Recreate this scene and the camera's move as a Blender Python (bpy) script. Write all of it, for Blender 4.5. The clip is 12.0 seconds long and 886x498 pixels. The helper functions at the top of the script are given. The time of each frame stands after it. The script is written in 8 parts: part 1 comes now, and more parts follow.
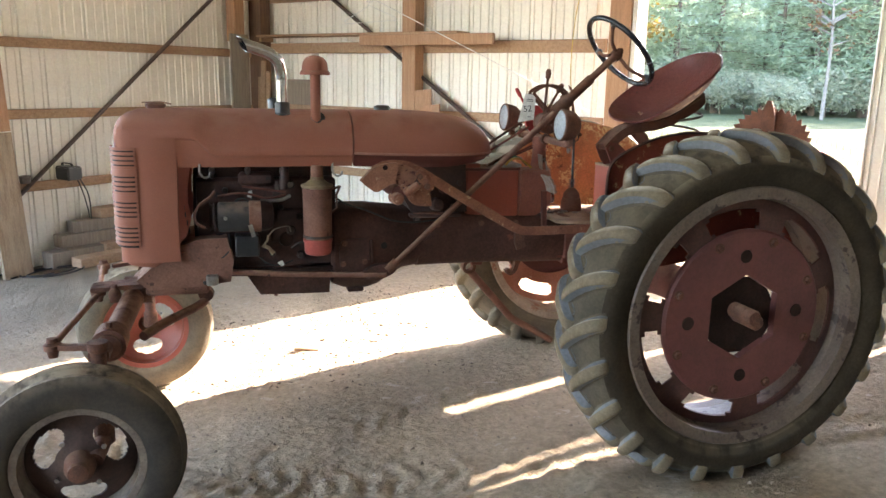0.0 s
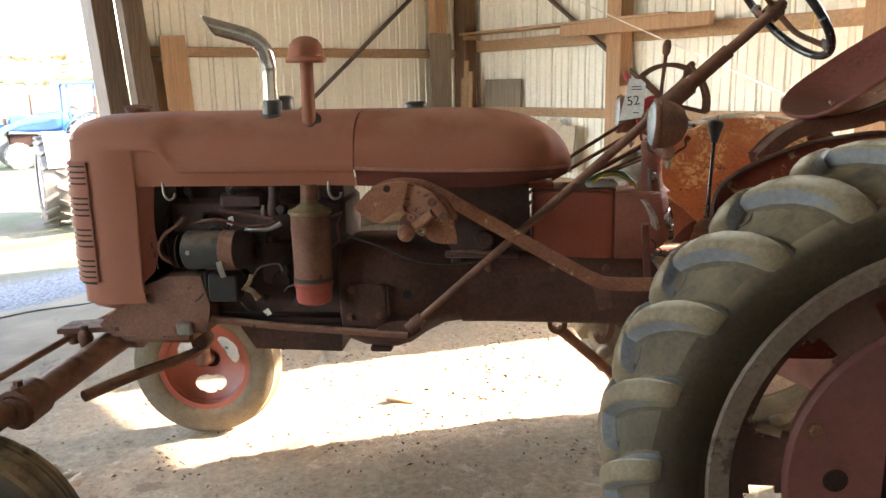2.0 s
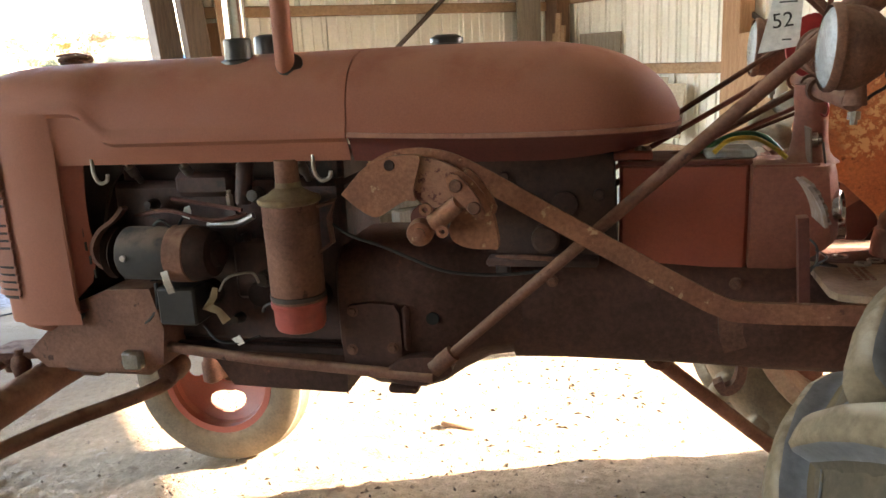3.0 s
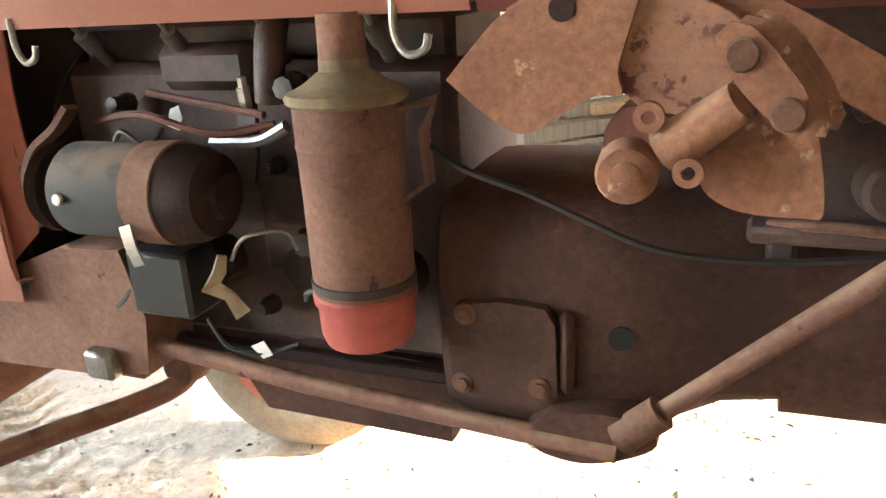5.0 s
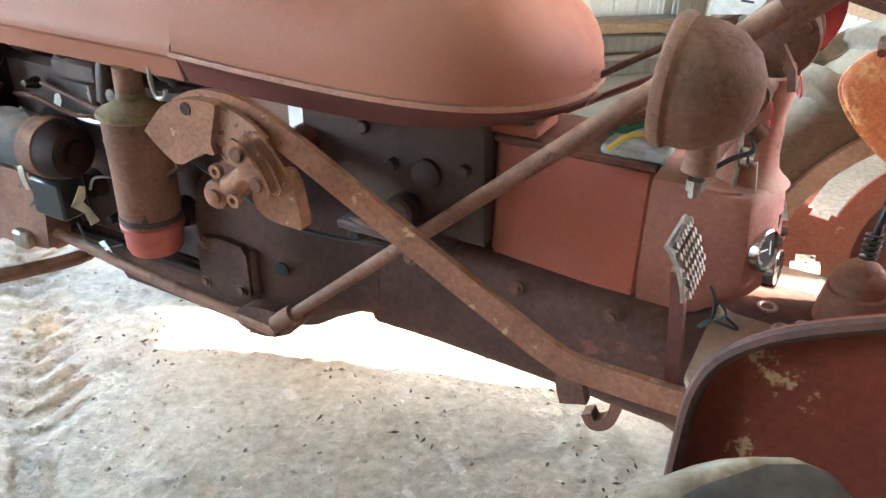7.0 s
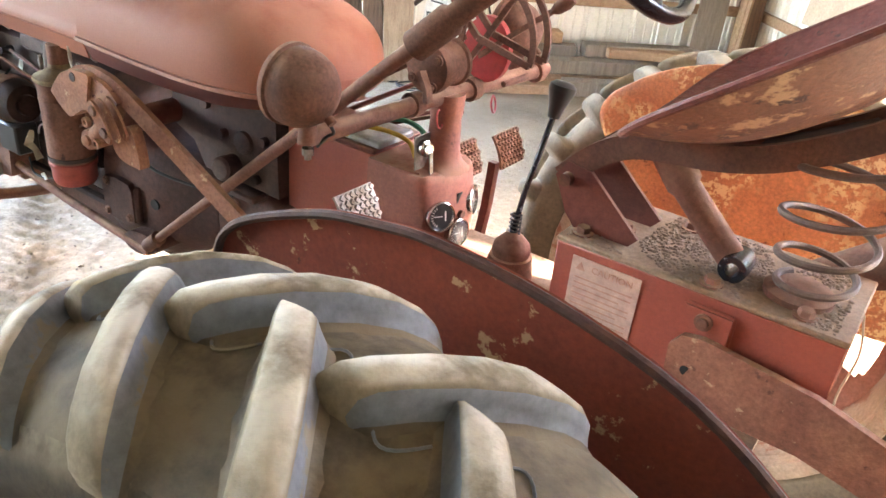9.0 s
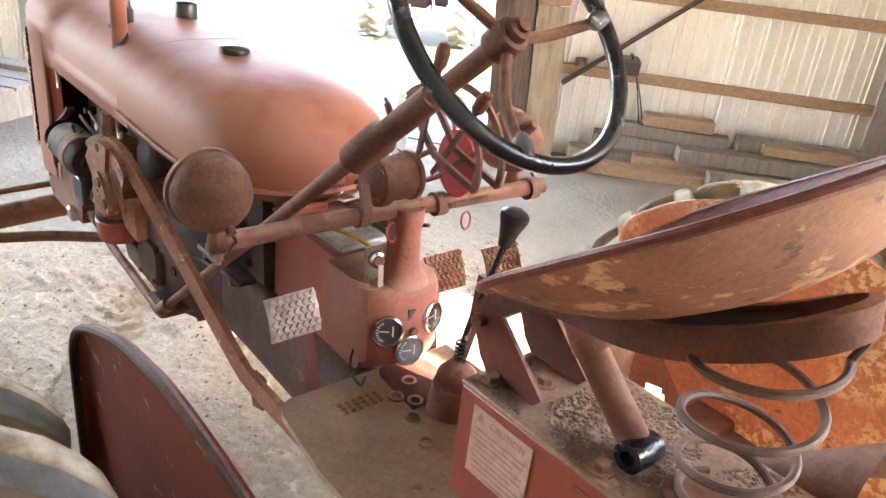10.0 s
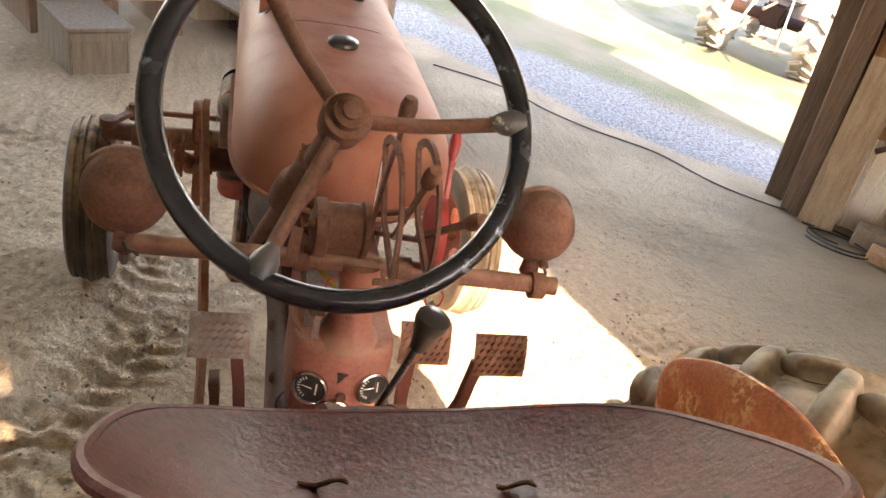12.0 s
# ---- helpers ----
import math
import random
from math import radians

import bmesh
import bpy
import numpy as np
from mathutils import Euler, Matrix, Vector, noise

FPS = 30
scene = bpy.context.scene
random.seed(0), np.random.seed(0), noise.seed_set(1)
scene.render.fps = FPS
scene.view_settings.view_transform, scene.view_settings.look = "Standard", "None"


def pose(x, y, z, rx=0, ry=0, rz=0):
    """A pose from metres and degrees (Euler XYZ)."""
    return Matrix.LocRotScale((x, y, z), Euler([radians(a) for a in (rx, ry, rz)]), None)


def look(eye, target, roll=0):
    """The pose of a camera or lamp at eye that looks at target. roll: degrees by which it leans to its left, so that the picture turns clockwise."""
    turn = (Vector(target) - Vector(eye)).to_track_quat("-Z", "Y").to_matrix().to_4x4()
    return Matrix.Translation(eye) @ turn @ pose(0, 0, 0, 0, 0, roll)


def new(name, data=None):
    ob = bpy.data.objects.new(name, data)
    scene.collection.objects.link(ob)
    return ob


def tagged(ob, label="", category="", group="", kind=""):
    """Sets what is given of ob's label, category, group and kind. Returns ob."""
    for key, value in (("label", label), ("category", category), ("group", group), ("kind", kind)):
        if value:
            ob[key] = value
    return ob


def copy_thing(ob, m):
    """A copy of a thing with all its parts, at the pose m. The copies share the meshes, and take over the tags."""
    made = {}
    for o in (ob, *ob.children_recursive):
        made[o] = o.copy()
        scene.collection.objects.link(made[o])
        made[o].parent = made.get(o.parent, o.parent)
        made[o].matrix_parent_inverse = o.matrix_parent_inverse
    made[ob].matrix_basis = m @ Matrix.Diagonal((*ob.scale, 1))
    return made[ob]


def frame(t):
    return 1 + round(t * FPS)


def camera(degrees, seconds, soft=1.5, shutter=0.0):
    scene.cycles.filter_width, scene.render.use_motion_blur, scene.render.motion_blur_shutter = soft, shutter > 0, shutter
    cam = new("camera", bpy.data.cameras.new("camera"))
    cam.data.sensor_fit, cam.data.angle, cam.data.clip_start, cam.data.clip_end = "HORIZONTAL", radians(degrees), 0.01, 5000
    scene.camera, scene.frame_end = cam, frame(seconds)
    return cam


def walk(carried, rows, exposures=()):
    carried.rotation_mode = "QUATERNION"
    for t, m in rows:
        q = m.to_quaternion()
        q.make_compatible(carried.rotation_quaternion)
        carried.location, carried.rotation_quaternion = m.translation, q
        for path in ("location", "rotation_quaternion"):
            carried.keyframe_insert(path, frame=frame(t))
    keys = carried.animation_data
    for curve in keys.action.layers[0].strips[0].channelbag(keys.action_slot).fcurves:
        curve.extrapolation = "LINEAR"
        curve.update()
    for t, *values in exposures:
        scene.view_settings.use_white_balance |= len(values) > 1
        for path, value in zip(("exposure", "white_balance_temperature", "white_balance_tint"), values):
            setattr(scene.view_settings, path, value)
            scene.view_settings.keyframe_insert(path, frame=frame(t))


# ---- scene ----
cam = camera(59.6, 12.0)
PATH = [
    (0, (-1.851, -3.504, 1.551), (-1.325, -1.622, 1.125), 1.1),
    (0.5, (-1.607, -3.31, 1.543), (-1.244, -1.383, 1.148), -0.2),
    (1, (-1.283, -3.132, 1.527), (-1.085, -1.174, 1.168), -0.6),
    (1.5, (-0.985, -2.945, 1.532), (-0.99, -0.979, 1.168), -0.8),
    (2, (-0.835, -2.578, 1.49), (-1.027, -0.631, 1.073), -1.1),
    (2.5, (-0.759, -2.176, 1.418), (-1.11, -0.265, 0.945), -2.3),
    (3, (-0.783, -1.754, 1.39), (-1.232, 0.133, 0.906), -2.9),
    (3.5, (-0.956, -1.388, 1.312), (-1.459, 0.484, 0.817), -2.8),
    (3.7, (-0.987, -1.247, 1.298), (-1.567, 0.601, 0.8), -2.9),
    (5.3, (-1.075, -0.964, 1.216), (-1.815, 0.764, 0.532), -3.3),
    (5.5, (-1.021, -0.972, 1.241), (-1.787, 0.753, 0.577), -2.8),
    (6, (-0.798, -1.062, 1.353), (-1.669, 0.594, 0.647), -1.9),
    (6.5, (-0.573, -1.134, 1.475), (-1.424, 0.462, 0.621), -0.1),
    (7, (-0.308, -1.183, 1.593), (-1.119, 0.374, 0.634), 1.5),
    (7.3, (-0.157, -1.244, 1.667), (-0.947, 0.316, 0.697), 1.8),
    (7.5, (-0.054, -1.324, 1.693), (-0.85, 0.234, 0.723), 3.3),
    (7.7, (0.02, -1.42, 1.716), (-0.772, 0.138, 0.743), 4.0),
    (9.3, (0.514, -1.187, 1.776), (-0.546, 0.232, 0.848), 5.9),
    (9.5, (0.553, -1.114, 1.798), (-0.59, 0.256, 0.895), 5.9),
    (9.9, (0.635, -0.93, 1.877), (-0.652, 0.314, 0.985), 6.0),
    (10, (0.666, -0.885, 1.866), (-0.664, 0.338, 1.009), 6.8),
    (10.5, (0.74, -0.692, 1.914), (-0.686, 0.41, 1.047), 10.3),
    (11, (0.714, -0.591, 1.96), (-0.753, 0.433, 1.066), 12.7),
    (11.2, (0.698, -0.556, 1.985), (-0.78, 0.435, 1.071), 12.8),
    (11.5, (0.694, -0.417, 1.994), (-0.866, 0.411, 1.055), 14.0),
    (12, (0.68, -0.244, 2.006), (-0.952, 0.312, 0.992), 14.1),
]
# the clip's camera opens up as it comes close to the shaded side
EXPOSURES = [(0.0, 4.45, 6900, 19), (1.0, 4.54, 7200, 19), (2.5, 4.46, 7900, 19), (3.5, 4.62, 8000, 22), (5.5, 5.93, 7500, 17), (6.0, 5.76, 6900, 16), (7.5, 5.78, 6250, 10), (9.5, 5.76, 7150, 22), (10.0, 5.45, 7200, 21), (10.5, 5.28, 7300, 20), (11.5, 4.86, 8500, 24), (12.0, 4.52, 9000, 26)]
walk(cam, [(t, look(eye, target, roll)) for t, eye, target, roll in PATH], EXPOSURES)

# sun and sky -----------------------------------------------------------
SUN_AZ, SUN_EL = 15.5, 31.0        # degrees from +x towards +y, degrees above the ground
world = bpy.data.worlds.new("world")
scene.world = world
world.use_nodes = True
wn, wl = world.node_tree.nodes, world.node_tree.links
sky = wn.new("ShaderNodeTexSky")
sky.sky_type = "NISHITA"
sky.sun_disc = False
sky.sun_elevation = radians(SUN_EL)
sky.sun_rotation = radians(90.0 - SUN_AZ)
wl.new(sky.outputs[0], wn["Background"].inputs["Color"])
wn["Background"].inputs["Strength"].default_value = 0.15
sun_data = bpy.data.lights.new("sun", "SUN")
sun_data.energy, sun_data.angle, sun_data.color = 2.6, radians(0.6), (1.0, 0.93, 0.82)
sun = new("sun", sun_data)
sa, se = radians(SUN_AZ), radians(SUN_EL)
SUN_DIR = Vector((math.cos(sa) * math.cos(se), math.sin(sa) * math.cos(se), math.sin(se)))
sun.matrix_world = look(SUN_DIR * 50, (0, 0, 0))

# materials -------------------------------------------------------------
def mat(name, base, second=None, rough=0.6, metal=0.0, scale=6.0, spread=0.5, grain=60.0, grain_amount=0.25, bump=0.15,
        spots=None, stretch=(1, 1, 1), coord="Object", dust=None, dust_amount=0.0, fine=0.004, rough_var=0.15, dust_from=(0.1, 0.95)):
    """A surface with large patches (base to second), fine grain, sharper spots, dust on upward faces and a fine relief."""
    m = bpy.data.materials.new(name)
    m.use_nodes = True
    n, l = m.node_tree.nodes, m.node_tree.links
    b = n["Principled BSDF"]
    tc = n.new("ShaderNodeTexCoord")
    mp = n.new("ShaderNodeMapping")
    mp.inputs["Scale"].default_value = stretch
    l.new(tc.outputs[coord], mp.inputs["Vector"])

    def noise_tex(sc, detail=4.0, ro=0.6):
        t = n.new("ShaderNodeTexNoise")
        t.inputs["Scale"].default_value, t.inputs["Detail"].default_value, t.inputs["Roughness"].default_value = sc, detail, ro
        l.new(mp.outputs[0], t.inputs["Vector"])
        return t.outputs["Fac"]

    def ramp(src, lo, hi):
        r = n.new("ShaderNodeMapRange")
        r.interpolation_type = "SMOOTHSTEP"
        r.inputs["From Min"].default_value, r.inputs["From Max"].default_value = lo, hi
        l.new(src, r.inputs["Value"])
        return r.outputs["Result"]

    def blend(a, c, fac, how="MIX"):
        x = n.new("ShaderNodeMix")
        x.data_type, x.blend_type = "RGBA", how
        for sock, v in ((x.inputs[0], fac), (x.inputs[6], a), (x.inputs[7], c)):
            if isinstance(v, (int, float)):
                sock.default_value = v
            elif isinstance(v, (tuple, list)):
                sock.default_value = (*v[:3], 1)
            else:
                l.new(v, sock)
        return x.outputs[2]

    second = second or tuple(c * 0.7 for c in base)
    big = noise_tex(scale, 5)
    col = blend(base, second, ramp(big, 0.5 - spread / 2, 0.5 + spread / 2))
    g = noise_tex(grain, 6, 0.7)
    gr = n.new("ShaderNodeMapRange")
    gr.inputs["From Min"].default_value, gr.inputs["From Max"].default_value = 0.25, 0.75
    gr.inputs["To Min"].default_value, gr.inputs["To Max"].default_value = 1 - grain_amount, 1 + grain_amount
    l.new(g, gr.inputs["Value"])
    cg = n.new("ShaderNodeCombineColor")
    for i in range(3):
        l.new(gr.outputs[0], cg.inputs[i])
    col = blend(col, cg.outputs[0], 1.0, "MULTIPLY")
    for spot, sc, edge, *zone in (spots or []):
        s = ramp(noise_tex(sc, 8, 0.65), edge, edge + 0.05)
        if zone:
            zm = n.new("ShaderNodeMath")
            zm.operation = "MULTIPLY"
            l.new(s, zm.inputs[0])
            l.new(ramp(noise_tex(zone[0], 2), 0.46, 0.56), zm.inputs[1])
            s = zm.outputs[0]
        col = blend(col, spot, s)
    if dust:
        geo = n.new("ShaderNodeNewGeometry")
        sep = n.new("ShaderNodeSeparateXYZ")
        l.new(geo.outputs["Normal"], sep.inputs[0])
        up = ramp(sep.outputs["Z"], *dust_from)
        ma = n.new("ShaderNodeMath")
        ma.operation = "MULTIPLY"
        l.new(up, ma.inputs[0])
        dn = ramp(noise_tex(scale * 2.3, 6), 0.3, 0.6)
        mb = n.new("ShaderNodeMath")
        mb.operation = "MULTIPLY"
        mb.inputs[1].default_value = dust_amount
        l.new(dn, mb.inputs[0])
        l.new(mb.outputs[0], ma.inputs[1])
        col = blend(col, dust, ma.outputs[0])
    l.new(col, b.inputs["Base Color"])
    rr = n.new("ShaderNodeMapRange")
    rr.inputs["To Min"].default_value, rr.inputs["To Max"].default_value = max(rough - rough_var, 0.03), min(rough + rough_var, 1)
    l.new(big, rr.inputs["Value"])
    l.new(rr.outputs[0], b.inputs["Roughness"])
    b.inputs["Metallic"].default_value = metal
    if bump:
        bp = n.new("ShaderNodeBump")
        bp.inputs["Strength"].default_value, bp.inputs["Distance"].default_value = bump, fine
        l.new(g, bp.inputs["Height"])
        l.new(bp.outputs[0], b.inputs["Normal"])
    return m


def glass(name, tint=(0.9, 0.95, 0.95)):
    m = bpy.data.materials.new(name)
    m.use_nodes = True
    b = m.node_tree.nodes["Principled BSDF"]
    b.inputs["Base Color"].default_value = (*tint, 1)
    b.inputs["Roughness"].default_value = 0.05
    b.inputs["Transmission Weight"].default_value = 0.9
    return m


DUST = (0.39, 0.25, 0.17)
M = {
    # dust on upward faces is paled to include the sky's sheen
    "hood": mat("faded_red_paint", (0.275, 0.094, 0.058), (0.305, 0.116, 0.075), rough=0.62, scale=2.5, spread=0.6, grain=220, grain_amount=0.12, bump=0.05,
                dust=(0.50, 0.28, 0.20), dust_amount=0.45, dust_from=(0.0, 1.3), fine=0.001, spots=[((0.16, 0.06, 0.045), 22.0, 0.70)]),
    "hood_edge": mat("worn_paint_edge", (0.36, 0.17, 0.12), (0.27, 0.11, 0.075), rough=0.6, scale=12, grain=120, bump=0.1),
    "red": mat("dull_red_casting", (0.17, 0.055, 0.042), (0.10, 0.042, 0.034), rough=0.62, scale=7, grain=90, bump=0.3, dust=DUST, dust_amount=0.35),
    "red_clean": mat("red_sheet", (0.34, 0.082, 0.050), (0.28, 0.07, 0.046), rough=0.5, scale=5, grain=150, grain_amount=0.15, bump=0.08, dust=DUST, dust_amount=0.35),
    "rust": mat("rusty_steel", (0.17, 0.075, 0.048), (0.095, 0.048, 0.035), rough=0.75, scale=14, grain=140, grain_amount=0.4, bump=0.5, fine=0.002, dust=DUST, dust_amount=0.3),
    "engine": mat("oily_engine_iron", (0.017, 0.009, 0.007), (0.036, 0.016, 0.012), rough=0.6, scale=10, grain=80, grain_amount=0.4, bump=0.4),
    "tan_rust": mat("tan_rusted_casting", (0.30, 0.135, 0.080), (0.18, 0.075, 0.05), rough=0.8, scale=9, grain=110, grain_amount=0.35, bump=0.5, spots=[((0.12, 0.05, 0.035), 16.0, 0.62), ((0.42, 0.26, 0.16), 30.0, 0.62)], dust=DUST, dust_amount=0.5),
    "dusty": mat("dusty_red_iron", (0.215, 0.105, 0.072), (0.13, 0.062, 0.046), rough=0.8, scale=8, grain=120, grain_amount=0.3, bump=0.4,
                 spots=[((0.07, 0.035, 0.028), 26.0, 0.64)], dust=DUST, dust_amount=0.6),
    "black": mat("black_plastic", (0.018, 0.018, 0.019), (0.03, 0.028, 0.026), rough=0.35, scale=9, bump=0.05),
    "chrome": mat("worn_chrome", (0.62, 0.62, 0.62), (0.42, 0.40, 0.38), rough=0.18, metal=1.0, scale=16, grain=160, grain_amount=0.15, bump=0.05),
    "steel": mat("bare_steel", (0.36, 0.34, 0.31), (0.22, 0.18, 0.15), rough=0.4, metal=0.9, scale=18, grain=150, bump=0.2),
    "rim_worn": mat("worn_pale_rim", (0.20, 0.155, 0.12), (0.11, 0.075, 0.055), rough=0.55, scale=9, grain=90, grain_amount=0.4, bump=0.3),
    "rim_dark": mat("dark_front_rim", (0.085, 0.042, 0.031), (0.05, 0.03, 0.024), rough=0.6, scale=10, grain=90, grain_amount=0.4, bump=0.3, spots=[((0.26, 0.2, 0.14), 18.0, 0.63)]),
    "tyre_front": mat("tan_dusty_rubber", (0.055, 0.041, 0.028), (0.030, 0.023, 0.017), rough=0.9, scale=6, grain=90, grain_amount=0.3, bump=0.3, dust=(0.46, 0.36, 0.25), dust_amount=0.8),
    "tyre": mat("dusty_rubber", (0.030, 0.022, 0.015), (0.062, 0.046, 0.029), rough=0.85, scale=5, grain=90, grain_amount=0.3, bump=0.3,
                dust=(0.42, 0.34, 0.23), dust_amount=0.8),
    "rim_brown": mat("dark_rolled_edge", (0.050, 0.028, 0.022), (0.10, 0.045, 0.034), rough=0.62, scale=14, grain=80, bump=0.3),
    # lighter rubber for the far wheels: their sunlight is put into the colour
    "lug_sunlit": mat("sunlit_lug_rubber", (0.22, 0.18, 0.125), (0.15, 0.12, 0.085), rough=0.85, scale=6, grain=90, grain_amount=0.3, bump=0.3, dust=(0.48, 0.40, 0.29), dust_amount=0.7),
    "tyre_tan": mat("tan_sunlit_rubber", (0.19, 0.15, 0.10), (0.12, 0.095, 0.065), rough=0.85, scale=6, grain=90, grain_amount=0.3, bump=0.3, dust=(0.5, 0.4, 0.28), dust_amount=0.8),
    # grey flank rubber tinted blue to stand for reflected sky
    "lug_side": mat("skylit_lug_flank", (0.175, 0.184, 0.198), (0.122, 0.122, 0.120), rough=0.5, scale=7, spread=0.4, grain=70, grain_amount=0.25, bump=0.25, fine=0.002, spots=[((0.20, 0.165, 0.115), 9.0, 0.58)]),
    # dust on upward tops, paled further to carry the skylight there
    "lug": mat("worn_lug_rubber", (0.17, 0.135, 0.09), (0.24, 0.19, 0.13), rough=0.8, scale=6, grain=90, grain_amount=0.3, bump=0.3,
               dust=(0.62, 0.56, 0.46), dust_amount=0.9, dust_from=(0.45, 0.97), spots=[((0.18, 0.14, 0.095), 14.0, 0.60)]),
    # orange rust with flakes, its base raised to stand for bounced sun
    "fender": mat("sunglow_rusted_fender", (0.690, 0.284, 0.123), (0.517, 0.187, 0.083), rough=0.65, scale=6, grain=110, grain_amount=0.35, bump=0.3,
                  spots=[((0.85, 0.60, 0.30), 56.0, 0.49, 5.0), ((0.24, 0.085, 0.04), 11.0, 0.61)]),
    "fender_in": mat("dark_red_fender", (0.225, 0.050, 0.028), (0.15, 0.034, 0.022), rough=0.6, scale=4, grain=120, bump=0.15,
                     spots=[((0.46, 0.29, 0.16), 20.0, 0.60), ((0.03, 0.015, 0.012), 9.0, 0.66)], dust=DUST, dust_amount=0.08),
    "seat": mat("rusted_seat_pan", (0.30, 0.125, 0.07), (0.17, 0.07, 0.048), rough=0.5, scale=7, grain=130, grain_amount=0.35, bump=0.35,
                spots=[((0.58, 0.36, 0.20), 9.0, 0.56), ((0.09, 0.04, 0.03), 17.0, 0.58), ((0.42, 0.22, 0.13), 34.0, 0.60)]),
    "seat_top": mat("brown_seat_top", (0.125, 0.036, 0.030), (0.165, 0.054, 0.044), rough=0.34, scale=9, grain=75, grain_amount=0.35, bump=0.55, fine=0.004, spots=[((0.06, 0.03, 0.025), 40.0, 0.62)]),
    "dirt": mat("pale_dirt", (0.40, 0.332, 0.224), (0.31, 0.252, 0.163), rough=0.95, scale=0.9, grain=45, grain_amount=0.28, bump=0.7, fine=0.02,
                spots=[((0.25, 0.19, 0.14), 3.0, 0.66), ((0.47, 0.40, 0.31), 2.0, 0.62)], coord="Generated"),
    "wood": mat("weathered_board", (0.42, 0.27, 0.165), (0.30, 0.19, 0.115), rough=0.85, scale=3, grain=40, grain_amount=0.35, bump=0.3, stretch=(1, 14, 14)),
    "wood_old": mat("dark_post_wood", (0.20, 0.115, 0.07), (0.12, 0.075, 0.05), rough=0.85, scale=3, grain=40, grain_amount=0.4, bump=0.35, stretch=(14, 14, 1)),
    "wall": mat("cream_wall_sheet", (0.83, 0.81, 0.735), (0.77, 0.745, 0.665), rough=0.45, scale=1.3, grain=40, grain_amount=0.1, bump=0.05),
    "wood_post": mat("brown_post_wood", (0.42, 0.245, 0.145), (0.31, 0.18, 0.105), rough=0.85, scale=3, grain=40, grain_amount=0.35, bump=0.3, stretch=(14, 14, 1)),
    "wood_door": mat("weathered_door_post", (0.161, 0.109, 0.076), (0.093, 0.063, 0.045), rough=0.88, scale=4, grain=40, grain_amount=0.4, bump=0.4, stretch=(14, 14, 1), spots=[((0.07, 0.045, 0.03), 5.0, 0.60)]),
    "wood_worn": mat("worn_pale_plank", (0.37, 0.285, 0.195), (0.25, 0.18, 0.12), rough=0.88, scale=3, grain=40, grain_amount=0.4, bump=0.4, stretch=(9, 9, 1), spots=[((0.10, 0.065, 0.045), 3.0, 0.66)]),
    "wood_grey": mat("grey_weathered_wood", (0.27, 0.225, 0.175), (0.19, 0.155, 0.12), rough=0.9, scale=3, grain=40, grain_amount=0.35, bump=0.35, stretch=(12, 12, 1)),
    "wood_pale": mat("pale_sawn_wood", (0.46, 0.345, 0.215), (0.35, 0.25, 0.15), rough=0.85, scale=3, grain=40, grain_amount=0.3, bump=0.25, stretch=(1, 10, 10)),
    "paper_pale": mat("pale_cardboard", (0.50, 0.42, 0.31), (0.42, 0.34, 0.25), rough=0.8, scale=4, bump=0.05),
    "sack": mat("cream_paper", (0.66, 0.56, 0.38), (0.54, 0.44, 0.29), rough=0.8, scale=6, bump=0.2),
    "yellow_paint": mat("worn_yellow_paint", (0.52, 0.36, 0.14), (0.38, 0.30, 0.19), rough=0.8, scale=4, bump=0.2),
    "blue_plastic": mat("blue_plastic", (0.015, 0.07, 0.42), (0.02, 0.06, 0.33), rough=0.35, scale=4, bump=0.03),
    "roof_grey": mat("grey_shingle", (0.17, 0.17, 0.18), (0.12, 0.12, 0.13), rough=0.9, scale=2, bump=0.1),
    "pale_blue": mat("pale_blue_roof", (0.25, 0.42, 0.52), (0.2, 0.36, 0.46), rough=0.6, scale=1, bump=0.05),
    "tyre_pale": mat("pale_dusty_tyre", (0.20, 0.185, 0.155), (0.12, 0.11, 0.095), rough=0.85, scale=6, grain=60, bump=0.2),
    "crumb": mat("dirt_crumb", (0.37, 0.295, 0.22), (0.22, 0.17, 0.12), rough=0.95, scale=40, bump=0),
    "brace": mat("dark_steel_brace", (0.055, 0.045, 0.04), (0.10, 0.065, 0.05), rough=0.7, scale=12, grain=120, bump=0.3),
    "roof": mat("roof_underside", (0.42, 0.41, 0.38), (0.34, 0.33, 0.30), rough=0.6, scale=1.0, bump=0.05),
    "blue": mat("blue_machine_paint", (0.03, 0.14, 0.38), (0.025, 0.10, 0.30), rough=0.4, scale=4, bump=0.05),
    "white": mat("white_paint", (0.74, 0.74, 0.71), (0.64, 0.63, 0.60), rough=0.6, scale=3, bump=0.05),
    "dial": mat("dial_face", (0.012, 0.012, 0.014), (0.03, 0.03, 0.03), rough=0.4, scale=30, bump=0.02),
    "paper": mat("faded_decal", (0.55, 0.40, 0.32), (0.48, 0.33, 0.26), rough=0.6, scale=12, bump=0.05),
    "hole": mat("dark_recess", (0.012, 0.010, 0.009), rough=0.95, bump=0),
    "shaded_skirt": mat("shaded_unfaded_red", (0.150, 0.034, 0.025), (0.115, 0.028, 0.021), rough=0.55, scale=5, grain=150, grain_amount=0.2, bump=0.08),
    # blue-grey spots are painted sky glints on the worn black rubber
    "wheel_black": mat("worn_glinting_wheel_rubber", (0.010, 0.012, 0.016), (0.020, 0.024, 0.030), rough=0.22, scale=14, grain=90, grain_amount=0.3, bump=0.15, spots=[((0.17, 0.21, 0.25), 26.0, 0.60)]),
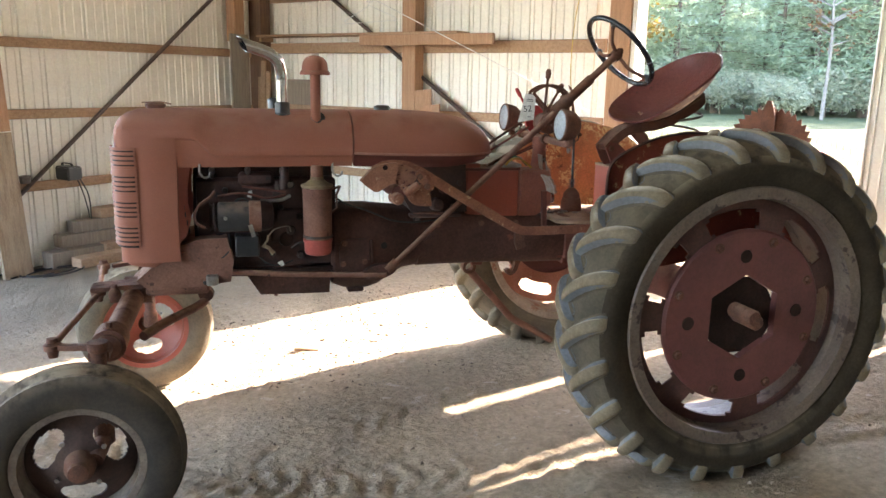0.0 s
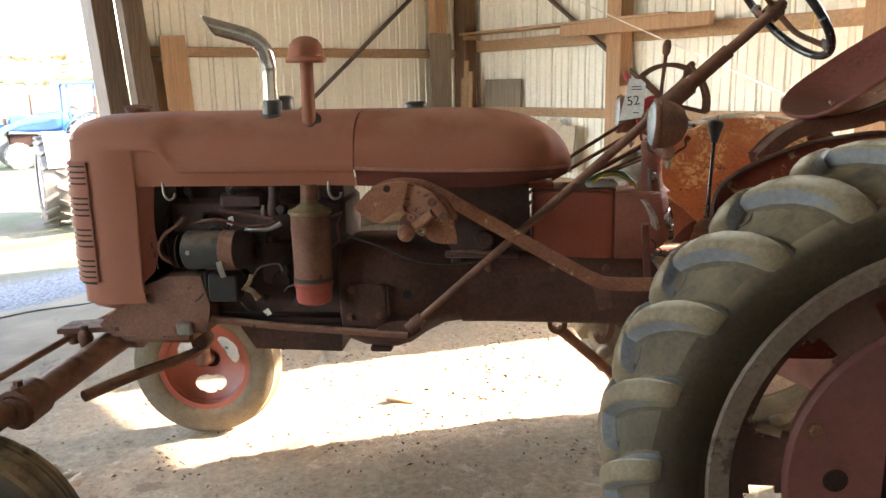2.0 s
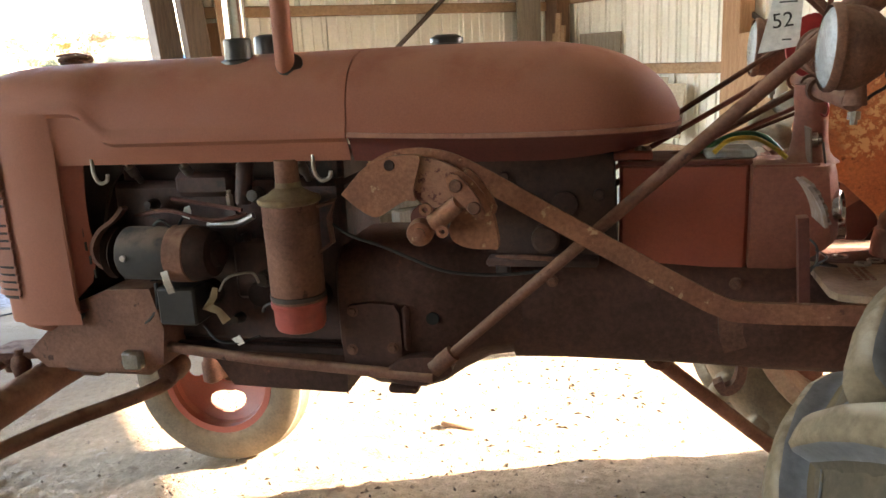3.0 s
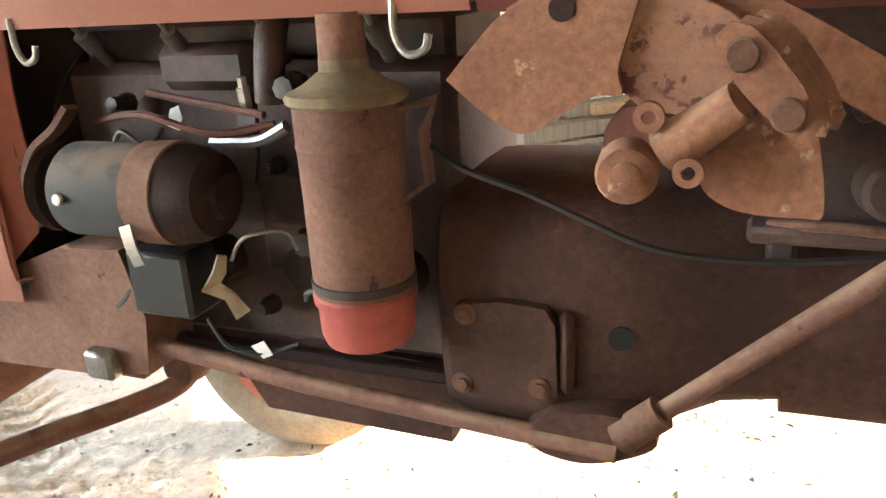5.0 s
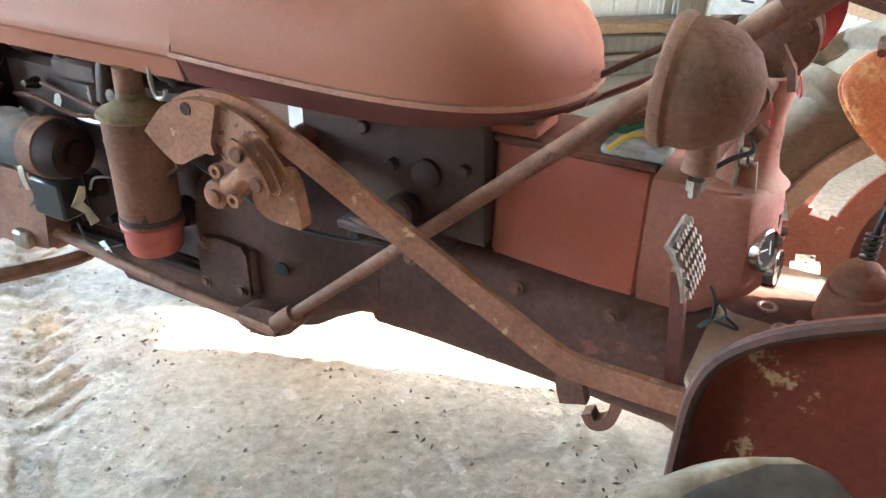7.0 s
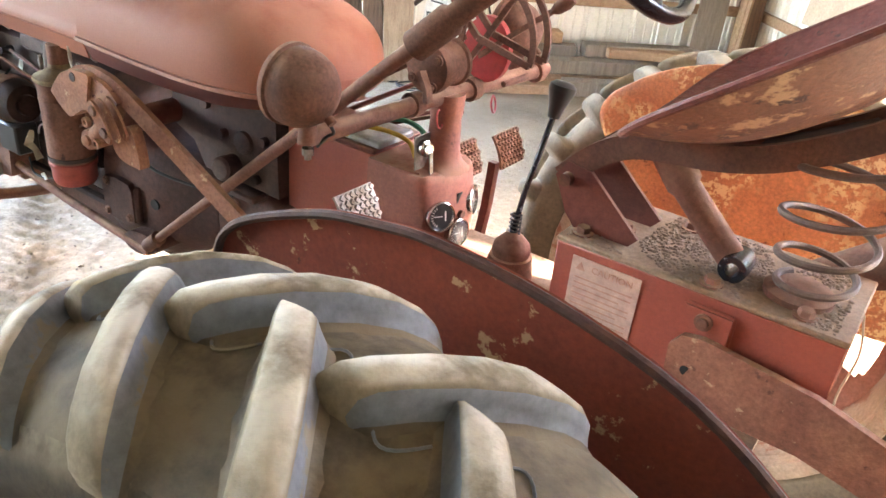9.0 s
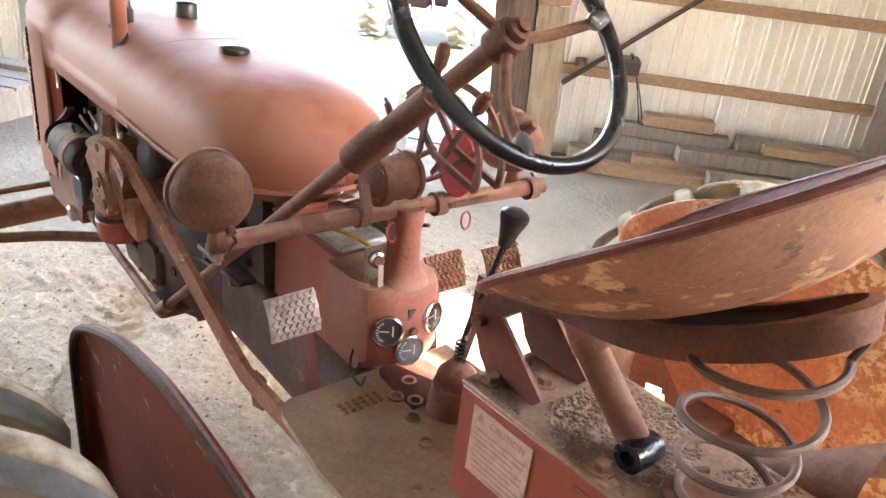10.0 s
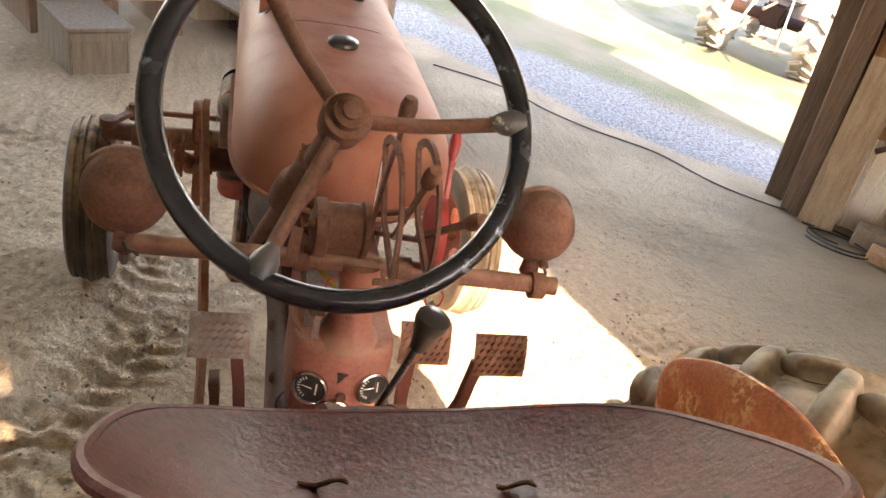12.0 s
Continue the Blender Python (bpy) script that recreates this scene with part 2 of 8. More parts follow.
    "cable": mat("black_cable", (0.02, 0.02, 0.02), rough=0.6, bump=0.05),
    "glass": glass("clear_glass"),
    "bright_red": mat("bright_red_paint", (0.42, 0.03, 0.03), (0.30, 0.03, 0.028), rough=0.4, scale=12, bump=0.05),
}


# shapes ----------------------------------------------------------------
M["hood"].node_tree.nodes["Principled BSDF"].inputs["Specular IOR Level"].default_value = 0.22
for k_ in ("fender_in", "lug_side", "wall", "engine", "dusty", "rust", "red", "seat_top", "tyre", "lug", "tan_rust", "rim_brown"):
    M[k_].node_tree.nodes["Principled BSDF"].inputs["Specular IOR Level"].default_value = 0.2


def finish(bm, name, material, smooth=40):
    bmesh.ops.recalc_face_normals(bm, faces=bm.faces)
    me = bpy.data.meshes.new(name)
    bm.to_mesh(me)
    bm.free()
    for m in material if isinstance(material, (list, tuple)) else [material]:
        me.materials.append(M[m] if isinstance(m, str) else m)
    me.shade_smooth()
    me.set_sharp_from_angle(angle=radians(smooth))
    return me


def part(name, bm, material, parent=None, label="", smooth=40):
    ob = new(name, finish(bm, name, material, smooth))
    if parent:
        ob.parent = parent
    if label:
        ob["label"] = label
    return ob


def thing(name, label, category, group="", kind="", at=(0, 0, 0), rz=0):
    ob = new(name)
    ob.matrix_basis = pose(*at, 0, 0, rz)
    ob.empty_display_size = 0.1
    return tagged(ob, label, category, group, kind)


def block(c, s, bevel=0.004, rot=None, bm=None, seg=1):
    bm = bm or bmesh.new()
    m = Matrix.Translation(c) @ (rot.to_4x4() if rot is not None else Matrix()) @ Matrix.Diagonal((*s, 1))
    made = bmesh.ops.create_cube(bm, size=1, matrix=m)
    if bevel:
        vs = set(made["verts"])
        es = [e for e in bm.edges if e.verts[0] in vs and e.verts[1] in vs]
        bmesh.ops.bevel(bm, geom=es, offset=bevel, segments=seg, affect="EDGES", clamp_overlap=True)
    return bm


def frames(pts):
    """Tangent and two normals along a line of points, carried without twist."""
    pts = [Vector(p) for p in pts]
    tang = [((pts[min(i + 1, len(pts) - 1)] - pts[max(i - 1, 0)]).normalized()) for i in range(len(pts))]
    ref = Vector((0, 0, 1)) if abs(tang[0].z) < 0.9 else Vector((1, 0, 0))
    a = (ref - tang[0] * ref.dot(tang[0])).normalized()
    out = []
    for t in tang:
        a = (a - t * a.dot(t)).normalized()
        out.append((t, a, t.cross(a)))
    return pts, out


def tube(pts, r, n=12, bm=None, caps=True, flat=1.0, closed=False):
    """A rod along points; r one radius or one a point; flat squeezes it sideways."""
    bm = bm or bmesh.new()
    pts, fr = frames(pts)
    rs = r if isinstance(r, (list, tuple)) else [r] * len(pts)
    rings = []
    for p, (t, a, b), q in zip(pts, fr, rs):
        rings.append([bm.verts.new(p + (a * math.cos(2 * math.pi * k / n) + b * math.sin(2 * math.pi * k / n) * flat) * q) for k in range(n)])
    for u, v in zip(rings, rings[1:]):
        for k in range(n):
            bm.faces.new((u[k], u[(k + 1) % n], v[(k + 1) % n], v[k]))
    if caps:
        bm.faces.new(rings[0][::-1])
        bm.faces.new(rings[-1])
    return bm


def strap(pts, wide, thick, across, bm=None):
    """A flat bar along points: wide along the direction across, thick at right angles to it."""
    bm = bm or bmesh.new()
    pts, fr = frames(pts)
    ac = Vector(across).normalized()
    rings = []
    for i, (p, (t, _, _)) in enumerate(zip(pts, fr)):
        w = wide[i] if isinstance(wide, (list, tuple)) else wide
        s = (ac - t * ac.dot(t)).normalized()
        o = t.cross(s)
        rings.append([bm.verts.new(p + s * (w / 2 * i1) + o * (thick / 2 * j1)) for i1, j1 in ((1, 1), (-1, 1), (-1, -1), (1, -1))])
    for u, v in zip(rings, rings[1:]):
        for k in range(4):
            bm.faces.new((u[k], u[(k + 1) % 4], v[(k + 1) % 4], v[k]))
    bm.faces.new(rings[0][::-1])
    bm.faces.new(rings[-1])
    return bm


def lathe(prof, origin, axis, n=32, bm=None, close=False):
    """Turns a profile of (radius, height along axis) round the axis."""
    bm = bm or bmesh.new()
    ax = Vector(axis).normalized()
    q = ax.to_track_quat("Z", "Y").to_matrix()
    o = Vector(origin)
    rings = []
    for r, h in prof:
        if r < 1e-5:
            rings.append([bm.verts.new(o + q @ Vector((0, 0, h)))])
        else:
            rings.append([bm.verts.new(o + q @ Vector((r * math.cos(2 * math.pi * k / n), r * math.sin(2 * math.pi * k / n), h))) for k in range(n)])
    pairs = list(zip(rings, rings[1:]))
    if close:
        pairs.append((rings[-1], rings[0]))
    for u, v in pairs:
        for k in range(n):
            f = (k + 1) % n
            if len(u) == 1 and len(v) == 1:
                break
            if len(u) == 1:
                bm.faces.new((u[0], v[f], v[k]))
            elif len(v) == 1:
                bm.faces.new((u[k], u[f], v[0]))
            else:
                bm.faces.new((u[k], u[f], v[f], v[k]))
    return bm


def plate(poly, push, bm=None, bevel=0.0):
    """A flat polygon (3d points, in order) given the thickness push."""
    bm = bm or bmesh.new()
    push = Vector(push)
    a = [bm.verts.new(Vector(p)) for p in poly]
    b = [bm.verts.new(Vector(p) + push) for p in poly]
    bm.faces.new(a[::-1])
    bm.faces.new(b)
    es = []
    for i in range(len(a)):
        j = (i + 1) % len(a)
        bm.faces.new((a[i], a[j], b[j], b[i]))
    if bevel:
        vs = set(a + b)
        es = [e for e in bm.edges if e.verts[0] in vs and e.verts[1] in vs and len(e.link_faces) == 2 and e.calc_face_angle(0) > 0.6]
        bmesh.ops.bevel(bm, geom=es, offset=bevel, segments=2, affect="EDGES", clamp_overlap=True)
    return bm


def loft(rings, bm=None, caps=(True, True), loop=True):
    """Skins rings of equally many points."""
    bm = bm or bmesh.new()
    rows = [[bm.verts.new(Vector(p)) for p in r] for r in rings]
    n = len(rows[0])
    for u, v in zip(rows, rows[1:]):
        for k in range(n if loop else n - 1):
            f = (k + 1) % n
            bm.faces.new((u[k], u[f], v[f], v[k]))
    if caps[0] and loop:
        bm.faces.new(rows[0][::-1])
    if caps[1] and loop:
        bm.faces.new(rows[-1])
    return bm


def smooth_line(pts, k=6):
    """Catmull-Rom points through the given ones."""
    p = [Vector(q) for q in pts]
    p = [p[0] * 2 - p[1]] + p + [p[-1] * 2 - p[-2]]
    out = []
    for i in range(1, len(p) - 2):
        for s in range(k):
            t = s / k
            a, b, c, d = p[i - 1], p[i], p[i + 1], p[i + 2]
            out.append(0.5 * ((2 * b) + (c - a) * t + (2 * a - 5 * b + 4 * c - d) * t * t + (3 * b - a - 3 * c + d) * t ** 3))
    out.append(p[-2])
    return out


def bolt(at, axis, r=0.01, h=0.009, parent=None, material="rust", washer=True):
    bm = lathe([(0, h), (r * 0.9, h), (r, h * 0.8), (r, 0)], at, axis, 6)
    if washer:
        lathe([(0, 0.003), (r * 1.5, 0.003), (r * 1.5, -0.001)], at, axis, 14, bm)
    return part("bolt", bm, material, parent)

# the plan: the ground falls gently towards the tractor's nose ------------
def clampf(v, a, b):
    return max(a, min(b, v))


def gz(x, y):
    """Height of the ground."""
    return 0.057 * clampf(x, -9.0, 4.0) - 0.018 * clampf(y, -6.0, 9.0)


CORNER, ANGLE = Vector((-1.40, 6.60, 0.0)), 41.0
UX = Vector((math.sin(radians(ANGLE)), -math.cos(radians(ANGLE)), 0))     # along the back wall, away from the corner
VX = Vector((-math.cos(radians(ANGLE)), -math.sin(radians(ANGLE)), 0))    # along the side wall, away from the corner
WALL_TOP, OPEN_TOP = 4.2, 3.02


def uv(u, v, z=None):
    p = CORNER + UX * u + VX * v
    return Vector((p.x, p.y, gz(p.x, p.y) if z is None else z))


def barn_block(u0, u1, v0, v1, z0, z1, bevel=0.004, bm=None):
    """A box that runs along the barn's walls."""
    rot = Matrix((UX, VX, (0, 0, 1))).transposed()
    c = uv((u0 + u1) / 2, (v0 + v1) / 2, (z0 + z1) / 2)
    return block(c, (abs(u1 - u0), abs(v1 - v0), abs(z1 - z0)), bevel, rot, bm)


def hill(x, y):
    """Far to the west the fields rise."""
    d = max(0.0, math.hypot(x, y) - 32.0)
    west = clampf((-x - 10.0) / 25.0, 0.0, 1.0)
    return 0.027 * min(d, 105.0) * west


def relief(x, y):
    """Ruts, prints and clods of the loose dirt inside."""
    fade = clampf((5.2 - abs(x + 1.9)) / 1.5, 0.0, 1.0) * clampf((4.4 - abs(y - 0.6)) / 1.5, 0.0, 1.0)
    if fade <= 0:
        return 0.0
    v = Vector((x, y, 0))
    z = 0.012 * noise.noise(v * 1.9) + 0.007 * noise.noise(v * 5.3) + 0.006 * abs(noise.noise(v * 9.0)) + 0.007 * noise.noise(v * 17.0) + 0.004 * noise.noise(v * 27.0)
    # tyre prints: a point on the track, its heading, half width, depth
    for cx, cy, ang, half, amp in ((-2.35, -0.08, -36, 0.17, 0.026), (-2.05, -0.55, -6, 0.17, 0.022), (-1.75, 0.30, 95, 0.16, 0.010), (-2.95, 0.25, 62, 0.16, 0.020), (-0.6, -0.75, 12, 0.16, 0.007), (-3.1, -0.7, 20, 0.15, 0.022)):
        ca, sa_ = math.cos(radians(ang)), math.sin(radians(ang))
        l, a = (x - cx) * ca + (y - cy) * sa_, -(x - cx) * sa_ + (y - cy) * ca
        if abs(a) < half:
            worn = clampf(0.5 + 1.1 * noise.noise(v * 1.7 + Vector((cx, 0, 0))), 0.0, 1.0)
            bar = math.sin((l + abs(a) * 0.75 + 0.012 * noise.noise(v * 9)) * 2 * math.pi / 0.125)
            z += amp * worn * (max(-0.3, min(0.75, bar * 1.6)) - 0.35) * (1 - (a / half) ** 4)
    a = (x + 2.45) * 0.59 + (y + 0.02) * 0.81
    if abs(a) < 0.065:
        z += 0.005 * math.sin(a * 2 * math.pi / 0.05) - 0.003
    # the near rear wheel has sunk in a little
    z -= 0.05 * math.exp(-((x - 0.085) / 0.42) ** 4 - ((y + 0.89) / 0.22) ** 4)
    return fade * z


def ground_mesh():
    xs = [-600, -400, -250, -160, -110, -80, -60, -48, -40, -34, -28, -23, -19] + [-16 + 0.9 * i for i in range(11)] + [-6.6 + 0.14 * i for i in range(19)] + \
         [-3.95 + 0.017 * i for i in range(252)] + [0.34 + 0.14 * i for i in range(22)] + [3.6, 4.2, 5, 6, 7.5, 9, 11, 14, 18, 23, 30, 40, 60, 100, 200, 600]
    ys = [-600, -300, -120, -60, -30, -18, -12, -9, -7] + [-5.6 + 0.35 * i for i in range(11)] + [-1.75 + 0.018 * i for i in range(246)] + [2.70 + 0.12 * i for i in range(24)] + \
         [5.7 + 0.4 * i for i in range(12)] + [11, 13, 16, 20, 25, 31, 38, 48, 60, 80, 110, 160, 250, 400, 600]
    verts, faces = [], []
    for x in xs:
        for y in ys:
            verts.append((x, y, gz(x, y) + relief(x, y) + hill(x, y)))
    n = len(ys)
    for i in range(len(xs) - 1):
        for j in range(n - 1):
            faces.append((i * n + j, (i + 1) * n + j, (i + 1) * n + j + 1, i * n + j + 1))
    me = bpy.data.meshes.new("ground")
    me.from_pydata(verts, [], faces)
    me.materials.append(ground_material())
    me.shade_smooth()
    return me


def ground_material():
    """Dirt inside, a gravel strip before the doorway, pale yard beyond and grass in the fields."""
    m = mat("dirt_and_grass", (0.52, 0.41, 0.28), (0.38, 0.29, 0.195), rough=0.95, scale=0.9, grain=30, grain_amount=0.36, bump=1.0, fine=0.03,
            spots=[((0.27, 0.20, 0.135), 2.6, 0.64), ((0.56, 0.46, 0.35), 9.0, 0.62)], rough_var=0.04)
    n, l = m.node_tree.nodes, m.node_tree.links
    bs = n["Principled BSDF"]
    col = bs.inputs["Base Color"].links[0].from_socket
    tc = n.new("ShaderNodeTexCoord")
    # clods and scuffs, coarser than the grain
    clod = n.new("ShaderNodeTexNoise")
    clod.inputs["Scale"].default_value, clod.inputs["Detail"].default_value, clod.inputs["Roughness"].default_value = 13.0, 5.0, 0.62
    l.new(tc.outputs["Object"], clod.inputs["Vector"])
    coarse = n.new("ShaderNodeBump")
    coarse.inputs["Strength"].default_value, coarse.inputs["Distance"].default_value = 0.6, 0.03
    l.new(clod.outputs["Fac"], coarse.inputs["Height"])
    l.new(coarse.outputs[0], bs.inputs["Normal"].links[0].from_node.inputs["Normal"])

    def dot(axis, off):
        v = n.new("ShaderNodeVectorMath")
        v.operation = "DOT_PRODUCT"
        v.inputs[1].default_value = axis
        l.new(tc.outputs["Object"], v.inputs[0])
        a = n.new("ShaderNodeMath")
        a.operation = "ADD"
        a.inputs[1].default_value = -off
        l.new(v.outputs["Value"], a.inputs[0])
        w = n.new("ShaderNodeTexNoise")
        w.inputs["Scale"].default_value, w.inputs["Detail"].default_value = 0.9, 6
        l.new(tc.outputs["Object"], w.inputs["Vector"])
        b = n.new("ShaderNodeMath")
        b.operation = "MULTIPLY_ADD"
        b.inputs[1].default_value = 1.6
        l.new(w.outputs["Fac"], b.inputs[0])
        l.new(a.outputs[0], b.inputs[2])
        return b.outputs[0]

    def step(src, lo, hi):
        r = n.new("ShaderNodeMapRange")
        r.interpolation_type = "SMOOTHSTEP"
        r.inputs["From Min"].default_value, r.inputs["From Max"].default_value = lo, hi
        l.new(src, r.inputs["Value"])
        return r.outputs["Result"]

    def times(a, b):
        k = n.new("ShaderNodeMath")
        k.operation = "MULTIPLY"
        l.new(a, k.inputs[0])
        l.new(b, k.inputs[1])
        return k.outputs[0]

    def mixed(a, b, fac):
        x = n.new("ShaderNodeMix")
        x.data_type = "RGBA"
        l.new(fac, x.inputs[0])
        l.new(a, x.inputs[6])
        if isinstance(b, tuple):
            x.inputs[7].default_value = (*b, 1)
        else:
            l.new(b, x.inputs[7])
        return x.outputs[2]

    def two(a, b, sc):
        w = n.new("ShaderNodeTexNoise")
        w.inputs["Scale"].default_value, w.inputs["Detail"].default_value = sc, 8
        l.new(tc.outputs["Object"], w.inputs["Vector"])
        x = n.new("ShaderNodeMix")
        x.data_type = "RGBA"
        l.new(step(w.outputs["Fac"], 0.38, 0.62), x.inputs[0])
        x.inputs[6].default_value, x.inputs[7].default_value = (*a, 1), (*b, 1)
        return x.outputs[2]

    u = dot(UX, UX.dot(CORNER) + 0.8)
    v = dot(VX, VX.dot(CORNER) + 0.8)
    nu = n.new("ShaderNodeMath")
    nu.operation = "MULTIPLY"
    nu.inputs[1].default_value = -1.0
    l.new(u, nu.inputs[0])
    nv = n.new("ShaderNodeMath")
    nv.operation = "MULTIPLY"
    nv.inputs[1].default_value = -1.0
    l.new(v, nv.inputs[0])
    gravel = two((0.19, 0.195, 0.205), (0.07, 0.072, 0.076), 34.0)
    soil = two((0.28, 0.215, 0.14), (0.20, 0.15, 0.095), 1.3)
    yard = two((0.105, 0.09, 0.060), (0.055, 0.065, 0.022), 0.9)
    lawn = two((0.028, 0.046, 0.008), (0.050, 0.060, 0.011), 0.5)
    dry = two((0.085, 0.072, 0.026), (0.045, 0.062, 0.013), 1.6)
    col = mixed(col, soil, step(nu.outputs[0], -4.0, -1.6))
    col = mixed(col, gravel, times(step(nu.outputs[0], 0.0, 0.4), step(v, 2.4, 3.2)))
    col = mixed(col, yard, step(nu.outputs[0], 1.3, 2.0))
    col = mixed(col, lawn, step(nu.outputs[0], 17.0, 19.0))
    col = mixed(col, dry, step(nv.outputs[0], 0.8, 2.0))
    col = mixed(col, lawn, step(nv.outputs[0], 15.0, 19.0))
    l.new(col, bs.inputs["Base Color"])
    return m


ground = tagged(new("ground", ground_mesh()), "pale dry dirt floor and yard with ruts and crumbs", "ground", kind="structure")

# barn walls: ribbed metal sheets on posts and girts ---------------------
DOOR_V0, DOOR_V1 = 3.62, 8.05      # the doorway in the side wall
OPEN_U0, OPEN_U1 = 4.72, 6.70       # the open bay in the back wall
BARN_U, BARN_V = 11.5, 12.5


def sheet(p, q, z0, z1, out, pitch=0.23):
    """Ribbed sheet metal from p to q on the plan."""
    p, q = Vector(p), Vector(q)
    d = (q - p)
    length = d.length
    d.normalize()
    o = Vector(out).normalized()
    prof, s = [], 0.0
    while s < length:
        for ds, h in ((0, 0), (0.006, 0.020), (0.018, 0.020), (0.024, 0), (0.050, 0), (0.055, 0.012), (0.063, 0.012), (0.068, 0), (0.135, 0), (0.140, 0.009), (0.148, 0.009), (0.153, 0)):
            if s + ds <= length:
                prof.append((s + ds, h))
        s += pitch
    prof.append((length, 0))
    bm = bmesh.new()
    for off in (0.0, -0.03):
        rows = [[bm.verts.new(p + d * a + o * (h + off) + Vector((0, 0, z))) for a, h in prof] for z in (z0, z1)]
        for k in range(len(prof) - 1):
            bm.faces.new((rows[0][k], rows[0][k + 1], rows[1][k + 1], rows[1][k]))
    return bm


def wall(name, u0, v0, u1, v1, z0, z1, inward):
    ob = part(name, sheet(uv(u0, v0, 0), uv(u1, v1, 0), z0, z1, inward), "wall", smooth=20)
    return tagged(ob, "cream ribbed sheet-metal barn wall", "wall", kind="structure")


wall("wall_north", 0, 0, OPEN_U0 + 0.14, 0, -0.6, WALL_TOP, VX)
wall("wall_north_header", OPEN_U0 + 0.14, 0, OPEN_U1, 0, OPEN_TOP, WALL_TOP, VX)
# unseen wall end, added with narrow gaps placed to throw strips of sun
for k, (a_, b_) in enumerate(((OPEN_U1, 7.27), (7.36, 7.99), (8.02, 8.11), (8.16, BARN_U))):
    wall("wall_north_end_%d" % (k + 1), a_, 0, b_, 0, -0.3, WALL_TOP, VX)
wall("wall_north_gap_top_1", 7.27, 0, 7.36, 0, 3.35, WALL_TOP, VX)
wall("wall_north_gap_top_2", 7.99, 0, 8.02, 0, 3.35, WALL_TOP, VX)
wall("wall_north_gap_top_3", 8.11, 0, 8.16, 0, 3.35, WALL_TOP, VX)
wall("wall_west", 0, 0, 0, DOOR_V0, -0.6, WALL_TOP, UX)
wall("wall_west_header", 0, DOOR_V0, 0, DOOR_V1, 3.3, WALL_TOP, UX)
wall("wall_west_end", 0, DOOR_V1, 0, BARN_V, -0.9, WALL_TOP, UX)
# unseen south side, added; its open part is sized for the fill light
wall("wall_south_unseen", 5.1, BARN_V, BARN_U, BARN_V, -0.9, 3.6, -VX)
wall("wall_south_header", 0, BARN_V, BARN_U, BARN_V, 3.6, WALL_TOP, -VX)
wall("wall_east", BARN_U, 0, BARN_U, BARN_V, -0.3, WALL_TOP, -UX)
ceil = part("ceiling", barn_block(-0.3, BARN_U + 0.3, -0.3, BARN_V + 0.3, WALL_TOP, WALL_TOP + 0.08, 0), "roof")
tagged(ceil, "bare underside of the barn roof", "ceiling", kind="structure")


def timber(name, u0, u1, v0, v1, z0, z1, label, category="beam", material="wood", group="", kind="structure"):
    ob = part(name, barn_block(u0, u1, v0, v1, z0, z1, 0.006), material)
    return tagged(ob, label, category, group, kind)



# the old red tractor ----------------------------------------------------
tractor = thing("tractor", "old faded red row-crop tractor on dirt floor", "tractor")
T = tractor


HOOD_TOP, CREASE, HOOD_LOW, HW = 1.415, 1.242, 1.186, 0.244


def hood_half(x, top, crease, low, w, belly, inset=0.012, flare=0.0):
    """Half a cross-section, from the lower edge up over the crease to the ridge (left side, y negative)."""
    pts = [(x, -(w - inset - belly), low), (x, -(w - inset - belly * 0.35), low + (crease - low) * 0.5), (x, -(w - inset), crease - 0.016), (x, -(w - 0.08 * inset), crease - 0.007), (x, -w, crease), (x, -(w - 0.12 * flare), crease + 0.010), (x, -(w - 0.75 * flare), crease + 0.020), (x, -(w - flare), crease + 0.028)]
    for k in range(1, 11):
        a = k / 10 * math.pi / 2
        pts.append((x, -(w - flare - 0.002) * math.cos(a) ** 0.62 if k < 10 else 0.0, crease + 0.028 * min(1.0, (top - crease) / 0.1) + (top - crease - 0.028 * min(1.0, (top - crease) / 0.1)) * math.sin(a) ** 0.9))
    return [Vector(p) for p in pts]


def strip_loft(halves, bm=None):
    """Skins half sections and their mirror image into an open shell."""
    rings = [h + [Vector((p.x, -p.y, p.z)) for p in reversed(h[:-1])] for h in halves]
    return loft(rings, bm, loop=False)


def thicken(bm, d):
    bmesh.ops.recalc_face_normals(bm, faces=bm.faces)
    bmesh.ops.solidify(bm, geom=bm.faces[:], thickness=d)
    return bm


# front hood sheet with its stepped crease and rounded nose
halves = []
for x, top, cr, w in ((-2.292, 1.325, 1.300, 0.150), (-2.288, 1.350, 1.305, 0.178), (-2.275, 1.378, 1.309, 0.205), (-2.25, 1.398, 1.311, 0.224), (-2.21, 1.410, 1.312, 0.233),
                      (-2.15, 1.414, 1.312, HW), (-2.056, 1.415, 1.312, HW), (-2.05, 1.415, 1.312, HW), (-2.02, 1.415, 1.312, HW), (-1.99, 1.415, 1.311, HW), (-1.965, 1.415, 1.302, HW), (-1.94, 1.415, 1.272, HW), (-1.915, 1.415, 1.248, HW),
                      (-1.89, 1.415, CREASE, HW), (-1.7, 1.415, CREASE, HW), (-1.5, 1.415, CREASE, HW), (-1.341, 1.415, CREASE, HW)):
    flat = clampf((x + 2.10) / 0.08, 0.0, 1.0)
    low = HOOD_LOW if x > -2.052 else 0.80
    halves.append(hood_half(x, top, cr, low, w, 0.012 * flat, 0.012 * flat, 0.008 * clampf((x + 2.27) / 0.08, 0.0, 1.0)))
hood = part("hood", thicken(strip_loft(halves), 0.003), "hood", T, "faded red sheet-metal engine hood", 28)

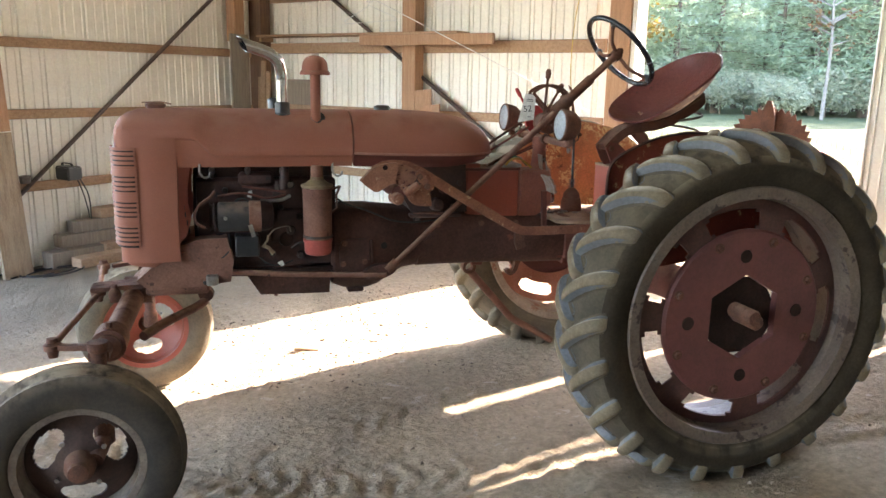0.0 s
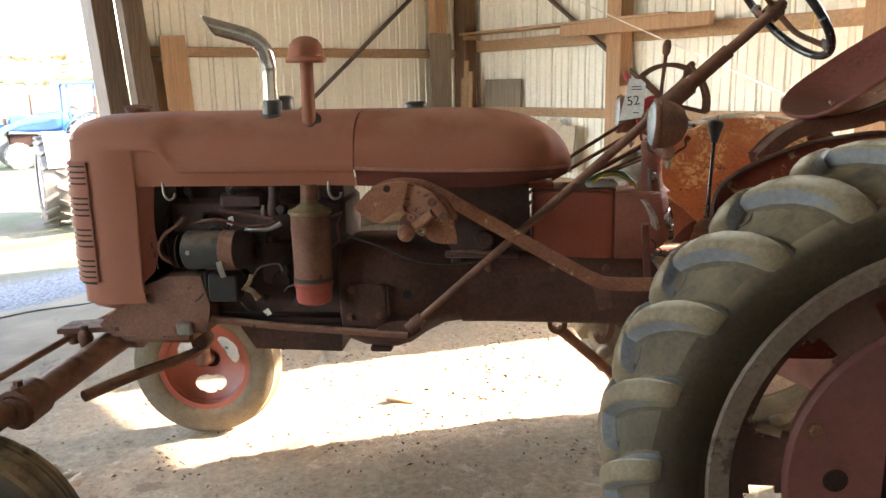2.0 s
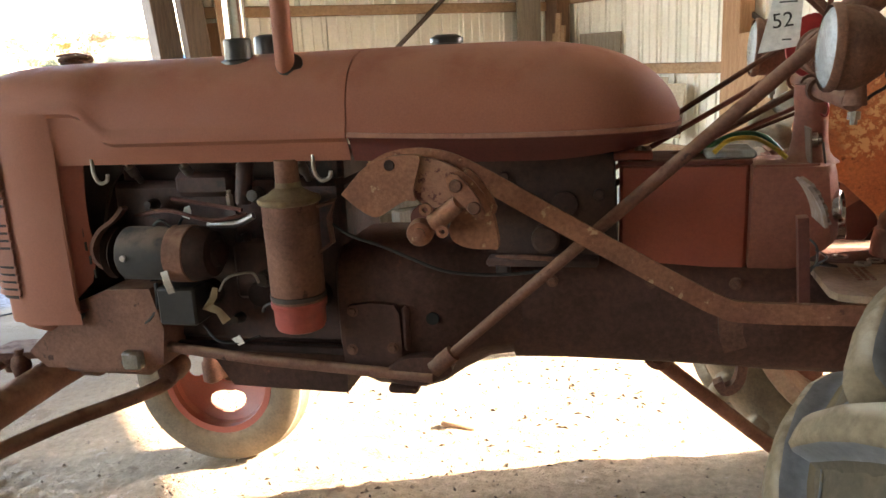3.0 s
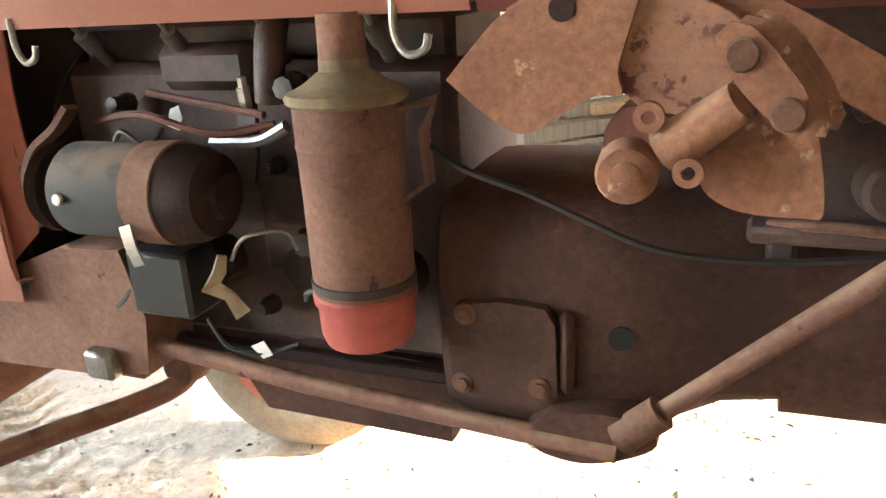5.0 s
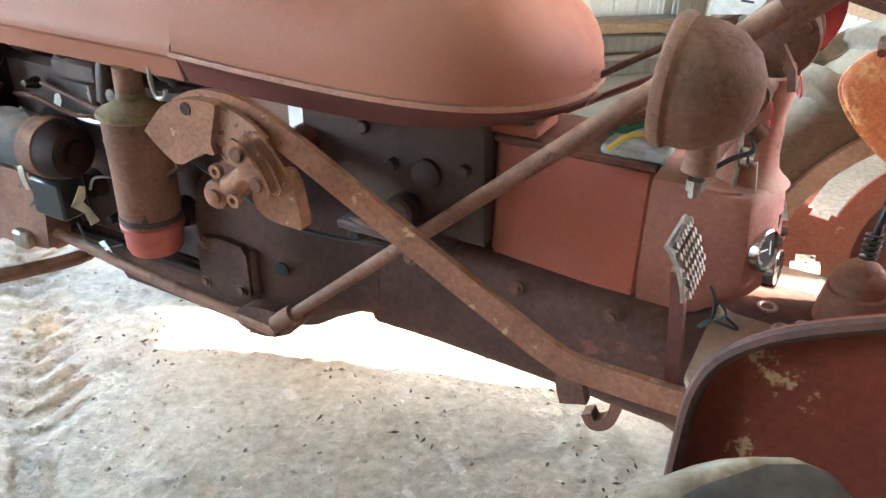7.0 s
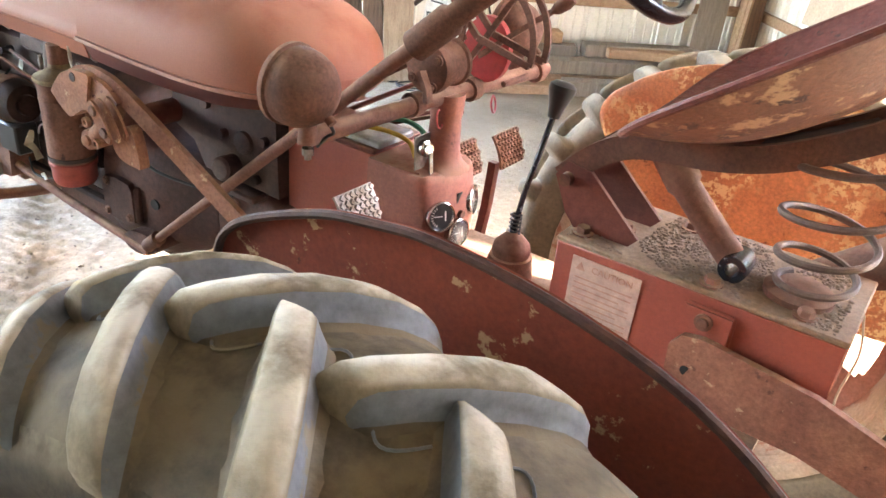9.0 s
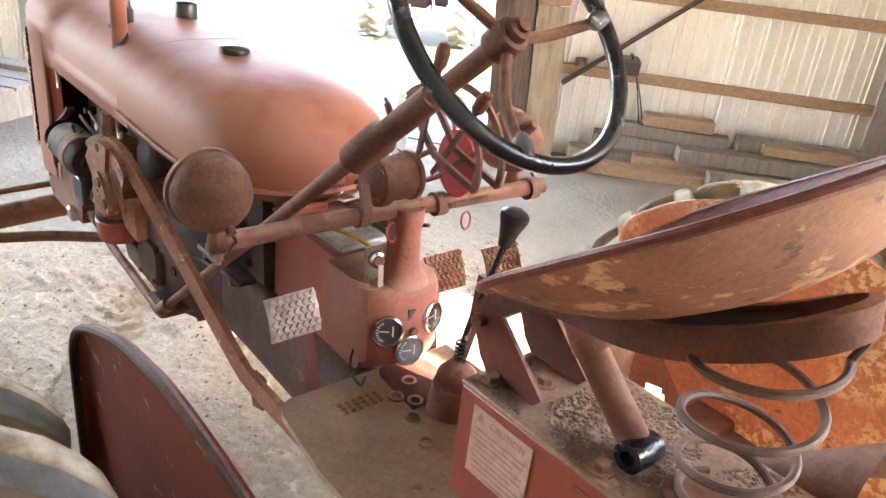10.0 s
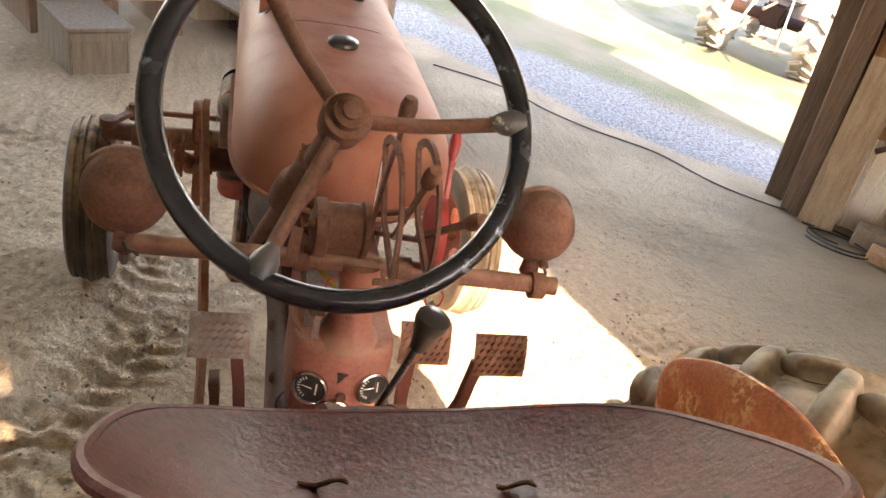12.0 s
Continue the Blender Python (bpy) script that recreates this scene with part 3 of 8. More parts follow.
# fuel tank: the bullet-shaped rear of the hood
def tank_dip(s):
    """The seam sags a little towards the rear of the tank."""
    return 0.009 * math.sin(math.pi * s) + 0.012 * s ** 5


halves = []
for s in [1 - (1 - i / 26) ** 1.6 for i in range(27)]:
    x = -1.335 + s * 0.672
    k = max(0.0, (s - 0.12) / 0.88)
    w = (HW + 0.002) * math.sqrt(max(0.0, 1 - k ** 6.0))
    top = CREASE + (HOOD_TOP - CREASE) * max(0.0, 1 - k ** 4.6) ** 0.60
    cr = CREASE - tank_dip(s)
    low = HOOD_LOW - 0.002 - tank_dip(s) + 0.05 * max(0, k - 0.55) ** 1.5 * 2
    halves.append(hood_half(x, max(top, cr + 0.003), cr, min(low, cr - 0.01), max(w, 0.012), 0.02 + 0.03 * k))
bm = strip_loft(halves)
bmesh.ops.holes_fill(bm, edges=[e for e in bm.edges if e.is_boundary])
# below the seam: unfaded red, with the underside's shade painted in
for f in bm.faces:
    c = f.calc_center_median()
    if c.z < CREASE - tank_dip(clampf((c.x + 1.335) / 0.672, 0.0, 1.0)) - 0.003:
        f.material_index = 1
tank = part("fuel_tank", bm, ["hood", "shaded_skirt"], T, "faded red teardrop fuel tank with a rolled seam", 28)
# rolled seam lip round the tank
lip = []
for s in [1 - (1 - i / 40) ** 1.6 for i in range(41)]:
    x = -1.335 + s * 0.672
    k = max(0.0, (s - 0.12) / 0.88)
    lip.append(Vector((x, -((HW + 0.004) * math.sqrt(max(0.0, 1 - k ** 6.0)) + 0.002), CREASE - tank_dip(s))))
lip = lip + [Vector((p.x, -p.y, p.z)) for p in reversed(lip[:-1])]
part("seam_lip", strap(lip, 0.009, 0.010, (0, 0, 1)), "hood_edge", tank, "worn pale seam lip")

# grille shell: the upright front with side panels
half = [(-2.06, -HW + 0.008), (-2.14, -HW + 0.006), (-2.21, -HW + 0.009), (-2.25, -0.220), (-2.278, -0.200), (-2.288, -0.168), (-2.293, -0.12), (-2.295, -0.06), (-2.295, 0.0)]
plan = half + [(x, -y) for x, y in reversed(half[:-1])]
rings = []
for z, inset in ((0.775, 0.05), (0.785, 0.022), (0.81, 0.006), (0.86, 0.0), (1.19, 0.0), (1.30, 0.0)):
    rings.append([Vector((x + inset * (1 if x < -2.2 else 0.4), y * (1 - inset * 1.5), z if x < -2.2 else max(z, 0.775 + (x + 2.2) * 0.42))) for x, y in plan])
grille = part("grille_shell", thicken(loft(rings, loop=False), 0.004), "hood", T, "faded red radiator grille shell", 30)
for ob_ in (hood, tank, grille):
    ob_.location.y = 0.011
# louvre fins down both front corners
def louvre(z, w):
    for sgn in (-1, 1):
        pts = [Vector((-2.205, sgn * 0.240, z)), Vector((-2.252, sgn * 0.236, z)), Vector((-2.285, sgn * 0.212, z)), Vector((-2.304, sgn * 0.17, z)), Vector((-2.309, sgn * 0.11, z))]
        part("fin", strap(smooth_line(pts, 4), w, 0.006, (0.25, -sgn * 0.2, 0.9)), "hood", grille)


for g in range(4):
    for i in range(5):
        louvre(0.880 + g * 0.103 + i * 0.0185, 0.012)
    if g < 3:
        louvre(0.880 + g * 0.103 + 0.0885, 0.026)
for sgn in (-1, 1):
    pts = [Vector((-2.212, sgn * 0.2405, 0)), Vector((-2.253, sgn * 0.2325, 0)), Vector((-2.284, sgn * 0.208, 0)), Vector((-2.300, sgn * 0.168, 0)), Vector((-2.3055, sgn * 0.10, 0))]
    part("slot_backing", loft([[p + Vector((0, 0, z)) for p in smooth_line(pts, 4)] for z in (0.865, 1.268)], loop=False), "engine", grille)
part("screen", block((-2.24, 0, 1.03), (0.02, 0.40, 0.46)), "engine", grille)
part("badge", lathe([(0, 0.006), (0.028, 0.006), (0.03, 0)], (-2.302, 0, 1.25), (-1, 0, 0), 20), "steel", grille)
# slotted inner side panels behind the shell
for sgn in (-1, 1):
    p = [(-2.066, sgn * 0.222, 1.186), (-2.004, sgn * 0.2, 1.186), (-2.016, sgn * 0.197, 1.10), (-2.018, sgn * 0.196, 1.04), (-2.008, sgn * 0.196, 0.97), (-2.03, sgn * 0.2, 0.90), (-2.07, sgn * 0.215, 0.86)]
    panel = part("side_panel", plate(p, (0, sgn * 0.003, 0)), "red_clean", grille, "red slotted radiator side panel")
for i in range(8):
    z = 1.16 - i * 0.034
    x = -2.016 - 0.018 * math.sin(i / 7 * 3.1)
    part("slot", block((x, -0.2035, z), (0.005, 0.004, 0.021), 0), "black", panel)
part("radiator", block((-2.12, 0, 1.0), (0.09, 0.36, 0.42), 0.01), "engine", T, "dark radiator core")
part("fan", lathe([(0, 0.0), (0.16, 0.0), (0.165, 0.012), (0.05, 0.02), (0, 0.03)], (-2.0, 0, 1.0), (1, 0, 0), 24), "engine", T, "dark fan")


def cap(at, r, h, material, label, top=0.6, knurl=0):
    bm = lathe([(r * 0.9, -0.012), (r * 0.9, 0.004), (r, 0.006), (r, h * top), (r * 0.93, h * top + 0.004), (r * 0.6, h), (0, h)], at, (0, 0, 1), 28)
    return part("cap", bm, material, T, label)


radcap = cap((-2.14, 0.02, 1.415), 0.042, 0.022, "rust", "dark radiator cap")
part("cap_lever", strap([(-2.19, 0.02, 1.437), (-2.12, 0.0, 1.441), (-2.075, -0.01, 1.432)], 0.014, 0.005, (0, 1, 0)), "rust", radcap)
cap((-1.17, 0.01, 1.412), 0.038, 0.024, "black", "black fuel cap")
cap((-1.64, 0.085, 1.40), 0.033, 0.062, "black", "black oil breather cap", 0.85)

# chrome exhaust pipe
ex = smooth_line([(-1.622, -0.11, 1.385), (-1.622, -0.11, 1.50), (-1.623, -0.113, 1.565), (-1.638, -0.125, 1.615), (-1.672, -0.145, 1.645), (-1.72, -0.165, 1.662)], 6)
rr = [0.024 + (0.0022 if (i % 2 and 10 < i < 30) else 0) for i in range(len(ex))]
pipe = part("exhaust_pipe", tube(ex, rr, 20), "chrome", T, "chrome ribbed exhaust pipe with slash-cut tip")
t0, t1 = Vector(ex[-1]), Vector((-1.80, -0.205, 1.685))
bm = bmesh.new()
ax = (t1 - t0).normalized()
side = ax.cross(Vector((0, 0, 1))).normalized()
upv = side.cross(ax)
r0 = [t0 + (upv * math.cos(a) + side * math.sin(a)) * 0.025 for a in [2 * math.pi * i / 24 for i in range(24)]]
r1 = [t0 + ax * (0.045 + 0.05 * (math.cos(a) * 0.5 + 0.5)) + (upv * math.cos(a) + side * math.sin(a)) * 0.025 for a in [2 * math.pi * i / 24 for i in range(24)]]
part("exhaust_tip", thicken(loft([r0, r1], bm, (False, False)), 0.002), "chrome", pipe)
part("exhaust_collar", lathe([(0.026, 0.045), (0.031, 0.04), (0.031, 0.0), (0.04, -0.004), (0.04, -0.012)], (-1.622, -0.11, 1.405), (0, 0, 1), 24), "black", pipe)
# air intake with mushroom cap
ip = (-1.488, -0.165, 1.37)
intake = part("air_intake_pipe", lathe([(0.021, -0.05), (0.021, 0.23), (0.026, 0.235)], ip, (0, 0, 1), 20), "hood", T, "faded red air intake pipe")
part("intake_cap", lathe([(0.02, 0.195), (0.060, 0.193), (0.063, 0.197), (0.062, 0.205), (0.055, 0.212), (0.054, 0.225), (0.050, 0.245), (0.038, 0.262), (0.018, 0.271), (0, 0.273)], ip, (0, 0, 1), 32), "hood", intake)
part("intake_hole", lathe([(0, 0.001), (0.030, 0.001), (0.03, -0.002)], (-1.478, -0.168, 1.388), (0.1, -0.75, 0.65), 20), "black", intake)

M["casting"] = mat("oily_brown_casting", (0.084, 0.037, 0.027), (0.044, 0.021, 0.016), rough=0.7, scale=6, grain=80, grain_amount=0.4, bump=0.4, spots=[((0.15, 0.055, 0.04), 9.0, 0.63)])
M["casting"].node_tree.nodes["Principled BSDF"].inputs["Specular IOR Level"].default_value = 0.2
M["engine_red"] = mat("oily_red_engine_paint", (0.068, 0.026, 0.02), (0.03, 0.014, 0.011), rough=0.65, scale=9, grain=80, grain_amount=0.4, bump=0.4, spots=[((0.022, 0.014, 0.011), 12.0, 0.57)])
M["casting_iron"] = mat("dark_greasy_iron", (0.021, 0.013, 0.009), (0.042, 0.021, 0.015), rough=0.55, scale=14, grain=100, grain_amount=0.4, bump=0.4)
M["dry_leaf"] = mat("dry_leaf", (0.22, 0.13, 0.06), (0.14, 0.08, 0.04), rough=0.8, scale=40, bump=0.2)

# engine ------------------------------------------------------------------
engine = part("engine_block", block((-1.70, 0.02, 0.93), (0.60, 0.27, 0.40), 0.015), "engine_red", T, "oily dull red engine block")
part("cylinder_head", block((-1.70, 0.02, 1.15), (0.58, 0.20, 0.07), 0.012), "engine_red", engine)
for i in range(4):
    part("spark_plug", lathe([(0.008, 0), (0.008, 0.03), (0.012, 0.03), (0.012, 0.06), (0.004, 0.062), (0.004, 0.08), (0, 0.08)], (-1.92 + i * 0.145, -0.10, 1.13), (0, -0.7, 0.7), 10), "steel", engine)
    part("side_boss", lathe([(0.035, 0), (0.03, 0.025), (0, 0.027)], (-1.90 + i * 0.14, -0.115, 0.86), (0, -1, 0), 16), "engine", engine)
pan_s = [(-1.98, 0.70), (-1.79, 0.695), (-1.735, 0.608), (-1.432, 0.602), (-1.425, 0.72), (-1.98, 0.76)]
part("oil_pan", plate([(x, -0.105, z) for x, z in pan_s], (0, 0.24, 0), bevel=0.016), "casting", T, "oily brown oil pan")
part("drain_plug", lathe([(0.016, 0), (0.016, -0.018), (0.009, -0.018), (0.009, -0.03), (0, -0.03)], (-1.665, -0.02, 0.606), (0, 0, 1), 8), "rust", T)
part("pan_rail", block((-1.70, -0.133, 0.725), (0.56, 0.02, 0.02), 0.003), "engine", T)
# generator with end caps and strap
gen = part("generator", lathe([(0, -0.11), (0.04, -0.11), (0.058, -0.10), (0.062, -0.095), (0.062, 0.07), (0, 0.07)], (-1.80, -0.215, 0.981), (1, 0, 0), 28), mat("generator_paint", (0.026, 0.022, 0.018), (0.015, 0.012, 0.010), rough=0.85, scale=10, bump=0.15, dust=DUST, dust_amount=0.3, rough_var=0.05), T, "dark cylindrical generator with rusty end band")
part("end_band", lathe([(0.0625, 0.022), (0.066, 0.024), (0.066, 0.07), (0.0625, 0.072)], (-1.80, -0.215, 0.981), (1, 0, 0), 28), "dusty", gen)
part("end_cap", lathe([(0.0635, 0.07), (0.060, 0.10), (0.052, 0.12), (0.03, 0.125), (0.028, 0.138), (0, 0.14)], (-1.80, -0.215, 0.981), (1, 0, 0), 28), "engine", gen)
part("pulley", lathe([(0, -0.135), (0.06, -0.135), (0.05, -0.125), (0.06, -0.115), (0.02, -0.112)], (-1.80, -0.215, 0.981), (1, 0, 0), 24), "engine", gen)
part("clip", strap([(-1.775, -0.277, 0.955), (-1.768, -0.281, 0.93), (-1.761, -0.279, 0.905)], 0.018, 0.003, (1, 0, 0)), "steel", gen)
part("screw", lathe([(0.008, 0), (0.007, 0.004), (0, 0.004)], (-1.872, -0.279, 0.984), (0, -1, 0.1), 12), "steel", gen)
reg = part("regulator_box", block((-1.788, -0.195, 0.855), (0.098, 0.07, 0.092), 0.006), "black", T, "black voltage regulator box")
part("bracket", strap([(-1.70, -0.20, 0.895), (-1.705, -0.205, 0.872), (-1.722, -0.205, 0.850), (-1.698, -0.20, 0.838), (-1.680, -0.20, 0.812)], [0.012, 0.02, 0.026, 0.016, 0.022], 0.004, (0.5, 0.6, 0.5)), mat("flaked_cream_paint", (0.55, 0.47, 0.33), (0.2, 0.12, 0.08), rough=0.7, scale=30), reg, "bracket with flaked cream paint")
# air cleaner canister
ac = (-1.491, -0.205, 0.0)
cleaner = part("air_cleaner", lathe([(0, 0.868), (0.059, 0.868), (0.061, 0.876), (0.061, 0.99), (0.062, 1.046), (0.0635, 1.049), (0.062, 1.053), (0.0625, 1.098), (0.048, 1.112), (0.027, 1.126), (0.0255, 1.19), (0, 1.19)], ac, (0, 0, 1), 32), "dusty", T, "dusty brown air cleaner canister")
part("oil_cup", lathe([(0, 0.803), (0.043, 0.804), (0.053, 0.809), (0.0575, 0.821), (0.0585, 0.857), (0.0625, 0.862), (0.0635, 0.872), (0.060, 0.876)], ac, (0, 0, 1), 32), mat("clean_red_cup", (0.40, 0.075, 0.055), (0.30, 0.06, 0.05), rough=0.5, scale=14, bump=0.1), cleaner, "brighter red oil cup")
for z_ in (0.886,):
    part("clamp_band", lathe([(0.0605, z_ - 0.006), (0.063, z_ - 0.005), (0.063, z_ + 0.005), (0.0605, z_ + 0.006)], ac, (0, 0, 1), 32), "casting_iron", cleaner, "dark clamp band")
part("bracket", strap([(-1.43, -0.20, 1.085), (-1.392, -0.19, 1.096), (-1.408, -0.19, 1.06), (-1.404, -0.19, 1.003), (-1.44, -0.20, 0.977)], 0.022, 0.006, (0, 1, 0)), "dusty", cleaner)
# hood hooks
for x in (-1.945, -1.405):
    part("hood_hook", tube(smooth_line([(x - 0.02, -0.21, 1.20), (x - 0.02, -0.21, 1.165), (x - 0.005, -0.213, 1.145), (x + 0.015, -0.215, 1.15), (x + 0.02, -0.215, 1.165)], 4), 0.0045, 8), "steel", T)
# hoses and wires
part("fuel_hose", tube(smooth_line([(-1.725, -0.15, 1.033), (-1.69, -0.16, 1.036), (-1.64, -0.165, 1.040), (-1.60, -0.165, 1.058)], 6), 0.008, 8), "steel", T)
part("wire", tube(smooth_line([(-1.412, -0.18, 1.046), (-1.364, -0.19, 1.019), (-1.291, -0.19, 0.994), (-1.227, -0.19, 0.967), (-1.165, -0.185, 0.941), (-1.106, -0.17, 0.928), (-1.03, -0.15, 0.922), (-0.92, -0.135, 0.93)], 6), 0.004, 6), "cable", T, "thin black wire")
part("wire", tube(smooth_line([(-1.702, -0.18, 0.881), (-1.68, -0.185, 0.91), (-1.655, -0.185, 0.922), (-1.613, -0.18, 0.926), (-1.603, -0.17, 0.90)], 6), 0.003, 6), "steel", T)
part("wire", tube(smooth_line([(-1.90, -0.17, 1.06), (-1.80, -0.19, 1.075), (-1.70, -0.18, 1.05), (-1.62, -0.16, 1.06)], 6), 0.005, 6), "red", T)
part("tag", plate([(-1.782, -0.165, 1.056), (-1.764, -0.165, 1.050), (-1.758, -0.163, 1.066), (-1.762, -0.162, 1.082), (-1.776, -0.162, 1.077)], (0, 0.001, 0)), "white", T, "small white paper tag")
part("carburettor", block((-1.62, 0.16, 0.98), (0.10, 0.08, 0.14), 0.02), "engine", T)
part("manifold", tube([(-1.93, 0.14, 1.10), (-1.45, 0.14, 1.10)], 0.035, 14), "rust", T)
part("water_pipe", tube(smooth_line([(-1.622, -0.13, 1.185), (-1.622, -0.145, 1.155), (-1.625, -0.15, 1.12), (-1.63, -0.15, 1.085)], 4), 0.019, 14), "engine_red", T, "oily red water pipe")
part("line_bracket", strap([(-1.656, -0.155, 1.10), (-1.66, -0.16, 1.06), (-1.668, -0.16, 1.02), (-1.676, -0.155, 0.985)], [0.018, 0.03, 0.034, 0.026], 0.008, (1, 0, 0.1)), "casting_iron", T, "dark fuel line bracket")
part("line_nut", lathe([(0.009, 0), (0.009, 0.03), (0.006, 0.03), (0.006, 0.042), (0, 0.042)], (-1.657, -0.16, 1.075), (0, -0.1, 1), 6), "steel", T)
part("throttle_rod", tube([(-1.80, -0.17, 1.10), (-1.62, -0.18, 1.074)], 0.005, 8), "red", T)

M["olive_dust"] = mat("yellow_dust_on_iron", (0.22, 0.165, 0.085), (0.13, 0.085, 0.05), rough=0.85, scale=18, grain=90, bump=0.3)
part("cleaner_shoulder", lathe([(0.0625, 1.094), (0.0685, 1.098), (0.0695, 1.103), (0.067, 1.108), (0.060, 1.110), (0.046, 1.117), (0.028, 1.130), (0.0275, 1.142)], ac, (0, 0, 1), 32), "olive_dust", cleaner, "dusty yellow shoulder")
part("belt_guard", strap(smooth_line([(-1.955, -0.205, 0.935), (-1.985, -0.21, 0.955), (-1.995, -0.21, 0.99), (-1.975, -0.205, 1.03), (-1.935, -0.2, 1.058), (-1.91, -0.195, 1.085)], 5), 0.024, 0.009, (0, 1, 0)), "rust", T)
for y0, pts in ((0.0035, [(-1.83, -0.21, 1.045), (-1.80, -0.225, 1.06), (-1.77, -0.22, 1.04), (-1.76, -0.20, 1.06)]), (0.004, [(-1.60, -0.17, 0.83), (-1.575, -0.20, 0.855), (-1.54, -0.205, 0.86), (-1.52, -0.2, 0.84), (-1.53, -0.19, 0.81)]),
                (0.005, [(-1.98, -0.18, 0.78), (-1.90, -0.2, 0.80), (-1.86, -0.2, 0.84), (-1.86, -0.19, 0.90)]), (0.003, [(-1.74, -0.2, 0.80), (-1.70, -0.215, 0.77), (-1.65, -0.21, 0.765), (-1.60, -0.2, 0.78)])):
    part("wire", tube(smooth_line(pts, 5), y0, 6), "cable", T)
for x, z, r in ((-1.87, 1.08, 0.014), (-1.60, 1.10, 0.02), (-1.64, 1.00, 0.012), (-1.56, 0.96, 0.016), (-1.60, 0.90, 0.022), (-1.68, 0.80, 0.014), (-1.56, 0.79, 0.018), (-1.93, 0.86, 0.016)):
    part("fitting", lathe([(r, 0), (r, 0.014), (r * 0.7, 0.02), (r * 0.7, 0.035), (0, 0.037)], (x, -0.13, z), (0, -1, 0.1), 8), "casting_iron", T)
part("chip", plate([(-1.665, -0.214, 0.775), (-1.645, -0.214, 0.785), (-1.635, -0.212, 0.765), (-1.65, -0.212, 0.758)], (0, 0.002, 0)), "white", T)
part("water_jacket", block((-1.74, -0.11, 1.125), (0.15, 0.05, 0.06), 0.014), "engine_red", T)
part("push_rod_cover", block((-1.60, -0.122, 0.92), (0.17, 0.02, 0.15), 0.012), "engine_red", T)

# bolster: the front frame casting
bs = [(-2.235, 0.72), (-2.09, 0.845), (-1.985, 0.885), (-1.87, 0.89), (-1.845, 0.79), (-1.86, 0.70), (-1.97, 0.685), (-2.19, 0.678)]
bol = part("front_bolster", plate([(x, -0.205, z) for x, z in bs], (0, 0.41, 0), bevel=0.008), "dusty", T, "dusty red front bolster casting")
part("bolt_hole", lathe([(0, 0.0015), (0.010, 0.0015), (0.01, -0.002)], (-2.065, -0.206, 0.82), (0, -1, 0), 14), "black", bol)
part("bolt_hole", lathe([(0, 0.0015), (0.009, 0.0015), (0.009, -0.002)], (-1.965, -0.206, 0.70), (0, -1, 0), 14), "black", bol)
part("bolt_pad", block((-1.935, -0.212, 0.712), (0.05, 0.03, 0.045), 0.006), "steel", bol)

# clutch housing and torque tube
rings = []
for x, lo, hi, w in ((-1.425, 0.67, 0.97, 0.14), (-1.412, 0.625, 0.985, 0.165), (-1.36, 0.604, 0.99, 0.172), (-1.25, 0.598, 0.99, 0.172), (-1.20, 0.615, 0.985, 0.168), (-1.15, 0.65, 0.98, 0.155), (-1.085, 0.685, 0.975, 0.135), (-1.0, 0.697, 0.972, 0.118)):
    ring = []
    for i in range(32):
        a = 2 * math.pi * i / 32
        zz = math.sin(a)
        wide = w * (1.0 if zz > -0.35 else 1.0 - 0.55 * (-zz - 0.35) / 0.65)
        ring.append(Vector((x, wide * math.copysign(abs(math.cos(a)) ** 0.45, math.cos(a)), (lo + hi) / 2 + (hi - lo) / 2 * math.copysign(abs(zz) ** 0.6, zz))))
    rings.append(ring)
bell = part("clutch_housing", loft(rings), "casting", T, "dull red clutch housing")
part("cover_plate", plate([(-1.392, -0.165, 0.738), (-1.396, -0.165, 0.82), (-1.384, -0.165, 0.852), (-1.33, -0.165, 0.862), (-1.276, -0.165, 0.858), (-1.264, -0.165, 0.838), (-1.262, -0.165, 0.748), (-1.292, -0.165, 0.732)], (0, -0.022, 0), bevel=0.007), "casting", bell)
part("rib", block((-1.252, -0.172, 0.802), (0.016, 0.03, 0.105), 0.007), "casting", bell)
part("round_hole", lathe([(0, 0.002), (0.0145, 0.002), (0.0155, -0.004)], (-1.193, -0.166, 0.822), (0.12, -1, 0), 24), "hole", bell)
for x, z in ((-1.372, 0.842), (-1.283, 0.757), (-1.38, 0.75)):
    bolt((x, -0.186, z), (0, -1, 0), 0.009, 0.008, bell)
part("pivot_casting", plate(smooth_line([(-1.30, -0.13, 0.705), (-1.25, -0.13, 0.738), (-1.17, -0.13, 0.742), (-1.145, -0.13, 0.715), (-1.18, -0.13, 0.69), (-1.23, -0.13, 0.675), (-1.28, -0.13, 0.682), (-1.30, -0.13, 0.705)], 4)[:-1], (0, -0.075, 0), bevel=0.01), "casting", bell)
rings = []
part("drain_boss", block((-1.305, -0.02, 0.597), (0.075, 0.09, 0.022), 0.006), "casting", bell)
for x, zc, hz, hy in ((-1.02, 0.834, 0.138, 0.117), (-0.90, 0.830, 0.132, 0.115), (-0.75, 0.822, 0.124, 0.12), (-0.60, 0.815, 0.118, 0.125), (-0.48, 0.812, 0.120, 0.13), (-0.25, 0.812, 0.124, 0.13)):
    rings.append([Vector((x, hy * math.copysign(abs(math.cos(a)) ** 0.5, math.cos(a)), zc + hz * math.copysign(abs(math.sin(a)) ** 0.6, math.sin(a)))) for a in [2 * math.pi * i / 28 for i in range(28)]])
tt = part("torque_tube", loft(rings), "casting", T, "dull red torque tube")
for x in (-0.93, -0.72, -0.55):
    bolt((x, -0.118, 0.90), (0, -1, 0), 0.009, 0.008, tt)
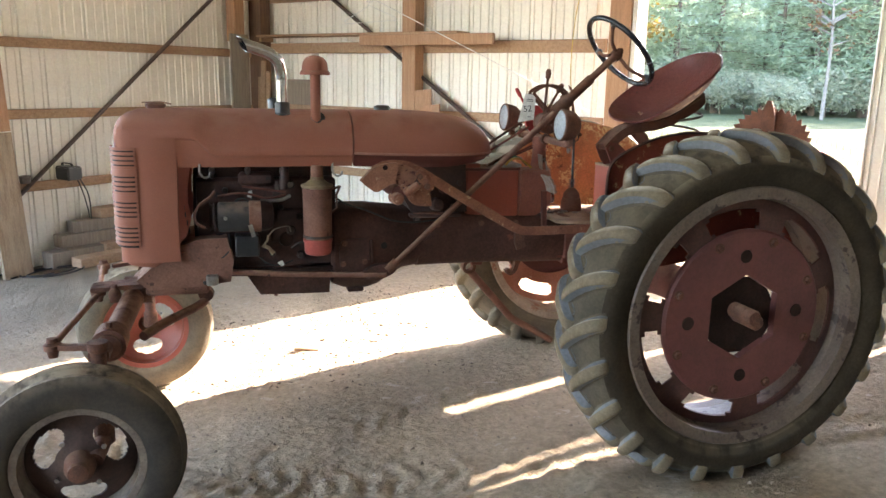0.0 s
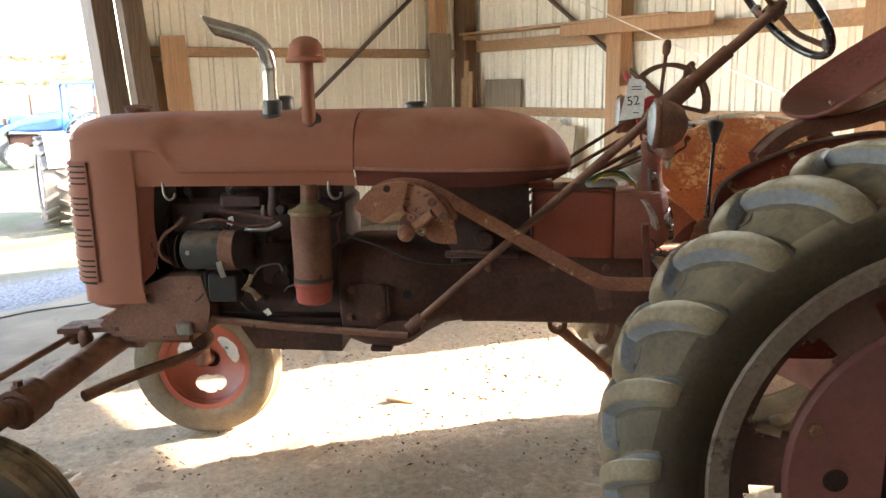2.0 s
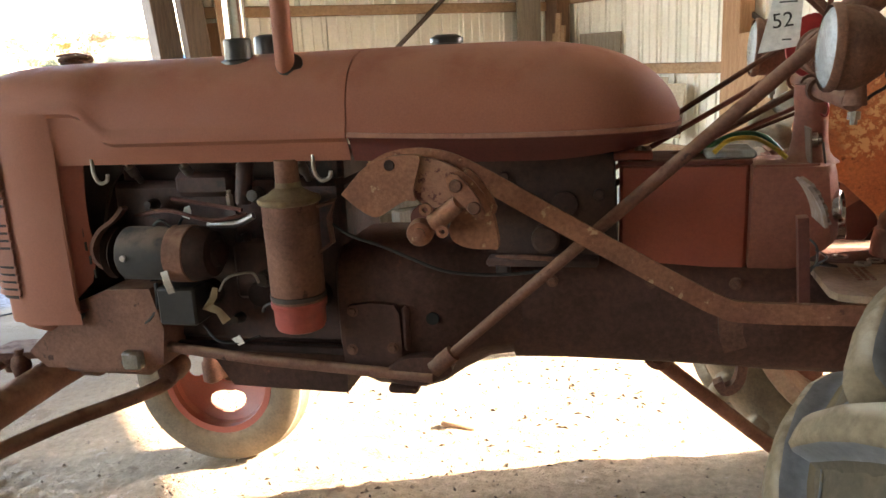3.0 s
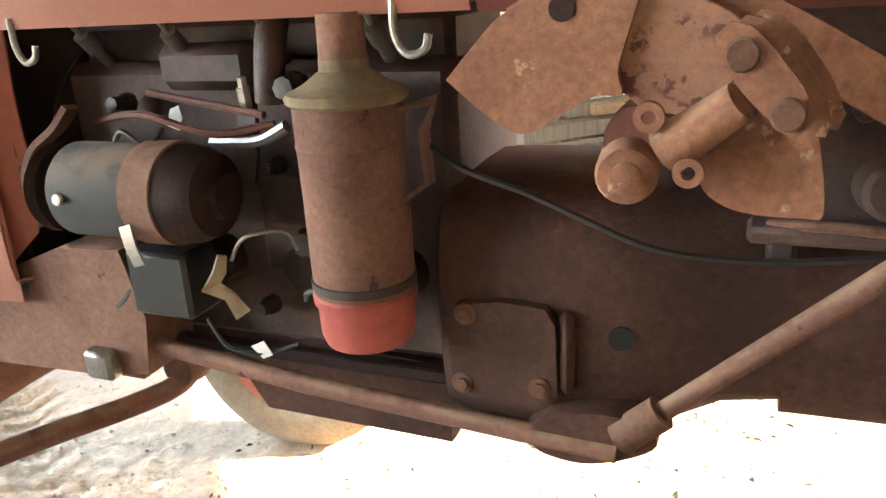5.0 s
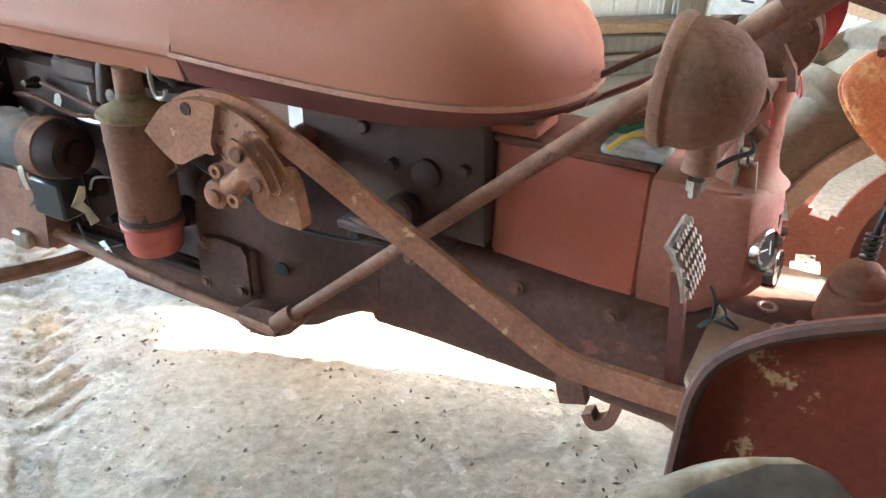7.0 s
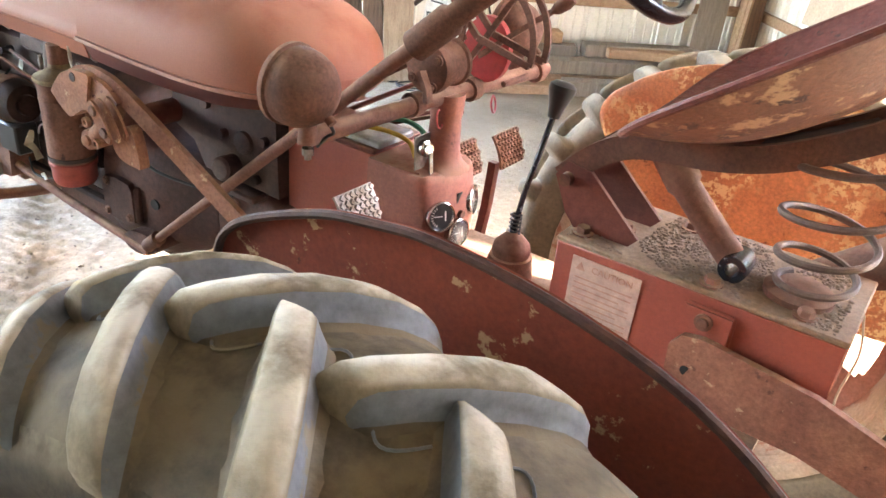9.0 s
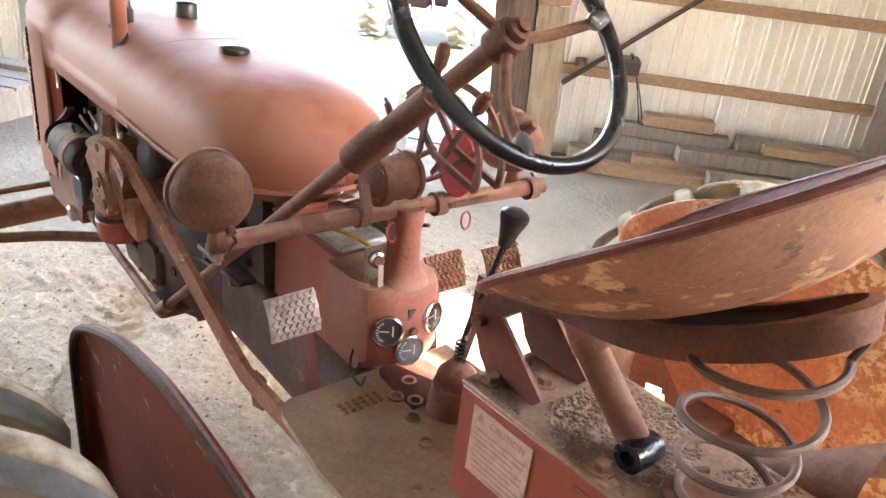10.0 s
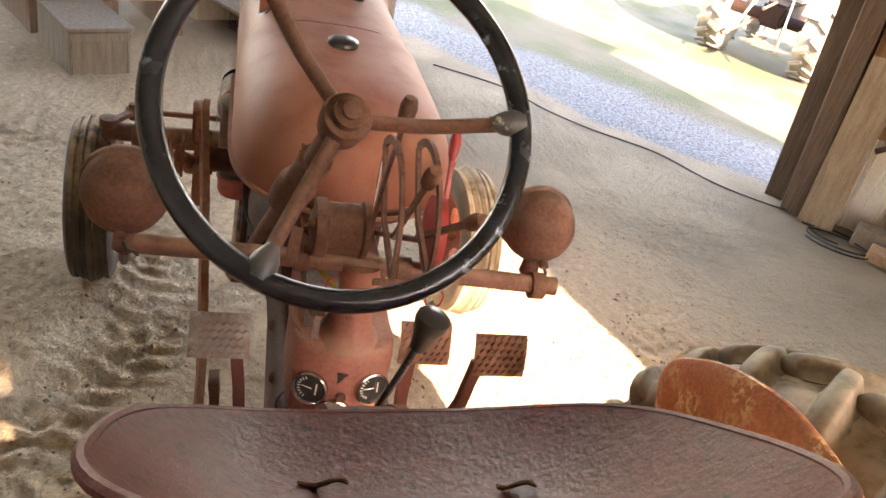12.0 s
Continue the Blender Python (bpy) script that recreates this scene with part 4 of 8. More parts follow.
M["unit"] = mat("dusty_brown_unit_iron", (0.074, 0.034, 0.026), (0.042, 0.021, 0.016), rough=0.75, scale=7, grain=90, grain_amount=0.4, bump=0.4, spots=[((0.035, 0.02, 0.016), 9.0, 0.60)])
unit = part("hydraulic_unit", plate([(-1.165, -0.105, 1.165), (-0.80, -0.105, 1.175), (-0.79, -0.105, 0.955), (-1.05, -0.105, 0.955), (-1.09, -0.105, 1.02), (-1.165, -0.105, 1.05)], (0, 0.21, 0), bevel=0.02), "unit", T, "dusty brown hydraulic lift unit under the tank")
for x, z, r, h in ((-0.902, 1.068, 0.028, 0.012), (-0.97, 1.073, 0.012, 0.016), (-0.83, 1.09, 0.012, 0.012), (-0.86, 0.985, 0.012, 0.012), (-1.03, 1.13, 0.012, 0.01)):
    part("plug", lathe([(r, -0.002), (r, h * 0.7), (r * 0.8, h), (0, h)], (x, -0.108, z), (0, -1, 0), 18), "unit", unit)
part("ledge", block((-0.95, -0.125, 0.948), (0.24, 0.05, 0.018), 0.005), "unit", unit)
part("valve_body", lathe([(0.03, 0), (0.03, 0.05), (0.024, 0.056), (0, 0.058)], (-0.945, -0.10, 0.995), (0.1, -1, 0.1), 16), "unit", unit)
part("valve_cap", block((-1.035, -0.13, 0.935), (0.03, 0.03, 0.04), 0.006), "casting_iron", unit)
part("oil_pipe", tube(smooth_line([(-1.05, -0.13, 0.955), (-0.99, -0.15, 0.962), (-0.93, -0.15, 0.958), (-0.88, -0.135, 0.95)], 5), 0.006, 8), "rust", unit)
part("tank_bracket", block((-0.84, -0.06, 1.10), (0.03, 0.08, 0.16), 0.004), "red_clean", T)
# small hydraulic box with bolts under the rear of the tank
part("tank_foot", block((-0.77, -0.03, 1.165), (0.10, 0.10, 0.02), 0.004), "red_clean", T)
for x, y in ((-0.80, -0.06), (-0.745, -0.06), (-0.77, 0.0)):
    bolt((x, y, 1.176), (0, 0, 1), 0.008, 0.008, T, "steel")

# final drive, rear axle and drawbar hook
axle = part("rear_axle", tube([(0.06, -0.78, 0.68), (0.06, -0.42, 0.68), (0.06, -0.18, 0.70), (0.06, 0.18, 0.70), (0.06, 0.42, 0.68), (0.06, 0.78, 0.68)], [0.07, 0.085, 0.15, 0.15, 0.085, 0.07], 24), "red", T, "dull red rear axle housing")
part("transmission_case", block((0.0, 0.0, 0.80), (0.66, 0.30, 0.22), 0.03, seg=2), "red", T, "dull red transmission case")
for sgn in (-1, 1):
    part("axle_shaft", lathe([(0.032, 0), (0.032, 0.30), (0.026, 0.31), (0, 0.31)], (0.07, sgn * 0.78, 0.68), (0, sgn, 0), 20), "rust", axle)
for x, y in ((-0.53, -0.08), (-0.44, 0.1)):
    part("hook", strap(smooth_line([(x, y, 0.76), (x + 0.005, y, 0.70), (x - 0.005, y, 0.66), (x - 0.03, y, 0.645), (x - 0.045, y, 0.665)], 4), 0.03, 0.02, (0, 1, 0)), "rust", T)
# long draft link down to the drawbar on the far side
part("draft_link", tube([(-0.68, 0.17, 0.60), (-0.36, 0.40, 0.26), (-0.10, 0.42, 0.10)], 0.02, 10), "dusty", T, "dusty red draft link rod")
part("link_eye", lathe([(0.02, -0.02), (0.036, -0.02), (0.036, 0.02), (0.02, 0.02)], (-0.69, 0.165, 0.625), (0, 1, 0), 16, close=True), "rust", T)
part("link_bracket", block((-0.66, 0.14, 0.70), (0.06, 0.05, 0.12), 0.006), "red", T)


# wheels ------------------------------------------------------------------
LUG_ACROSS = ((-2.3, -0.06), (-1.75, 0.03), (-1.38, 0.16), (-1.16, 0.48), (-1.0, 0.82), (-0.74, 0.97), (0.0, 1.0), (0.74, 0.97), (1.0, 0.82), (1.16, 0.48), (1.38, 0.16), (1.75, 0.03), (2.3, -0.06))
# along a bar: offset and radius of its foot, offset and radius of its top, advance round the tyre, half width
LUG_ALONG = ((-0.034, 0.655, -0.033, 0.668, 0.002, 0.017), (-0.031, 0.658, -0.028, 0.690, 0.006, 0.020), (-0.022, 0.659, -0.017, 0.699, 0.014, 0.0215), (0.0, 0.660, 0.002, 0.7015, 0.028, 0.0225),
             (0.040, 0.658, 0.040, 0.7005, 0.056, 0.0235), (0.080, 0.650, 0.082, 0.692, 0.084, 0.0245), (0.114, 0.637, 0.122, 0.674, 0.108, 0.0255), (0.134, 0.624, 0.146, 0.654, 0.122, 0.026),
             (0.147, 0.612, 0.161, 0.634, 0.130, 0.0255), (0.156, 0.600, 0.168, 0.612, 0.135, 0.024), (0.160, 0.590, 0.166, 0.597, 0.138, 0.019))


def lug_mesh(bm, side):
    """One tread bar with rounded top and filleted foot: from the crown out over the shoulder and down the sidewall."""
    rows = []
    for y0, r0, y1, r1, adv, w in LUG_ALONG:
        row = []
        for u, h in LUG_ACROSS:
            ang = (adv + u * w) / 0.66
            r, y_ = r0 + (r1 - r0) * h, y0 + (y1 - y0) * h
            row.append(bm.verts.new((r * math.sin(ang), side * y_, r * math.cos(ang))))
        rows.append(row)
    for u, v in zip(rows, rows[1:]):
        for k in range(len(LUG_ACROSS) - 1):
            f = bm.faces.new((u[k], u[k + 1], v[k + 1], v[k]))
            f.material_index = 0 if 4 <= k <= 7 else 2 if k in (0, 1, 10, 11) else 1
    bm.faces.new(rows[0])
    bm.faces.new(rows[-1][::-1])


# far rim and disc: lighter than the near ones, sunlight mixed into the paint
M["far_rim"] = mat("sunlit_worn_rim", (0.50, 0.40, 0.30), (0.38, 0.25, 0.18), rough=0.6, scale=6, grain=90, grain_amount=0.3, bump=0.2, spots=[((0.36, 0.16, 0.10), 8.0, 0.58)])
M["far_disc"] = mat("sunlit_pink_disc", (0.44, 0.20, 0.145), (0.36, 0.14, 0.095), rough=0.65, scale=6, grain=90, grain_amount=0.3, bump=0.2, spots=[((0.55, 0.38, 0.28), 12.0, 0.62)])
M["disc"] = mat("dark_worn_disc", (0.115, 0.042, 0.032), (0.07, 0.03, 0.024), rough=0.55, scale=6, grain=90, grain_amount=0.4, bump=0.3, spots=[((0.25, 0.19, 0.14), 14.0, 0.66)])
M["tread"] = mat("dusty_tread_rubber", (0.098, 0.076, 0.049), (0.060, 0.048, 0.032), rough=0.9, scale=7, grain=90, grain_amount=0.35, bump=0.3, dust=(0.22, 0.165, 0.095), dust_amount=0.6)
LUGS = {}
for side in (-1, 1):
    bm = bmesh.new()
    lug_mesh(bm, side)
    LUGS[side, "lug"] = finish(bm, "lug", ["lug", "lug_side", "tread"], 80)
    LUGS[side, "lug_sunlit"] = LUGS[side, "lug"].copy()
    for slot in range(3):
        LUGS[side, "lug_sunlit"].materials[slot] = M["lug_sunlit"]


TREAD_R = 0.61
LUG_COUNT = 23


def rear_wheel(y, sgn, rubber="tyre", bars="lug"):
    """A wheel whose outer face looks along sgn; returns the rim, parent of its tyre and disc."""
    c = Vector((0.085, y, 0.66 if sgn < 0 else 0.645))
    o = sgn
    size = 1.045 if sgn < 0 else 1.005
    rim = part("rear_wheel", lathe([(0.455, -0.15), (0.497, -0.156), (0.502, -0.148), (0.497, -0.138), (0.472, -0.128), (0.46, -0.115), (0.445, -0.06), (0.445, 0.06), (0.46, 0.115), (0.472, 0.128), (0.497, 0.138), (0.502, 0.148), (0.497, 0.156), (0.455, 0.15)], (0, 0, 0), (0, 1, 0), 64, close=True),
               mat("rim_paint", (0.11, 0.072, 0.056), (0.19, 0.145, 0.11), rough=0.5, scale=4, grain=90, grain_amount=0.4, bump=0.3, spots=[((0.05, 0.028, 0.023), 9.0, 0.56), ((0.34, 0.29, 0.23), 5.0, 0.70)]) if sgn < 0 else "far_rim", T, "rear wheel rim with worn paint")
    rim.matrix_basis = Matrix.Translation(c) @ Matrix.Diagonal((size, 1, size, 1))
    half = [(0.490, 0.138), (0.502, 0.145), (0.512, 0.146), (0.517, 0.150), (0.523, 0.152), (0.54, 0.160), (0.57, 0.168), (0.592, 0.162), (0.612, 0.149), (0.628, 0.131), (0.642, 0.106), (0.653, 0.07), (0.659, 0.035)]
    prof = [(r_, -y_) for r_, y_ in half] + [(0.662, 0)] + half[::-1]
    bm = lathe(prof, (0, 0, 0), (0, 1, 0), 96)
    for f in bm.faces:
        c_ = f.calc_center_median()
        if math.hypot(c_.x, c_.z) > TREAD_R:
            f.material_index = 1
    tyre = part("tyre", bm, [rubber, "tread" if bars == "lug" else rubber], rim, "dusty tractor tyre with chevron lugs")
    for k in range(LUG_COUNT):
        for side in (-1, 1):
            lug = new("lug", LUGS[side, bars])
            lug.parent = rim
            lug.matrix_basis = Matrix.Rotation(2 * math.pi * (k + (0.5 if side > 0 else 0.0)) / LUG_COUNT + radians(-5.3), 4, "Y")
    # thin moulding lines that sag between the noses of neighbouring bars
    bm = bmesh.new()
    for k in range(2 * LUG_COUNT):
        a0, side = 2 * math.pi * k / (2 * LUG_COUNT) + radians(-5.3), -1 if k % 2 else 1
        line = []
        for i in range(11):
            q = i / 10
            a = a0 + 0.5 * 2 * math.pi / LUG_COUNT * (0.30 + 0.60 * q)
            line.append((0.6615 * math.sin(a), side * (0.004 + 0.030 * math.sin(math.pi * q)), 0.6615 * math.cos(a)))
        tube(line, 0.0016, 5, bm)
    tagged(part("moulding_line", bm, "lug_side" if bars == "lug" else rubber, tyre), kind="stuff")
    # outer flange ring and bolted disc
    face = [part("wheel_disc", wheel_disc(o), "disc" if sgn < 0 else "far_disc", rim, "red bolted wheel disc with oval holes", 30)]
    face.append(part("centre_plate", centre_plate(o), mat("centre_plate_red", (0.17, 0.05, 0.042), (0.115, 0.038, 0.033), rough=0.6, scale=5, grain=80, bump=0.2), rim, "dull red round centre plate"))
    face.append(part("hex_hub", lathe([(0, 0.0), (0.15, 0.0), (0.172, 0.004), (0.172, 0.01)], (0, o * 0.008, 0), (0, o, 0), 6), "engine", rim, "dark hexagonal hub recess"))
    face.append(part("axle_end", lathe([(0.028, 0), (0.028, 0.13), (0.022, 0.138), (0, 0.138)], (0, o * 0.0, 0), (0, o, 0), 20), "rust", rim))
    for k in range(4):
        a = math.pi / 2 * k + 0.05
        face.append(part("hub_hole", lathe([(0, 0.002), (0.024, 0.002), (0.026, -0.001)], (0.235 * math.cos(a), o * 0.045, 0.235 * math.sin(a)), (0, o, 0), 18), "engine", rim))
    for k in range(8):
        a = math.pi / 4 * k + 0.45
        face.append(bolt((0.30 * math.cos(a), o * 0.045, 0.30 * math.sin(a)), (0, o, 0), 0.013, 0.016, rim, "rust"))
    for f_ in face:
        f_.matrix_basis = Matrix.Translation((0, o * 0.068, 0)) @ f_.matrix_basis
    return rim


def wheel_disc(o):
    """Ring between rim and centre plate, pierced by eight oval holes: built as a polar grid with gaps."""
    bm = bmesh.new()
    radii = (0.27, 0.335, 0.35, 0.375, 0.40, 0.412, 0.452)
    yy = (0.03, 0.03, 0.03, 0.026, 0.02, 0.016, 0.0)
    n = 126
    grid = [[bm.verts.new((r * math.cos(2 * math.pi * k / n), o * y_, r * math.sin(2 * math.pi * k / n))) for k in range(n)] for r, y_ in zip(radii, yy)]
    for i in range(len(radii) - 1):
        for k in range(n):
            ph = (k - 26) % 18
            open_ = {1: 4 <= ph <= 13, 2: 3 <= ph <= 14, 3: 3 <= ph <= 14, 4: 4 <= ph <= 13}.get(i, False)
            if not open_:
                bm.faces.new((grid[i][k], grid[i][(k + 1) % n], grid[i + 1][(k + 1) % n], grid[i + 1][k]))
    return thicken(bm, 0.008)


def centre_plate(o):
    bm = bmesh.new()
    n = 48
    inner = [Vector((0.135 * math.cos(a), o * 0.045, 0.135 * math.sin(a))) * 1.0 for a in [2 * math.pi * k / n for k in range(n)]]
    hexr = []
    for k in range(n):
        a = 2 * math.pi * k / n
        m_ = ((a + math.pi / 6) % (math.pi / 3)) - math.pi / 6
        r = 0.165 * math.cos(math.pi / 6) / math.cos(m_)
        hexr.append(Vector((r * math.cos(a), o * 0.045, r * math.sin(a))))
    outer = [Vector((0.328 * math.cos(2 * math.pi * k / n), o * 0.045, 0.328 * math.sin(2 * math.pi * k / n))) for k in range(n)]
    rim_ = [Vector((0.337 * math.cos(2 * math.pi * k / n), o * 0.036, 0.337 * math.sin(2 * math.pi * k / n))) for k in range(n)]
    back = [Vector((p.x, o * 0.02, p.z)) for p in rim_]
    hb = [Vector((p.x, o * 0.01, p.z)) for p in hexr]
    return loft([hb, hexr, outer, rim_, back], bm, (False, False))


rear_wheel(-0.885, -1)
rear_wheel(0.80, 1, "tyre_tan", "lug_sunlit")


def front_wheel(c, sgn, steer=0.0):
    o = sgn
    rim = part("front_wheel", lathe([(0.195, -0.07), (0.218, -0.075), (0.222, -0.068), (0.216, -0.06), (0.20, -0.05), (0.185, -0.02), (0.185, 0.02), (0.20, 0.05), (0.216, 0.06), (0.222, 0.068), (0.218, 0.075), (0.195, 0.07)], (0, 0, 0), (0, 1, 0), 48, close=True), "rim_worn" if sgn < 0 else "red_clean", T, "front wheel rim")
    rim.matrix_basis = Matrix.Translation(c) @ pose(0, 0, 0, 0, 0, steer)
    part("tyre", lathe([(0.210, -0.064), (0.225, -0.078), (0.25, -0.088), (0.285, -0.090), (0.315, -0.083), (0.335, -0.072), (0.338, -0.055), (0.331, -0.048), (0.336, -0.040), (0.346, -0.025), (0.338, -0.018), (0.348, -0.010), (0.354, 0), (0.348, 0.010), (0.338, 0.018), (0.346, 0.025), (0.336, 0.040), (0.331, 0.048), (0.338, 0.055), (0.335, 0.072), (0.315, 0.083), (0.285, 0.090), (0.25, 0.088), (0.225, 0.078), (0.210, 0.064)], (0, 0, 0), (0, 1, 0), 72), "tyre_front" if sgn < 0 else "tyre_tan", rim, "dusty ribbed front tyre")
    bm = bmesh.new()
    n = 192
    radii = [0.045 + 0.145 * i / 26 for i in range(27)]
    yy = [0.04 - 0.06 * (i / 26) ** 1.4 for i in range(27)]
    grid = [[bm.verts.new((r * math.sin(2 * math.pi * k / n), o * y_, r * math.cos(2 * math.pi * k / n))) for k in range(n)] for r, y_ in zip(radii, yy)]
    for i in range(26):
        for k in range(n):
            off = 2 * math.pi * (((k + 0.5) % 64) - 32) / n
            if ((radii[i] + 0.0028 - 0.121) / 0.039) ** 2 + (abs(off) / 0.64) ** 2.4 < 1:
                continue
            bm.faces.new((grid[i][k], grid[i][(k + 1) % n], grid[i + 1][(k + 1) % n], grid[i + 1][k]))
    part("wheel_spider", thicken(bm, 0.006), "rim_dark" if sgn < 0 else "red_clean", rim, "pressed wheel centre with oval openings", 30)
    part("hub_cap", lathe([(0.055, 0.0), (0.05, 0.045), (0.035, 0.06), (0.033, 0.085), (0, 0.09)], (0, o * 0.03, 0), (0, o, 0), 24), "rust", rim)
    for k in range(4):
        a = math.pi / 2 * k + 0.6
        bolt((0.095 * math.cos(a), o * 0.03, 0.095 * math.sin(a)), (0, o, 0), 0.009, 0.01, rim, "steel", False)
    return rim


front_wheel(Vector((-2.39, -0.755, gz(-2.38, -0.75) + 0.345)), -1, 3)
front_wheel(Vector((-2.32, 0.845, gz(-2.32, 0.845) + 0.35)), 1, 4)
# front axle: round beam, sockets, kingpins, tie rod, radius rod and drag link
beam = part("front_axle", tube([(-2.27, 0.62, 0.56), (-2.27, 0.3, 0.60), (-2.27, -0.1, 0.61), (-2.29, -0.42, 0.585), (-2.30, -0.60, 0.575)], [0.036, 0.04, 0.045, 0.045, 0.045], 20), "dusty", T, "rusty round front axle beam")
part("axle_clamp", lathe([(0.047, -0.05), (0.062, -0.05), (0.062, 0.05), (0.047, 0.05)], (-2.30, -0.54, 0.58), (0.02, 1, 0.05), 20, close=True), "rust", beam)
for z in (-0.045, 0.06):
    bolt((-2.30, -0.56, 0.58 + z), (0, 0, math.copysign(1, z)), 0.014, 0.02, beam)
for sgn, x in ((-1, -2.32), (1, -2.28)):
    part("kingpin", lathe([(0.02, -0.33), (0.035, -0.32), (0.035, -0.25), (0.027, -0.24), (0.027, 0.02), (0.036, 0.03), (0.036, 0.06), (0, 0.065)], (x, sgn * 0.69, 0.57), (0, 0, 1), 20), "rust", beam)
    part("spindle", tube([(x, sgn * 0.69, 0.27), (x - 0.02, sgn * 0.80, 0.235)], 0.03, 14), "rust", beam)
    part("axle_stub", tube([(x, sgn * 0.58, 0.575), (x, sgn * 0.69, 0.575)], 0.036, 16), "rust", beam)
    part("steering_arm", strap([(x, sgn * 0.69, 0.61), (x - 0.11, sgn * 0.64, 0.60), (x - 0.16, sgn * 0.62, 0.60)], 0.03, 0.018, (0, 1, 0)), "rust", beam)
part("radius_rod", tube(smooth_line([(-2.20, -0.40, 0.545), (-2.12, -0.25, 0.555), (-1.99, -0.05, 0.565), (-1.965, 0.02, 0.60)], 5), 0.019, 12), "dusty", T, "dusty red radius rod")
part("rod_end", lathe([(0, -0.04), (0.03, -0.035), (0.036, 0), (0.03, 0.035), (0, 0.04)], (-1.97, 0.0, 0.60), (0, 1, 0), 20), "rust", T)
part("tie_rod", tube([(-2.48, 0.6, 0.60), (-2.40, -0.10, 0.645), (-2.48, -0.6, 0.60)], 0.012, 10), "dusty", T, "rusty steering tie rod")
part("bell_crank", plate([(-2.42, -0.16, 0.668), (-2.42, -0.06, 0.668), (-2.22, 0.0, 0.668), (-2.22, -0.12, 0.668)], (0, 0, 0.018), bevel=0.004), "rust", T)
part("ball_joint", lathe([(0, -0.035), (0.02, -0.03), (0.026, 0), (0.022, 0.02), (0.012, 0.03), (0.012, 0.045), (0, 0.05)], (-2.33, -0.14, 0.65), (0, 0, 1), 16), "rust", T)
for x, y, z in ((-2.48, -0.62, 0.60), (-2.48, 0.62, 0.60), (-2.40, -0.10, 0.655)):
    part("rod_joint", lathe([(0, -0.045), (0.016, -0.04), (0.02, -0.02), (0.03, -0.012), (0.032, 0.008), (0.02, 0.016), (0.018, 0.03), (0, 0.034)], (x, y, z), (0, 0, 1), 14), "rust", T)
part("axle_pivot", lathe([(0, -0.06), (0.06, -0.055), (0.06, 0.055), (0, 0.06)], (-2.25, 0, 0.63), (1, 0, 0), 20), "rust", T)
part("drag_link", tube([(-1.97, -0.175, 0.745), (-1.60, -0.19, 0.715), (-1.19, -0.20, 0.695)], 0.013, 10), "dusty", T, "rusty drag link rod")
part("cross_mount", block((-2.08, 0.0, 0.655), (0.26, 0.26, 0.05), 0.012), "dusty", T)

# steering ----------------------------------------------------------------
HUB, FOOT = Vector((-0.075, -0.125, 1.69)), Vector((-1.165, -0.20, 0.735))
sh = (HUB - FOOT).normalized()
shaft = part("steering_shaft", tube([FOOT, FOOT.lerp(HUB, 0.35), HUB], [0.011, 0.0135, 0.0165], 16), "dusty", T, "rusty brown steering shaft")
J = FOOT + sh * 1.03
part("shaft_sleeve", tube([J, J + sh * 0.09, J + sh * 0.10, J + sh * 0.24], [0.030, 0.030, 0.022, 0.022], 18), "rust", shaft)
part("foot_casting", tube([FOOT - sh * 0.03, FOOT + sh * 0.03], 0.02, 14), "rust", shaft)
q = sh.to_track_quat("Z", "Y").to_matrix().to_4x4()
wheel_m = Matrix.Translation(HUB) @ q @ pose(0, 0, 0, 0, 0, -118)
sw = part("steering_wheel", lathe([(0.194 + 0.0125 * math.cos(a), 0.0125 * math.sin(a) + 0.012) for a in [2 * math.pi * i / 12 for i in range(12)]], (0, 0, 0), (0, 0, 1), 72, close=True), "wheel_black", T, "black three-spoke steering wheel")
sw.matrix_basis = wheel_m
part("hub", lathe([(0.026, -0.035), (0.028, -0.004), (0.025, 0.004), (0.018, 0.006), (0.017, 0.018), (0.010, 0.020), (0.010, 0.027), (0, 0.027)], (0, 0, 0), (0, 0, 1), 24), "rust", sw, "rusty steering wheel hub and nut")
for k in range(3):
    a = 2 * math.pi * k / 3
    d = Vector((math.cos(a), math.sin(a), 0))
    part("spoke", tube(smooth_line([d * 0.025 + Vector((0, 0, -0.012)), d * 0.09 + Vector((0, 0, -0.018)), d * 0.15 + Vector((0, 0, -0.002)), d * 0.19 + Vector((0, 0, 0.012))], 5), 0.0085, 10), "rust", sw)
    part("spoke_root", lathe([(0.006, -0.03), (0.014, -0.015), (0.016, 0.0), (0.014, 0.008)], d * 0.188 + Vector((0, 0, 0.012)), d, 12), mat("worn_spoke_casting", (0.03, 0.035, 0.04), (0.10, 0.10, 0.10), rough=0.4, scale=20, spots=[((0.42, 0.41, 0.38), 26.0, 0.56)]), sw)
part("grease_fitting", lathe([(0.006, 0), (0.006, 0.02), (0.003, 0.022), (0.003, 0.03), (0, 0.03)], J + sh * 0.13 + Vector((-0.012, 0, 0.016)), (-0.6, 0, 0.8), 8), "rust", shaft)

# dash: battery box, cowl, gauges
dash = part("battery_box", block((-0.657, -0.005, 1.017), (0.262, 0.155, 0.262), 0.008), "red_clean", T, "red battery box behind the tank")
part("box_lid", block((-0.657, -0.005, 1.150), (0.268, 0.165, 0.012), 0.003), "red", dash)
M["red_dust"] = mat("dusty_faded_red", (0.30, 0.105, 0.070), (0.23, 0.085, 0.060), rough=0.72, scale=8, grain=110, grain_amount=0.25, bump=0.25, fine=0.002, spots=[((0.11, 0.045, 0.035), 16.0, 0.64)], dust=DUST, dust_amount=0.6)
